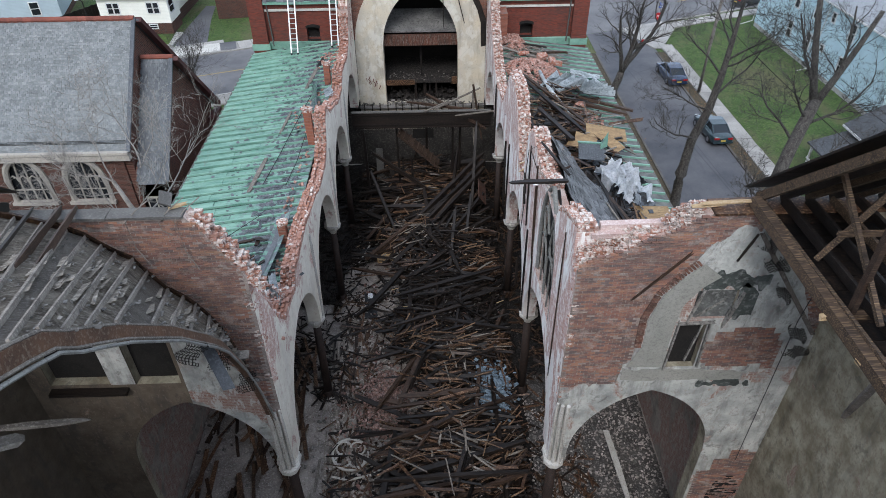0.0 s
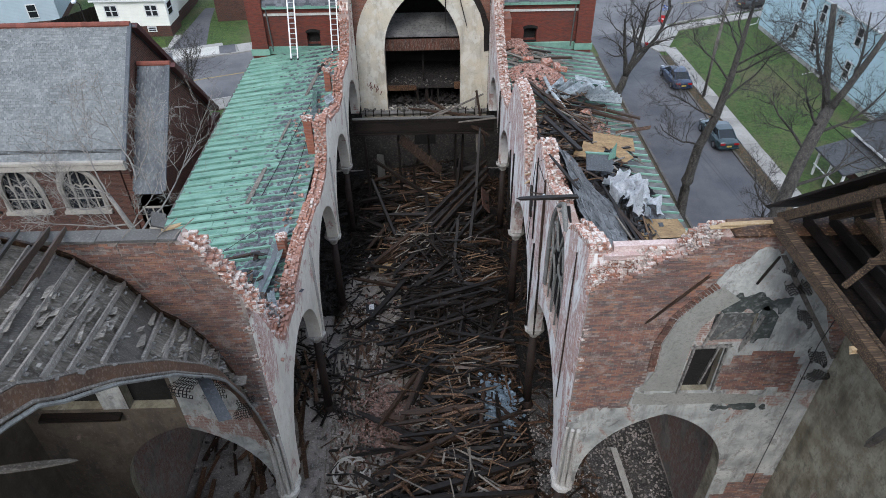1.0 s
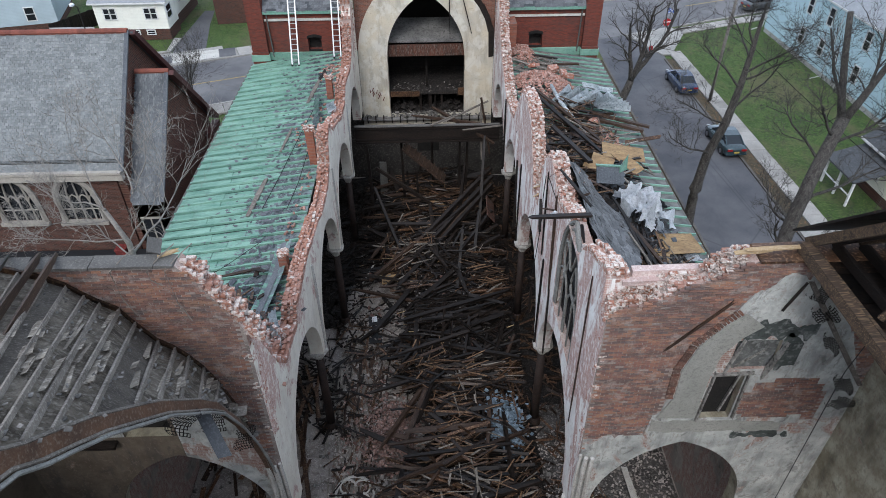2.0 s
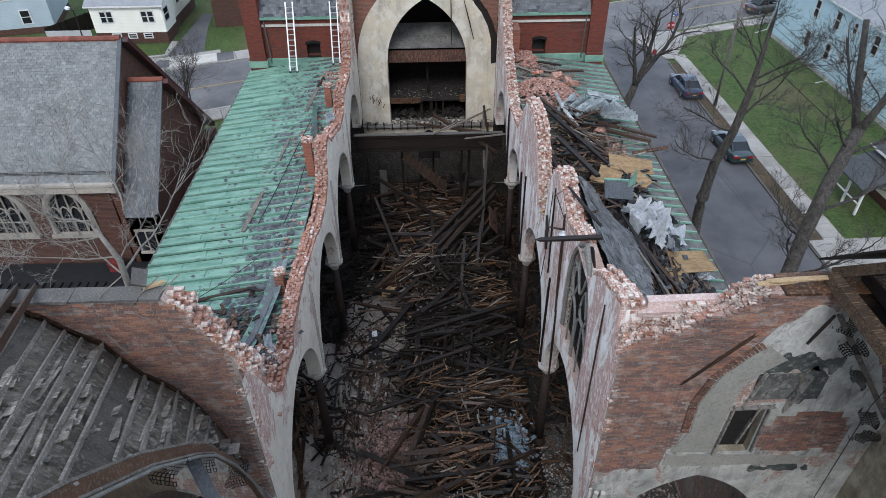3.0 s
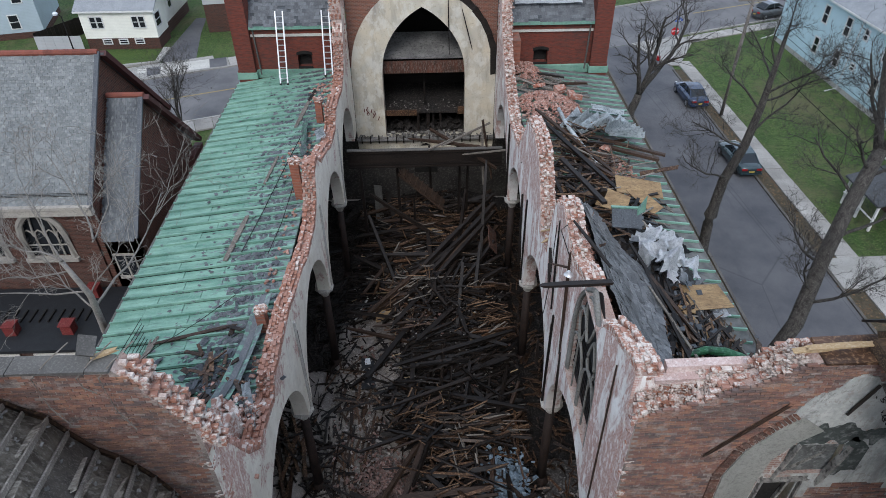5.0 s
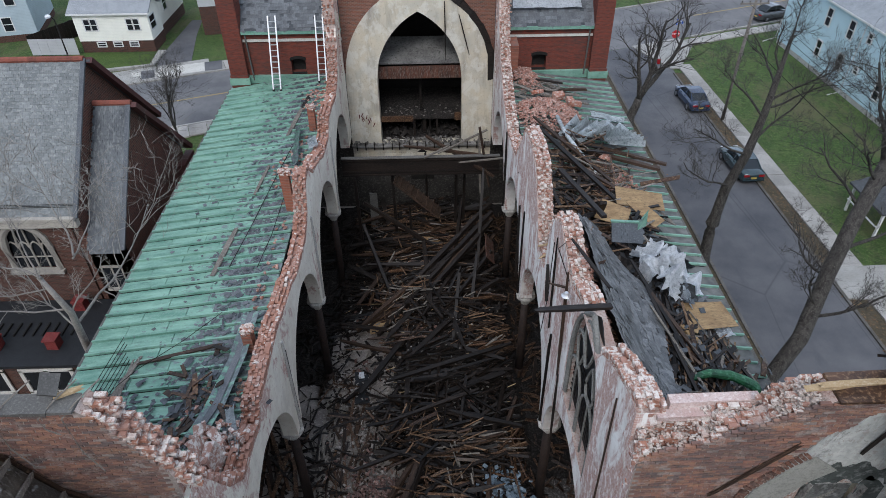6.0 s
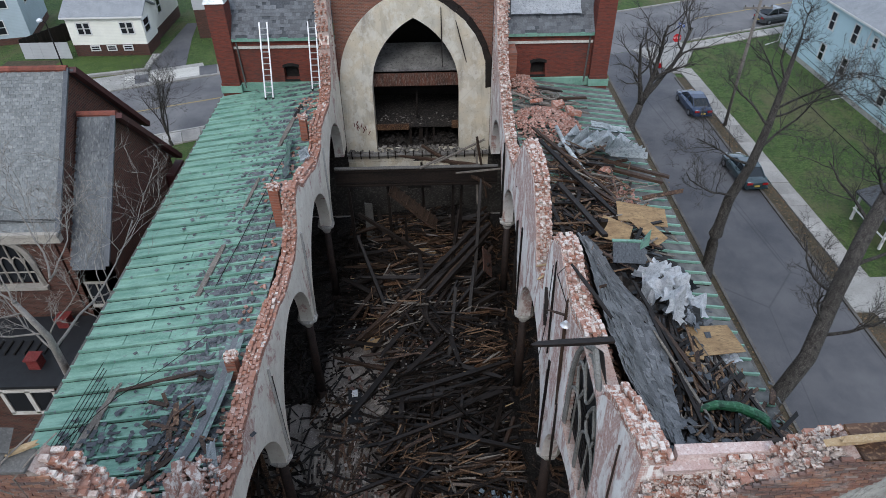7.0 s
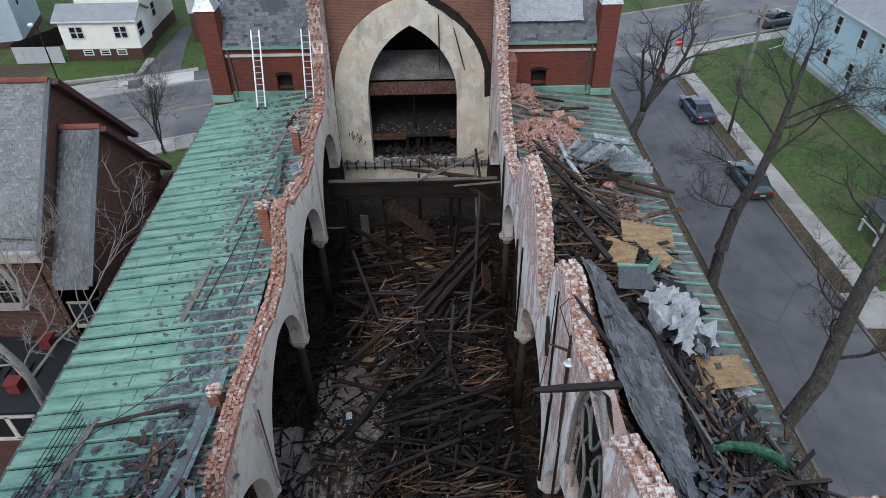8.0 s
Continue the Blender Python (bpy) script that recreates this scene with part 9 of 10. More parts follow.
def car(m, body, label, tall=0.0):
    """A saloon 4.6 m long; x runs to its nose."""
    root = group_of("car", label, "car", "parked cars", m)
    # cross-sections: x, half-width, sill, shoulder, top
    secs = [(-2.3, 0.72, 0.42, 0.8, 0.86), (-2.2, 0.84, 0.26, 0.88, 0.95), (-1.6, 0.9, 0.22, 0.92, 1.0), (-0.6, 0.91, 0.2, 0.92, 0.97), (0.7, 0.91, 0.2, 0.9, 0.95), (1.5, 0.89, 0.22, 0.82, 0.88), (2.1, 0.82, 0.28, 0.7, 0.76), (2.3, 0.66, 0.4, 0.6, 0.66)]
    bm = bmesh.new()
    rings = []
    for x, w, z0, z1, z2 in secs:
        z1, z2 = z1 + tall * 0.5, z2 + tall * 0.5
        rings.append([bm.verts.new((x, y, z)) for y, z in ((-w * 0.9, z0), (-w, z0 + 0.15), (-w, z1 - 0.1), (-w * 0.92, z1), (-w * 0.5, z2), (w * 0.5, z2), (w * 0.92, z1), (w, z1 - 0.1), (w, z0 + 0.15), (w * 0.9, z0))])
    for r, s in zip(rings, rings[1:]):
        for k in range(10):
            bm.faces.new((r[k], r[(k + 1) % 10], s[(k + 1) % 10], s[k]))
    bm.faces.new(rings[0][::-1])
    bm.faces.new(rings[-1])
    part("body", recalc(bm), body, root, smooth=True)
    # roof and glasshouse
    roof = [(-1.75, 0.7, 0.97), (-1.05, 0.6, 1.38), (-0.3, 0.62, 1.44), (0.35, 0.6, 1.4), (1.15, 0.72, 0.94)]
    bm = bmesh.new()
    rings = [[bm.verts.new((x, y, z + tall)) for y, z in ((-w - 0.06, z - (z - 0.9) * 0.75), (-w, z - 0.04), (-w * 0.7, z), (w * 0.7, z), (w, z - 0.04), (w + 0.06, z - (z - 0.9) * 0.75))] for x, w, z in roof]
    for r, s in zip(rings, rings[1:]):
        for k in range(5):
            bm.faces.new((r[k], r[k + 1], s[k + 1], s[k]))
    part("glasshouse", recalc(bm), CARGLASS, root, "dark car windows")
    for (x0, w0, z0), (x1, w1, z1) in zip(roof[1:3], roof[2:4]):
        bm = bmesh.new()
        a = [bm.verts.new(v) for v in ((x0, -w0, z0 + tall), (x0, w0, z0 + tall), (x1, w1, z1 + tall), (x1, -w1, z1 + tall))]
        b = [bm.verts.new(v.co + Vector((0, 0, 0.03))) for v in a]
        bm.faces.new(b)
        for k in range(4):
            bm.faces.new((a[k], a[(k + 1) % 4], b[(k + 1) % 4], b[k]))
        part("roof_panel", recalc(bm), body, root)
    for s in (-1, 1):
        for (x0, w0, z0), (x1, w1, z1) in zip(roof, roof[1:]):
            bm = bmesh.new()
            beam(bm, (x0, s * w0 * 0.99, z0 - 0.01 + tall), (x1, s * w1 * 0.99, z1 - 0.01 + tall), 0.07, 0.05)
            part("roof_rail", bm, body, root)
        bm = bmesh.new()
        beam(bm, (-0.35, s * 0.64, 1.4 + tall), (-0.4, s * 0.9, 0.9 + tall * 0.5), 0.05, 0.07)
        part("pillar", bm, body, root)
    for x in (-1.45, 1.4):
        for s in (-1, 1):
            wheel_ob = new("wheel")
            wheel_ob.parent = root
            wheel_ob.matrix_basis = Matrix.Translation((x, s * 0.83, 0.32)) @ Matrix.Rotation(math.pi / 2, 4, "X")
            bm = bmesh.new()
            lathe(bm, [(0.2, -0.1), (0.31, -0.1), (0.325, -0.05), (0.325, 0.05), (0.31, 0.1), (0.2, 0.1)], 18)
            part("tyre", bm, TYRE, wheel_ob)
            bm = bmesh.new()
            lathe(bm, [(0.19, -0.108), (0.21, -0.09), (0.21, 0.09), (0.19, 0.108), (0.06, 0.112)], 12)
            part("rim", bm, RIM, wheel_ob)
    for s in (-1, 1):
        bm = bmesh.new()
        box(bm, (-2.32, s * 0.55 - 0.2, 0.66 + tall * 0.4), (-2.2, s * 0.55 + 0.2, 0.82 + tall * 0.4))
        part("tail_lamp", bm, LAMP_RED, root)
        bm = bmesh.new()
        box(bm, (2.12, s * 0.5 - 0.18, 0.55 + tall * 0.4), (2.29, s * 0.5 + 0.18, 0.68 + tall * 0.4))
        part("headlamp", bm, LAMP_CLEAR, root)
        bm = bmesh.new()
        box(bm, (0.75, s * 0.98 - 0.09, 0.93 + tall * 0.5), (0.9, s * 0.98 + 0.09, 1.06 + tall * 0.5))
        part("mirror", bm, body, root)
    bm = bmesh.new()
    box(bm, (-2.335, -0.2, 0.5), (-2.29, 0.2, 0.62))
    part("number_plate", bm, PLATE, root, "amber number plate")
    bm = bmesh.new()
    box(bm, (-2.36, -0.8, 0.34), (-2.2, 0.8, 0.46))
    part("bumper", bm, body, root)
    return root


RD = GZ - 0.096
car(Matrix.Translation((24.0, 59.6, RD)) @ Matrix.Rotation(radians(91.5), 4, "Z"), paint("dark blue paint", (0.022, 0.04, 0.085)), "dark blue saloon parked at the kerb")
car(Matrix.Translation((24.0, 48.2, RD)) @ Matrix.Rotation(radians(91.5), 4, "Z"), paint("dark teal paint", (0.03, 0.055, 0.062)), "dark teal saloon parked under a bare tree")
car(Matrix.Translation((*street(41.5, -4.3), GZ - 0.1)) @ Matrix.Rotation(math.atan(0.375), 4, "Z"), paint("grey metallic paint", (0.09, 0.095, 0.1)), "dark grey car parked on the cross street", 0.2)

# ---- street furniture ----
STEEL = mottled("galvanised steel", (0.32, 0.33, 0.34), (0.25, 0.26, 0.26), (0.18, 0.18, 0.18), 4, 25, 0.45, 0.7)
WEATHERED_POLE = mottled("weathered pole", (0.2, 0.18, 0.16), (0.15, 0.135, 0.12), (0.27, 0.25, 0.22), 2, 20, 0.9)
sign = group_of("stop_sign", "red octagonal stop sign on a steel post", "road sign", m=pose(25.2, 69.6, GZ))
bm = bmesh.new()
lathe(bm, [(0.035, -0.1), (0.035, 2.9)], 8)
part("post", bm, STEEL, sign)
bm = bmesh.new()
oct_v = [(0.42 * math.cos(math.pi / 8 + k * math.pi / 4), 0.42 * math.sin(math.pi / 8 + k * math.pi / 4)) for k in range(8)]
f0 = [bm.verts.new((x, -0.05, 2.5 + z)) for x, z in oct_v]
f1 = [bm.verts.new((x, -0.038, 2.5 + z)) for x, z in oct_v]
bm.faces.new(f0)
bm.faces.new(f1[::-1])
for k in range(8):
    bm.faces.new((f0[k], f0[(k + 1) % 8], f1[(k + 1) % 8], f1[k]))
plate = part("sign_plate", recalc(bm), Mat("sign red", 0.5).base((0.42, 0.015, 0.02)).m, sign, "red octagonal plate")
text = bpy.data.curves.new("lettering", "FONT")
text.body, text.size, text.align_x, text.align_y, text.extrude = "STOP", 0.3, "CENTER", "CENTER", 0.003
text.materials.append(Mat("sign white", 0.5).base((0.8, 0.8, 0.8)).m)
letters = new("lettering", text)
letters.parent = plate
letters.matrix_basis = pose(0, -0.056, 2.5, 90, 0, 0)
bm = bmesh.new()
box(bm, (-0.35, -0.3, 0), (0.35, 0.3, 1.0), None, 0.03)
o = tagged(part("litter_bin", bm, LAMP_RED), "red bin standing at the corner", "bin")
o.matrix_basis = pose(23.6, 68.3, GZ) @ Matrix.Scale(0.45, 4)

TRIM_WHITE = Mat("sign lettering", 0.5).base((0.75, 0.76, 0.76)).m
name_sign = group_of("street_sign", "small blue street-name sign on a thin post", "road sign", m=pose(26.0, 71.2, GZ))
bm = bmesh.new()
lathe(bm, [(0.03, -0.1), (0.03, 3.2)], 8)
part("post", bm, STEEL, name_sign)
SIGN_BLUE = Mat("sign blue", 0.5).base((0.03, 0.08, 0.32)).m
for z, turn in ((3.0, 20), (3.22, 110)):
    bm = bmesh.new()
    box(bm, (-0.45, -0.012, -0.1), (0.45, 0.012, 0.1))
    blade = part("sign_blade", bm, SIGN_BLUE, name_sign, "blue sign blade")
    blade.matrix_basis = pose(0, 0, z, 0, 0, turn)
    bm = bmesh.new()
    box(bm, (-0.32, -0.018, -0.03), (0.32, 0.018, 0.03))
    part("lettering_bar", bm, TRIM_WHITE, blade, "pale bar of lettering")

pole = group_of("utility_pole", "weathered wooden utility pole with a crossarm", "pole", m=pose(25.55, 56.0, GZ))
bm = bmesh.new()
tube(bm, [(0, 0, -0.3), (0, 0, 5), (0.05, 0, 10.4)], [0.17, 0.15, 0.11], 9)
part("shaft", bm, WEATHERED_POLE, pole, smooth=True)
bm = bmesh.new()
box(bm, (-1.1, -0.06, 9.7), (1.1, 0.06, 9.83))
part("crossarm", bm, WEATHERED_POLE, pole)
for x in (-1.0, -0.4, 0.4, 1.0):
    bm = bmesh.new()
    lathe(bm, [(0.03, 9.83), (0.06, 9.88), (0.05, 9.98)], 8, (x, 0, 0))
    part("insulator", bm, STONE, pole)
for x, z in ((-0.35, 8.9), (0.4, 8.9), (0.1, 6.2)):
    bm = bmesh.new()
    pts = []
    for i in range(15):
        f = i / 14
        pts.append((25.55 + x + 1.6 * f, 56.0 - 42 * f, z - 0.2 - 3.2 * f * (1 - f)))
    tube(bm, pts, [0.018 if z > 7 else 0.03] * 15, 4)
    tagged(part("overhead_wire", bm, BLACK), "slack overhead wire along the street", "wire", "overhead wires")
lamp = group_of("street_lamp", "slim black street lamp with a pale head", "street lamp", m=pose(-34.2, 67.6, GZ))
bm = bmesh.new()
tube(bm, [(0, 0, 0), (0, 0, 3), (-0.02, 0, 5.7), (-0.3, 0, 5.95)], [0.09, 0.07, 0.05, 0.04], 8)
part("post", bm, BLACK, lamp)
bm = bmesh.new()
lathe(bm, [(0.05, 5.8), (0.24, 5.85), (0.26, 6.0), (0.12, 6.12)], 12, (-0.5, 0, 0))
part("head", bm, MEMBRANE, lamp, "pale lamp head")

# ---- houses ----
def siding(name, c):
    k = Mat(name, 0.7)
    z = k.axis("z")
    saw = k.math("FRACT", k.math("MULTIPLY", z, 6.5))
    col = k.mix(k.ramp(k.noise(k.pos, 0.8, 5), 0.3, 0.75), c, tuple(v * 0.86 for v in c))
    col = k.mix(k.math("MULTIPLY", k.ramp(saw, 0.14, 0.0), 0.45), col, tuple(v * 0.45 for v in c))
    k.base(col).bump(saw, 0.5, 0.02)
    return k.m


WHITE_SIDE = siding("white siding", (0.86, 0.85, 0.76))
BLUE_SIDE = siding("pale blue siding", (0.5, 0.66, 0.71))
GREYBLUE_SIDE = siding("grey-blue siding", (0.42, 0.5, 0.54))
GREY_SIDE = siding("grey siding", (0.45, 0.46, 0.46))
SHINGLE = mottled("grey shingles", (0.36, 0.38, 0.395), (0.29, 0.305, 0.32), (0.43, 0.445, 0.455), 1.2, 8, 0.9)
SHINGLE_DARK = mottled("dark shingles", (0.09, 0.095, 0.1), (0.065, 0.07, 0.075), (0.14, 0.145, 0.15), 1.2, 8, 0.9)
TRIM = mottled("white trim", (0.75, 0.75, 0.73), (0.66, 0.66, 0.64), (0.5, 0.5, 0.48), 2, 15, 0.6)


def house(m, w, d, h, rise, wall, roof, label, windows=(), base=None, over=0.35, ridge="x", basement=0.6):
    """A house from its front corner: x along the front, y to the rear. windows: (face, u, z, wide, high); face F front, L left, R right."""
    root = group_of("house", label, "house", "houses round the church", m)
    bm = bmesh.new()
    box(bm, (0, 0, basement), (w, d, h))
    if ridge == "y":
        for y in (0.0, d - 0.15):
            vs = [bm.verts.new(v) for v in ((0, y, h), (w, y, h), (w / 2, y, h + rise), (0, y + 0.15, h), (w, y + 0.15, h), (w / 2, y + 0.15, h + rise))]
            for f in ((0, 1, 2), (5, 4, 3), (0, 2, 5, 3), (1, 4, 5, 2), (0, 3, 4, 1)):
                bm.faces.new([vs[i] for i in f])
    else:
        for x in (0.0, w - 0.15):
            vs = [bm.verts.new(v) for v in ((x, 0, h), (x, d, h), (x, d / 2, h + rise), (x + 0.15, 0, h), (x + 0.15, d, h), (x + 0.15, d / 2, h + rise))]
            for f in ((0, 2, 1), (3, 4, 5), (0, 3, 5, 2), (1, 2, 5, 4), (0, 1, 4, 3)):
                bm.faces.new([vs[i] for i in f])
    part("wall", recalc(bm), wall, root)
    bm = bmesh.new()
    box(bm, (0.03, 0.03, -0.3), (w - 0.03, d - 0.03, basement))
    part("basement", bm, base or BRICK_CHAPEL, root, "brick basement")
    for s in (0, 1):
        bm = bmesh.new()
        if ridge == "y":
            e = -over if s == 0 else w + over
            k = over * rise / (w / 2)
            vs = [(e, -over, h - k), (w / 2, -over, h + rise), (w / 2, d + over, h + rise), (e, d + over, h - k)]
        else:
            e = -over if s == 0 else d + over
            k = over * rise / (d / 2)
            vs = [(-over, e, h - k), (-over, d / 2, h + rise), (w + over, d / 2, h + rise), (w + over, e, h - k)]
        a = [bm.verts.new((x, y, z + 0.03)) for x, y, z in vs]
        b = [bm.verts.new((x, y, z + 0.17)) for x, y, z in vs]
        bm.faces.new(a)
        bm.faces.new(b[::-1])
        for i in range(4):
            bm.faces.new((a[i], b[i], b[(i + 1) % 4], a[(i + 1) % 4]))
        part("roof", recalc(bm), roof, root)
        bm = bmesh.new()
        if ridge == "y":
            beam(bm, (e, -over, h - k + 0.06), (e, d + over, h - k + 0.06), 0.1, 0.16)
        else:
            beam(bm, (-over, e, h - k + 0.06), (w + over, e, h - k + 0.06), 0.1, 0.16)
        part("gutter", bm, TRIM, root)
    for face, u, z, ww, hh in windows:
        wo = new("window")
        wo.parent = root
        wo.matrix_basis = {"F": pose(u, 0, z), "L": pose(0, u, z, 0, 0, -90), "R": pose(w, u, z, 0, 0, 90)}[face]
        bm = bmesh.new()
        box(bm, (-ww / 2, -0.03, -hh / 2), (ww / 2, -0.005, hh / 2))
        part("pane", bm, DARK_GLASS, wo)
        bm = bmesh.new()
        for a, b in (((-ww / 2 - 0.1, -hh / 2 - 0.1), (-ww / 2, hh / 2 + 0.1)), ((ww / 2, -hh / 2 - 0.1), (ww / 2 + 0.1, hh / 2 + 0.1)), ((-ww / 2, -hh / 2 - 0.1), (ww / 2, -hh / 2)), ((-ww / 2, hh / 2), (ww / 2, hh / 2 + 0.1)), ((-ww / 2, -0.03), (ww / 2, 0.03))):
            box(bm, (a[0], -0.08, a[1]), (b[0], -0.002, b[1]))
        part("frame", bm, TRIM, wo)
    return root


# white house with its low front, street side
house(pose(-36.2, 74.4, GZ, 0, 0, 0), 7.7, 3.4, 4.1, 0.9, WHITE_SIDE, SHINGLE, "white house front with shuttered windows and grey roof", [("F", 1.3, 2.8, 0.55, 1.1), ("F", 2.0, 2.8, 0.55, 1.1), ("F", 5.7, 2.8, 0.55, 1.1), ("F", 6.4, 2.8, 0.55, 1.1), ("R", 1.0, 2.8, 1.4, 1.3), ("F", 2.2, 0.75, 0.8, 0.4), ("F", 3.9, 0.75, 0.8, 0.4), ("F", 5.6, 0.75, 0.8, 0.4)], basement=1.1)
house(pose(-35.6, 77.9, GZ, 0, 0, 0), 6.6, 9, 6.2, 2.6, WHITE_SIDE, SHINGLE, "white siding house with a grey shingle roof", [("F", 1.6, 5.9, 0.8, 0.9), ("F", 4.4, 5.9, 0.8, 0.9), ("R", 3.0, 3.0, 1.0, 1.4)], ridge="y", basement=1.1)
house(pose(-51.5, 76.5, GZ, 0, 0, 14), 9, 9, 6.6, 3.0, GREYBLUE_SIDE, SHINGLE, "grey-blue siding house with white framed windows", [("F", 5.0, 4.6, 0.9, 1.6), ("F", 7.4, 4.6, 0.9, 1.6), ("R", 2.5, 4.4, 0.9, 1.6), ("R", 6.0, 4.4, 0.9, 1.6), ("F", 6.4, 1.8, 0.9, 1.4)], ridge="y")
house(pose(-24.6, 79.0, GZ, 0, 0, 8), 7.5, 8, 6.6, 2.4, GREY_SIDE, SHINGLE_DARK, "grey house over a brick ground floor", [("F", 3.2, 4.8, 1.7, 1.5), ("F", 4.6, 1.5, 1.1, 1.1), ("L", 3.0, 4.8, 1.0, 1.4)], basement=3.0)
house(pose(37.77, 73.6, GZ, 0, 0, -88.65), 24.2, 9.5, 6.7, 3.2, BLUE_SIDE, SHINGLE, "large pale blue siding house with a grey roof", [("F", 7.6, 5.15, 0.75, 1.5), ("F", 11.3, 5.25, 0.75, 1.5), ("F", 14.1, 5.5, 0.5, 0.8), ("F", 7.55, 2.2, 0.75, 1.4), ("F", 11.3, 2.3, 0.75, 1.4), ("F", 13.85, 2.55, 0.5, 0.5), ("L", 3.0, 2.6, 1.2, 1.6), ("L", 3.0, 5.2, 0.9, 1.5), ("F", 17.4, 5.2, 0.75, 1.5), ("F", 17.4, 2.2, 0.75, 1.4)], over=0.3, base=CONCRETE, basement=0.35)
house(pose(31.6, 42.6, GZ, 0, 0, -88.65), 11, 7, 3.4, 2.0, WHITE_SIDE, SHINGLE_DARK, "white siding house with a dark roof", [("F", 2.0, 2.0, 0.8, 1.3), ("F", 5.0, 2.0, 0.8, 1.3), ("L", 2.4, 2.0, 0.8, 1.3)], ridge="x")
porch = group_of("porch", "small dark-roofed porch beside the white house", "porch", m=pose(29.1, 42.3, GZ, 0, 0, -88.65))
bm = bmesh.new()
vs = [(-0.3, -0.3, 2.0), (3.6, -0.3, 2.0), (3.6, 2.7, 2.9), (-0.3, 2.7, 2.9)]
a = [bm.verts.new(v) for v in vs]
b = [bm.verts.new((x, y, z + 0.12)) for x, y, z in vs]
bm.faces.new(a[::-1])
bm.faces.new(b)
for i in range(4):
    bm.faces.new((a[i], a[(i + 1) % 4], b[(i + 1) % 4], b[i]))
part("roof", recalc(bm), SHINGLE_DARK, porch)
for x in (0, 1.7, 3.3):
    bm = bmesh.new()
    box(bm, (x - 0.07, -0.07, 0), (x + 0.07, 0.07, 2.05))
    part("post", bm, TRIM, porch)
bm = bmesh.new()
beam(bm, (-0.1, -0.1, 0.9), (3.4, -0.1, 0.9), 0.08, 0.08)
part("handrail", bm, TRIM, porch)
# fences, drive and yard
fence = group_of("metal_fence", "pale grey corrugated fence beside the white house", "fence", m=pose(-41.2, 73.6, GZ))
for i in range(5):
    bm = bmesh.new()
    box(bm, (i * 0.98, 0, 0), (i * 0.98 + 0.96, 0.05, 1.7), None, 0.01)
    part("fence_panel", bm, GREY_SIDE, fence)
fence2 = group_of("wooden_fence", "dark wooden fence between two houses", "fence", m=pose(-41.4, 74.0, GZ, 0, 0, 62))
for i in range(24):
    bm = bmesh.new()
    box(bm, (i * 0.42, 0, 0), (i * 0.42 + 0.4, 0.04, 1.9 + random.uniform(-0.03, 0.03)), None, 0.008)
    part("board", bm, CHAR, fence2)
GRASS_FRONT = mottled("short green front lawn", (0.07, 0.115, 0.022), (0.045, 0.085, 0.016), (0.13, 0.155, 0.05), 0.9, 9, 0.95, bump=0.8, dist=0.04)
PALE_SLAB = mottled("new white concrete", (0.68, 0.66, 0.6), (0.58, 0.56, 0.5), (0.46, 0.44, 0.39), 0.8, 9, 0.9)
sheet("drive_asphalt", [[(-27.25, 69.9), (-23.9, 70.9), (-25.5, 79.0), (-26.2, 84), (-27.4, 84), (-27.6, 74.0)]], GZ - 0.085, ASPHALT, "cracked asphalt drive between houses", "drive")
sheet("lawn_front", [[(-37.5, 68.0), (-33.0, 69.2), (-27.9, 70.5), (-28.2, 73.6), (-36.2, 74.35), (-37.5, 74.3)]], GZ - 0.1, GRASS_FRONT, "short green front lawn before the white house", "lawn")
sheet("kerb_lawn", [[(-37.5, 67.6), (-27.45, 70.15), (-27.7, 70.5), (-37.5, 68.05)], [(-27.45, 70.15), (-27.4, 74.2), (-28.2, 74.2), (-27.9, 70.5)]], GZ + 0.12, CONCRETE, "low pale concrete kerb round the front lawn", "kerb", 0.25)
sheet("pavement_front", [[street(-44, 5.6), street(-20.5, 5.6), street(-20.5, 8.9), street(-44, 8.9)]], GZ + 0.05, CONCRETE, "pale concrete footway of the cross street", "pavement", 0.16)
sheet("pavement_patch", [[(-26.95, 69.4), (-22.5, 70.75), (-21.8, 68.5), (-26.3, 67.15)], [(-29.06, 68.4), (-28.25, 68.65), (-27.85, 67.65), (-28.65, 67.3)]], GZ + 0.056, PALE_SLAB, "new white concrete slab in the footway", "pavement")
sheet("asphalt_patch", [[(-28.2, 68.65), (-27.0, 69.05), (-26.35, 67.15), (-27.5, 66.7)], [(-22.4, 70.7), (-20.8, 71.2), (-20.2, 69.0), (-21.8, 68.5)]], GZ + 0.062, ASPHALT, "grey asphalt patch in the footway", "pavement")
sheet("yard_soil", [[(-43, 66.8), (-37.5, 68.1), (-37.5, 73.4), (-43, 73.4)]], GZ - 0.1, DIRT, "bare soil yard before the fence", "ground")
for pipe in (((36.0, 73.0, GZ + 0.3), (37.5, 73.5, GZ + 0.5), (37.62, 73.4, GZ + 2.5)), ((36.5, 60.0, GZ + 0.2), (37.7, 60.3, GZ + 0.3), (37.85, 60.2, GZ + 6.4))):
    bm = bmesh.new()
    tube(bm, pipe, [0.05] * len(pipe), 6)
    tagged(part("downpipe", bm, TRIM), "white downpipe with a kicked-out foot", "pipe", "white downpipes of the house")

# ---- chapel slates, one by one ----
bm = bmesh.new()
box(bm, (-0.0965, -0.125, -0.007), (0.0965, 0.125, 0.007), None, 0.002)
chapel_slate = bpy.data.meshes.new("slate")
bm.to_mesh(chapel_slate)
bm.free()
chapel_slate.materials.append(SLATE_PIECE)


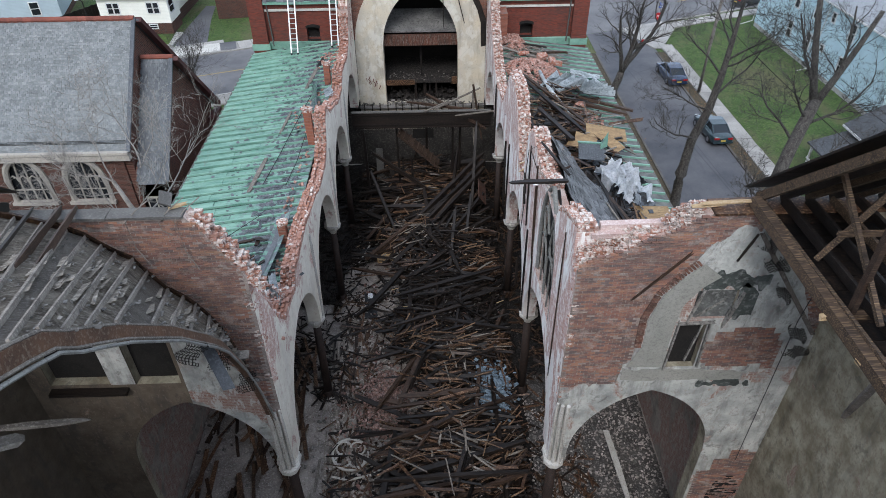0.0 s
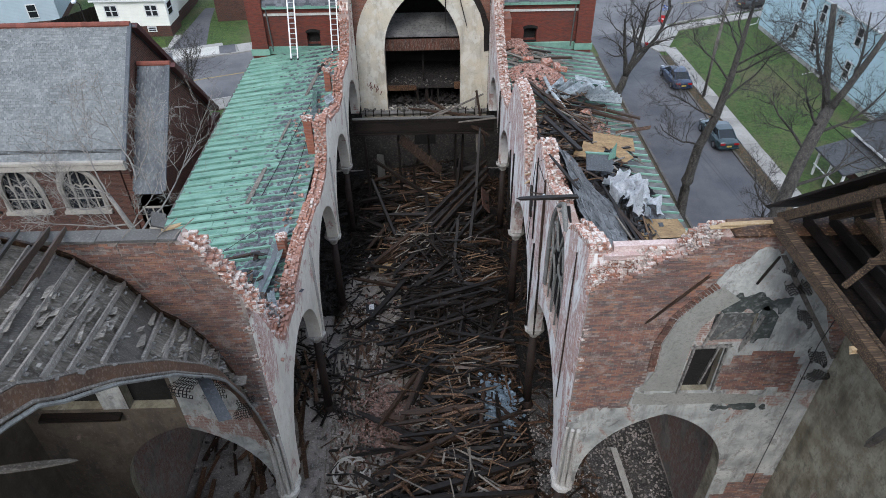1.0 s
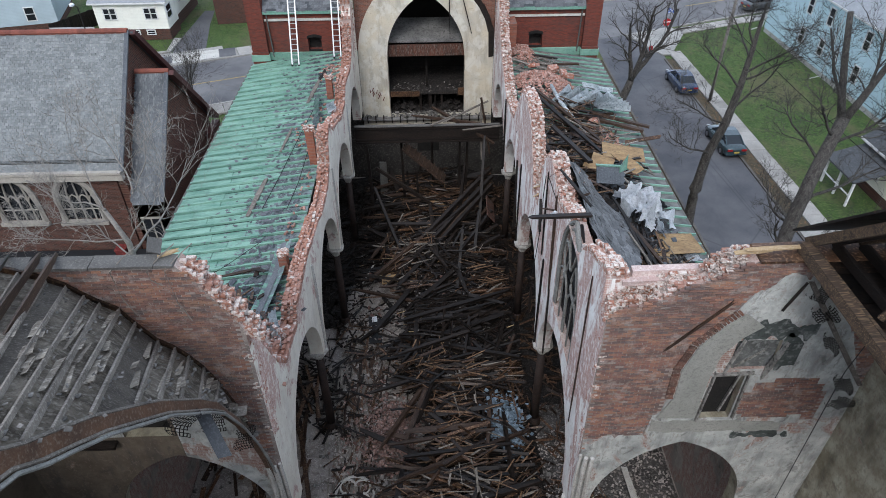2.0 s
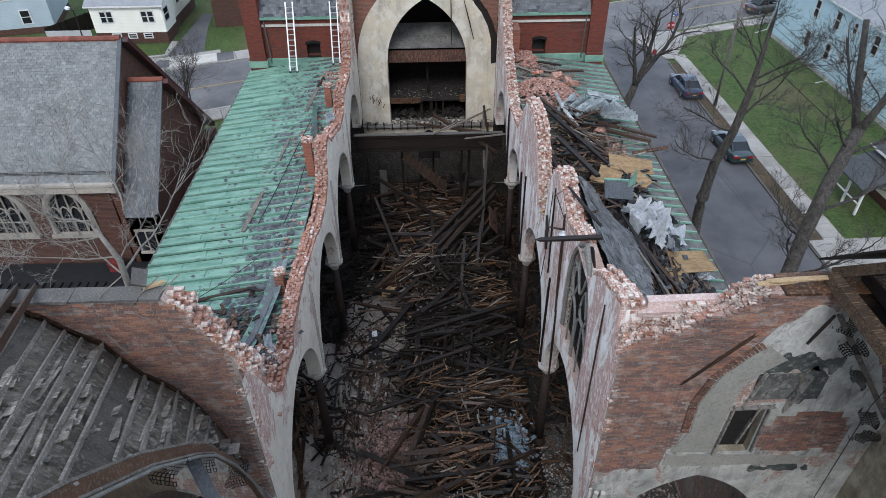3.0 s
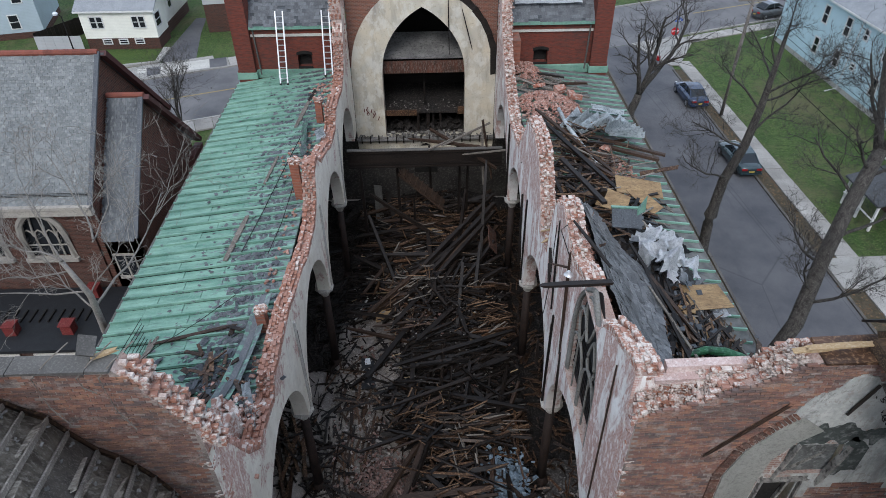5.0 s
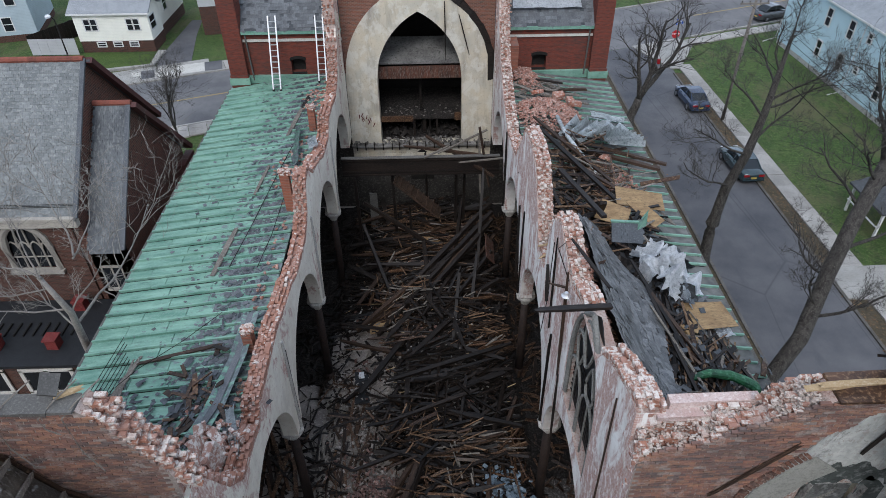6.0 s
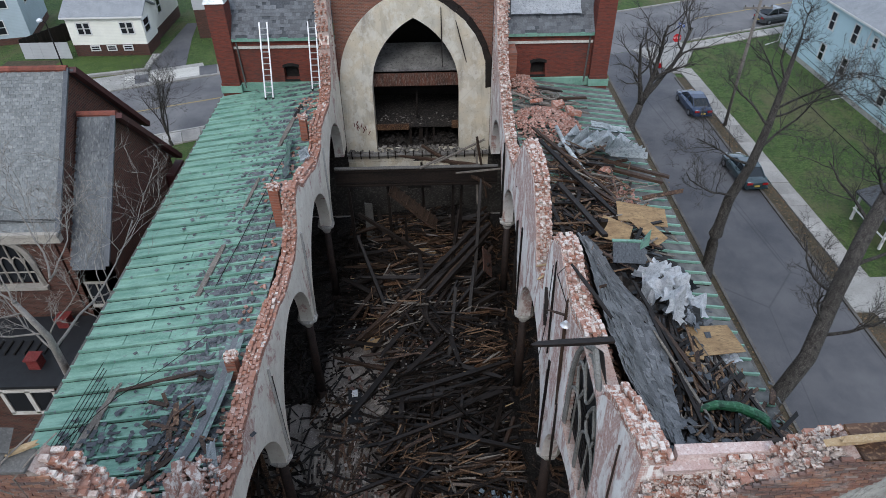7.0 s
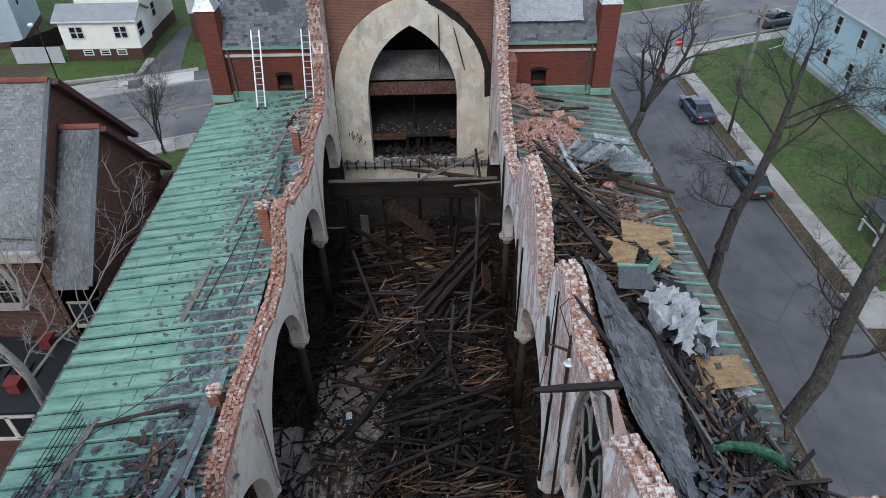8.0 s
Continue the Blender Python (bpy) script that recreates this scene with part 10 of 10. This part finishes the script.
side_slate = chapel_slate.copy()
side_slate.materials[0] = mottled("blackened chapel slate", (0.135, 0.145, 0.15), (0.06, 0.065, 0.07), (0.21, 0.215, 0.21), 0.9, 7, 0.55, spread=0.3, bump=0.25, stretch=(1.2, 0.5, 0.5))


def slate_rows(x_from, x_to, ry, rz, ey, ez, parent, limit, mesh, wide=0.2, show=0.157):
    d = Vector((0, ey - ry, ez - rz))
    n = round(d.length / show)
    slope = math.atan2(rz - ez, ry - ey)
    joined = []
    made = 0
    for j in range(n + 1):
        p = Vector((0, ry, rz)) + d * ((j + 0.3) / n)
        x = x_to - wide / 2 - (wide / 2 if j % 2 else 0)
        i = 0
        while x > x_from:
            m = Matrix.Translation((x + random.uniform(-0.004, 0.004), p.y, p.z + 0.035 + random.uniform(0, 0.006))) @ Matrix.Rotation(slope - 0.07, 4, "X") @ Matrix.Rotation(random.gauss(0, 0.006), 4, "Z")
            if i < limit:
                sharing("slate", mesh, m, parent)
                made += 1
            else:
                joined.append((m, wide * 0.965, 0.25, 0.014))
            x -= wide
            i += 1
    return joined


rest = slate_rows(-27.0, GX, RY, RZ, EY, EZ, near_slope, 6, chapel_slate)
ob = heap("slate_field", rest, SLATE_FAR, "", "", "stuff", jag=0.1)
ob.parent = chapel
slate_rows(GX + 0.04, AX0, ARY, ARZ, AEY, AEZ, side_slope, 9, side_slate, 0.2, 0.19)

# ---- broken brickwork on the wall tops, brick by brick ----
BRICK_ME = []
for k in range(5):
    bm = bmesh.new()
    ln = (0.21, 0.2, 0.15, 0.11, 0.21)[k]
    box(bm, (-ln / 2, -0.05, -0.033), (ln / 2, 0.05, 0.033), None, 0.009)
    me = bpy.data.meshes.new("brick")
    bm.to_mesh(me)
    bm.free()
    me.materials.append(BRICK_PIECE)
    BRICK_ME.append(me)
def brick_bits(name, single, limed=0.47):
    """Broken bricks, each orange, pink or white with clinging mortar."""
    k = Mat(name, 0.92)
    r = k.rand if single else k.island
    col = k.mix(k.ramp(r, 0.1, 0.8), (0.31, 0.145, 0.095), (0.34, 0.195, 0.15))
    col = k.mix(k.ramp(r, 0.95, 0.98), col, (0.6, 0.52, 0.46))
    lime = k.noise(k.pos, 5.5, 7, 0.7)
    col = k.mix(k.ramp(lime, limed, limed + 0.1), col, (0.62, 0.565, 0.51))
    grit = k.noise(k.pos, 26, 3)
    col = k.mix(k.math("MULTIPLY", k.ramp(grit, 0.5, 0.75), 0.5), col, (0.2, 0.1, 0.075))
    k.base(col).bump(grit, 0.6, 0.015)
    return k.m


TOP_BRICK = brick_bits("broken top brick", False)
TOP_SINGLE = brick_bits("single top brick", True)
TOP_ORANGE = brick_bits("broken top brick, little limed", False, 0.55)
TOP_ORANGE_SINGLE = brick_bits("single top brick, little limed", True, 0.55)
for me in BRICK_ME:
    me.materials[0] = TOP_SINGLE
ORANGE_ME = [me.copy() for me in BRICK_ME]
for me in ORANGE_ME:
    me.materials[0] = TOP_ORANGE_SINGLE


def crown(wall, line, u0, u1, at, across, near, turn, gap=0.07, name="brickwork", limed=True):
    """The broken top of a wall laid in courses: near bricks singly, the rest joined."""
    items, made = [], 0
    n = max(2, round((across[1] - across[0]) / 0.105))
    for j in range(n):
        v = across[0] + (across[1] - across[0]) * (j + 0.5) / n
        u = u0 + (0.11 if j % 2 else 0.0)
        while u < u1:
            fall = 0.076 * max(0, round(0.7 + 2.2 * noise.noise((u * 0.3, j * 1.37, 2.0 + u0))))
            level = math.floor((line(u) - fall + 0.04 * noise.noise((u * 1.2, v * 2.0, 8.0))) / 0.076) * 0.076
            level += 0.076 * (-1 if random.random() < 0.05 else 0)
            loose = random.random() < 0.045
            tilt = 0.35 if loose else 0.014
            m = Matrix.Translation(at(u, v, level + 0.045)) @ Euler((random.gauss(0, tilt), random.gauss(0, tilt), turn + random.gauss(0, tilt))).to_matrix().to_4x4()
            if random.random() > gap:
                if near[0] < u < near[1] and made < 290:
                    sharing("brick", random.choice(BRICK_ME if limed else ORANGE_ME), m, wall)
                    made += 1
                else:
                    items.append((m, random.uniform(0.185, 0.216), 0.102, 0.068))
            for k in (1, 2, 3):
                items.append((Matrix.Translation(at(u + (0.11 if k % 2 else 0), v, level + 0.045 - 0.076 * k)) @ Euler((0, 0, turn + random.gauss(0, 0.02))).to_matrix().to_4x4(), random.uniform(0.2, 0.216), 0.102, 0.07))
            u += 0.222
    ob = heap(name, items, TOP_BRICK if limed else TOP_ORANGE, "", "", "stuff", jag=0.3)
    ob.parent = wall
    return ob


LX = lambda u, v, z: Vector((v, u, z))
EX = lambda u, v, z: Vector((u, v, z))
crown(wall_left, TOP_LEFT, 14.0, 41.4, LX, (-4.9, -4.37), (14, 25), math.pi / 2, limed=False)
crown(wall_right, TOP_RIGHT, 13.7, 16.1, LX, (4.37, 4.9), (13, 26), math.pi / 2)
crown(wall_right, TOP_RIGHT, 17.95, 41.6, LX, (4.37, 4.9), (17, 26), math.pi / 2)
crown(wall_end_left, TOP_END_L, -5.4, -4.1, EX, (13.11, 13.6), (-6, 0), 0.0)
# courses step back from the face to the ledge
for j in range(3):
    crown(wall_end_right, lambda u, j=j: min(TOP_END_R(u) - 0.2 + 0.1 * j, 15.0 if u < 6.6 else 16.0), 4.4 + 0.06 * j, 7.6, EX, (13.11 + 0.2 * j, 13.31 + 0.2 * j), (0, 9) if j == 0 else (0, 0), 0.0, 0.12)
LIME_CRUMB = mottled("pale lime mortar crumbs", (0.62, 0.54, 0.475), (0.46, 0.34, 0.28), (0.72, 0.67, 0.61), 4, 16, 0.95, spread=0.5)
items = []
for _ in range(520):
    x, y = random.uniform(4.45, 7.5), random.uniform(13.14, 13.66)
    items.append((Matrix.Translation((x, y, min(TOP_END_R(x), 14.95 if x < 6.6 else 16.0) - 0.17 + 0.48 * (y - 13.14) + random.uniform(-0.05, 0.04))) @ rand_turn(0.5), random.uniform(0.02, 0.085), random.uniform(0.02, 0.06), random.uniform(0.012, 0.03)))
heap("mortar_crumbs", items, LIME_CRUMB, "crumbled pale lime mortar on the broken wall top", "mortar")


def face_brick(name, single):
    """Old facing bricks: orange, red-brown and purple-grey, sooted and limed in clouds."""
    k = Mat(name, 0.92)
    r = k.rand if single else k.island
    col = k.mix(k.ramp(r, 0.0, 0.3), (0.38, 0.185, 0.11), (0.29, 0.13, 0.088))
    col = k.mix(k.ramp(r, 0.35, 0.6), col, (0.21, 0.1, 0.075))
    col = k.mix(k.ramp(r, 0.75, 0.9), col, (0.14, 0.098, 0.09))
    col = k.mix(k.ramp(r, 0.96, 0.97), col, (0.34, 0.27, 0.23))
    cloud = k.ramp(k.noise(k.scaled(k.pos, 0.5, 0.5, 0.9), 1.0, 6, 0.6), 0.44, 0.6)
    col = k.mix(k.math("MULTIPLY", cloud, 0.55), col, k.mix(0.35, k.mix(1.0, col, (0.62, 0.66, 0.7), "MULTIPLY"), (0.15, 0.125, 0.118)))
    streak = k.ramp(k.noise(k.scaled(k.pos, 0.8, 0.8, 5.5), 1.0, 6, 0.65), 0.5, 0.6)
    col = k.mix(k.math("MULTIPLY", streak, 0.7), col, (0.085, 0.068, 0.064))
    warm = k.ramp(k.noise(k.scaled(k.pos, 0.7, 0.7, 4.0, (3, 0, 0)), 1.2, 6, 0.65), 0.56, 0.66)
    col = k.mix(k.math("MULTIPLY", warm, 0.6), col, (0.42, 0.215, 0.12))
    lime = k.ramp(k.noise(k.pos, 2.4, 8, 0.72), 0.52, 0.63)
    col = k.mix(k.math("MULTIPLY", lime, 0.6), col, (0.44, 0.37, 0.325))
    col = k.mix(0.22, col, (0.2, 0.165, 0.145))
    grit = k.noise(k.pos, 30, 3)
    col = k.mix(k.math("MULTIPLY", k.ramp(grit, 0.5, 0.75), 0.5), col, (0.07, 0.05, 0.044))
    k.base(col).bump(grit, 0.6, 0.012)
    return k.m


FACE = face_brick("facing brick", False)
FACE_SINGLE = face_brick("single facing brick", True)
FACE_ME = []
for ln in (0.212, 0.206, 0.11):
    bm = bmesh.new()
    box(bm, (-ln / 2, -0.03, -0.029), (ln / 2, 0.03, 0.029), None, 0.004)
    me = bpy.data.meshes.new("brick")
    bm.to_mesh(me)
    bm.free()
    me.materials.append(FACE_SINGLE)
    FACE_ME.append(me)


def facing(wall, x0, x1, bare, single):
    """Courses of facing brick where bare(x, z) holds; those where single(x, z) holds are pieces of their own."""
    items, made = [], 0
    for j in range(int(16.2 / 0.076)):
        z = 0.05 + j * 0.076
        x = x0 + (0.112 if j % 2 else 0.0)
        while x < x1:
            if all(bare(x + dx, z + dz) for dx, dz in ((-0.1, 0.04), (0.1, 0.04), (0, -0.04))) and random.random() > 0.02:
                m = Matrix.Translation((x + random.uniform(-0.005, 0.005), END0 + 0.016 + random.uniform(-0.009, 0.006), z)) @ Euler((0, random.gauss(0, 0.008), random.gauss(0, 0.012))).to_matrix().to_4x4()
                if single(x, z) and made < 290:
                    sharing("brick", FACE_ME[0 if random.random() < 0.75 else 1], m, wall)
                    made += 1
                else:
                    items.append((m, random.uniform(0.195, 0.214), 0.06, random.uniform(0.055, 0.062)))
            x += 0.225
    ob = heap("brick_facing", items, FACE, "", "", "stuff", jag=0.2)
    ob.parent = wall


def bare_right(x, z):
    if abs(x - ARCH_R[0]) < ARCH_R[1] and z < arch(x - ARCH_R[0], ARCH_R[1], 5.9, 9.1) + 0.05:
        return False
    if z > TOP_END_R(x) - 0.02 or x < 4.4 or x > 12.1:
        return False
    for hx0, hx1, z0, z1 in ((7.5, 8.35, 10.15, 11.95), (7.8, 8.95, 12.15, 13.25)):
        if hx0 - 0.02 < x < hx1 + 0.02 and z0 - 0.02 < z < z1 + 0.02:
            return False
    lost = (8.4 < x < 10.85 and 9.9 < z < 11.85) or (9.7 < x < 11.95 and 0.5 < z < 5.9)
    return z > TRACE_R(x) - 0.06 or lost


def bare_left(x, z):
    return -12.1 < x < -4.4 and TRACE_L(x) - 0.06 < z < TOP_END_L(x) - 0.02


facing(wall_end_right, 4.5, 12.1, bare_right, lambda x, z: z > 13.2 and x < 7.5)
facing(wall_end_left, -12.1, -4.4, bare_left, lambda x, z: x > -7.2 and z > 12.6)


def ragged_edge(wall, x_mid, z0, z1, y, n, name="brick_edge"):
    """Bricks that stick out of a broken upright edge."""
    items = []
    for i in range(n):
        z = random.uniform(z0, z1)
        items.append((Matrix.Translation((x_mid + random.uniform(-0.03, 0.03), y + random.uniform(-0.01, 0.4), math.floor(z / 0.076) * 0.076)) @ Euler((0, 0, random.gauss(0, 0.2))).to_matrix().to_4x4(), random.uniform(0.1, 0.24), 0.1, 0.066))
    ob = heap(name, items, TOP_BRICK, "", "", "stuff")
    ob.parent = wall
    return ob


ragged_edge(wall_end_right, 4.47, 8.8, 14.6, END0 + 0.02, 150)
ragged_edge(wall_end_left, -4.47, 9.5, 14.0, END0 + 0.02, 120)

# splintered masonry where the nave wall broke off beside the aisle roof
for x, y, z, h, lean, turn in ((-5.2, 15.0, 10.9, 1.5, 0.25, 0.3), (-5.35, 15.6, 10.6, 1.3, 0.35, 0.1), (-5.5, 16.2, 10.3, 1.2, 0.4, 0.4), (-5.15, 15.9, 10.5, 0.9, 0.2, -0.2), (-5.7, 16.9, 10.05, 0.9, 0.5, 0.2), (-5.3, 16.7, 10.1, 0.8, 0.3, 0.7), (-5.0, 14.5, 11.5, 1.4, 0.15, 0.0)):
    bm = bmesh.new()
    box(bm, (-0.09, -0.28, -h / 2), (0.09, 0.28, h / 2), None, 0.07)
    o = part("masonry_shard", bm, TOP_BRICK)
    o.matrix_basis = Matrix.Translation((x, y, z)) @ Euler((lean, -lean * 0.6, turn)).to_matrix().to_4x4()
    tagged(o, "splintered slab of pink limed brickwork leaning on the roof", "masonry", "masonry shards at the broken corner")
heap("brick_scraps", [(Matrix.Translation((random.gauss(-5.2, 0.35), random.uniform(14.2, 17.2), 0)) @ Matrix.Translation((0, 0, random.uniform(9.75, 10.5))) @ rand_turn(0.6), random.uniform(0.08, 0.22), 0.1, 0.065) for _ in range(260)], TOP_BRICK, "broken bricks heaped in the wall's corner", "bricks")
for x, dz in ((-6.9, 1.3), (-5.7, 1.5), (-6.1, 0.4)):
    bm = bmesh.new()
    tube(bm, [(x + 0.5, 13.6, 16.3), (x + 0.25, 13.2, 16.22), (x, 12.98, 16.0), (x + 0.05, 12.97, 16.0 - dz * 0.6), (x + 0.25, 12.97, 16.0 - dz)], [0.014] * 5, 5)
    tagged(part("wire", bm, GREYWOOD), "pale slack wire hanging over the coping", "wire", "wires on the coping")

# brick pier stumps outside the left wall
for y, top, w in ((20.5, 10.7, 0.34), (28.4, 11.6, 0.4), (35.4, 11.0, 0.34)):
    root = group_of("brick_pier", "broken orange brick pier stump behind the wall", "pier", "pier stumps on the nave wall", pose(-5.3, y, 0))
    bm = bmesh.new()
    box(bm, (-0.14, -w / 2, 9.3), (0.2, w / 2, top - 0.2), None, 0.03)
    part("pier_core", bm, TERRACOTTA, root)
    for i in range(26):
        sharing("brick", random.choice(BRICK_ME), Matrix.Translation((random.uniform(-0.14, 0.22), random.uniform(-w / 2, w / 2), top - 0.2 + random.uniform(-0.05, 0.12))) @ Euler((random.gauss(0, 0.2), random.gauss(0, 0.2), random.gauss(0, 0.4))).to_matrix().to_4x4(), root)
# thick ragged ledge of masonry at the right corner
bm = bmesh.new()
us = span(4.7, 6.6, 0.12)
slab(bm, us, flat(9.0), lambda x: 14.9 + 0.05 * noise.noise((x * 4, 2, 0)), 13.62, 13.9, "y")
ob = part("masonry_core", recalc(bm), MORTAR, wall_end_right, "pink mortared masonry core")
crown(wall_end_right, lambda x: 14.86 if x < 5.0 or x > 6.4 else 14.7, 4.7, 7.5, EX, (13.62, 13.9), (0, 0), 0.0, 0.3)
for x0, x1, y0, z in ((5.0, 6.75, 13.72, 14.93), (4.75, 6.2, 13.5, 14.78)):
    bm = bmesh.new()
    box(bm, (x0, y0, z), (x1, y0 + 0.2, z + 0.15), None, 0.025)
    part("plastered_ledge", bm, PINK_COAT, wall_end_right, "pink-washed plaster ledge on the broken masonry")
# stubs of brickwork where the nave walls met the towers
for side, wall in ((-1, wall_left), (1, wall_right)):
    items = []
    for i in range(700):
        z = random.uniform(9.8, 17.0)
        y = 42.3 - max(0.0, (17.0 - z)) * 0.16 - random.uniform(0, 0.25)
        items.append((Matrix.Translation((side * random.uniform(4.4, 5.05), y, z)) @ Euler((random.gauss(0, 0.1), random.gauss(0, 0.1), random.gauss(0, 0.25))).to_matrix().to_4x4(), random.uniform(0.1, 0.22), 0.1, 0.066))
    ob = heap("brick_stub", items, TOP_BRICK, "", "", "stuff")
    ob.parent = wall
for x, y, zt in ((5.3, 41.3, 11.6),):
    bm = bmesh.new()
    box(bm, (x - 0.25, y - 0.5, 9.3), (x + 0.25, y + 0.9, zt), None, 0.03)
    tagged(part("brick_pier", bm, TERRACOTTA), "orange brick pier against the tower wall", "pier", "pier stumps on the nave wall")
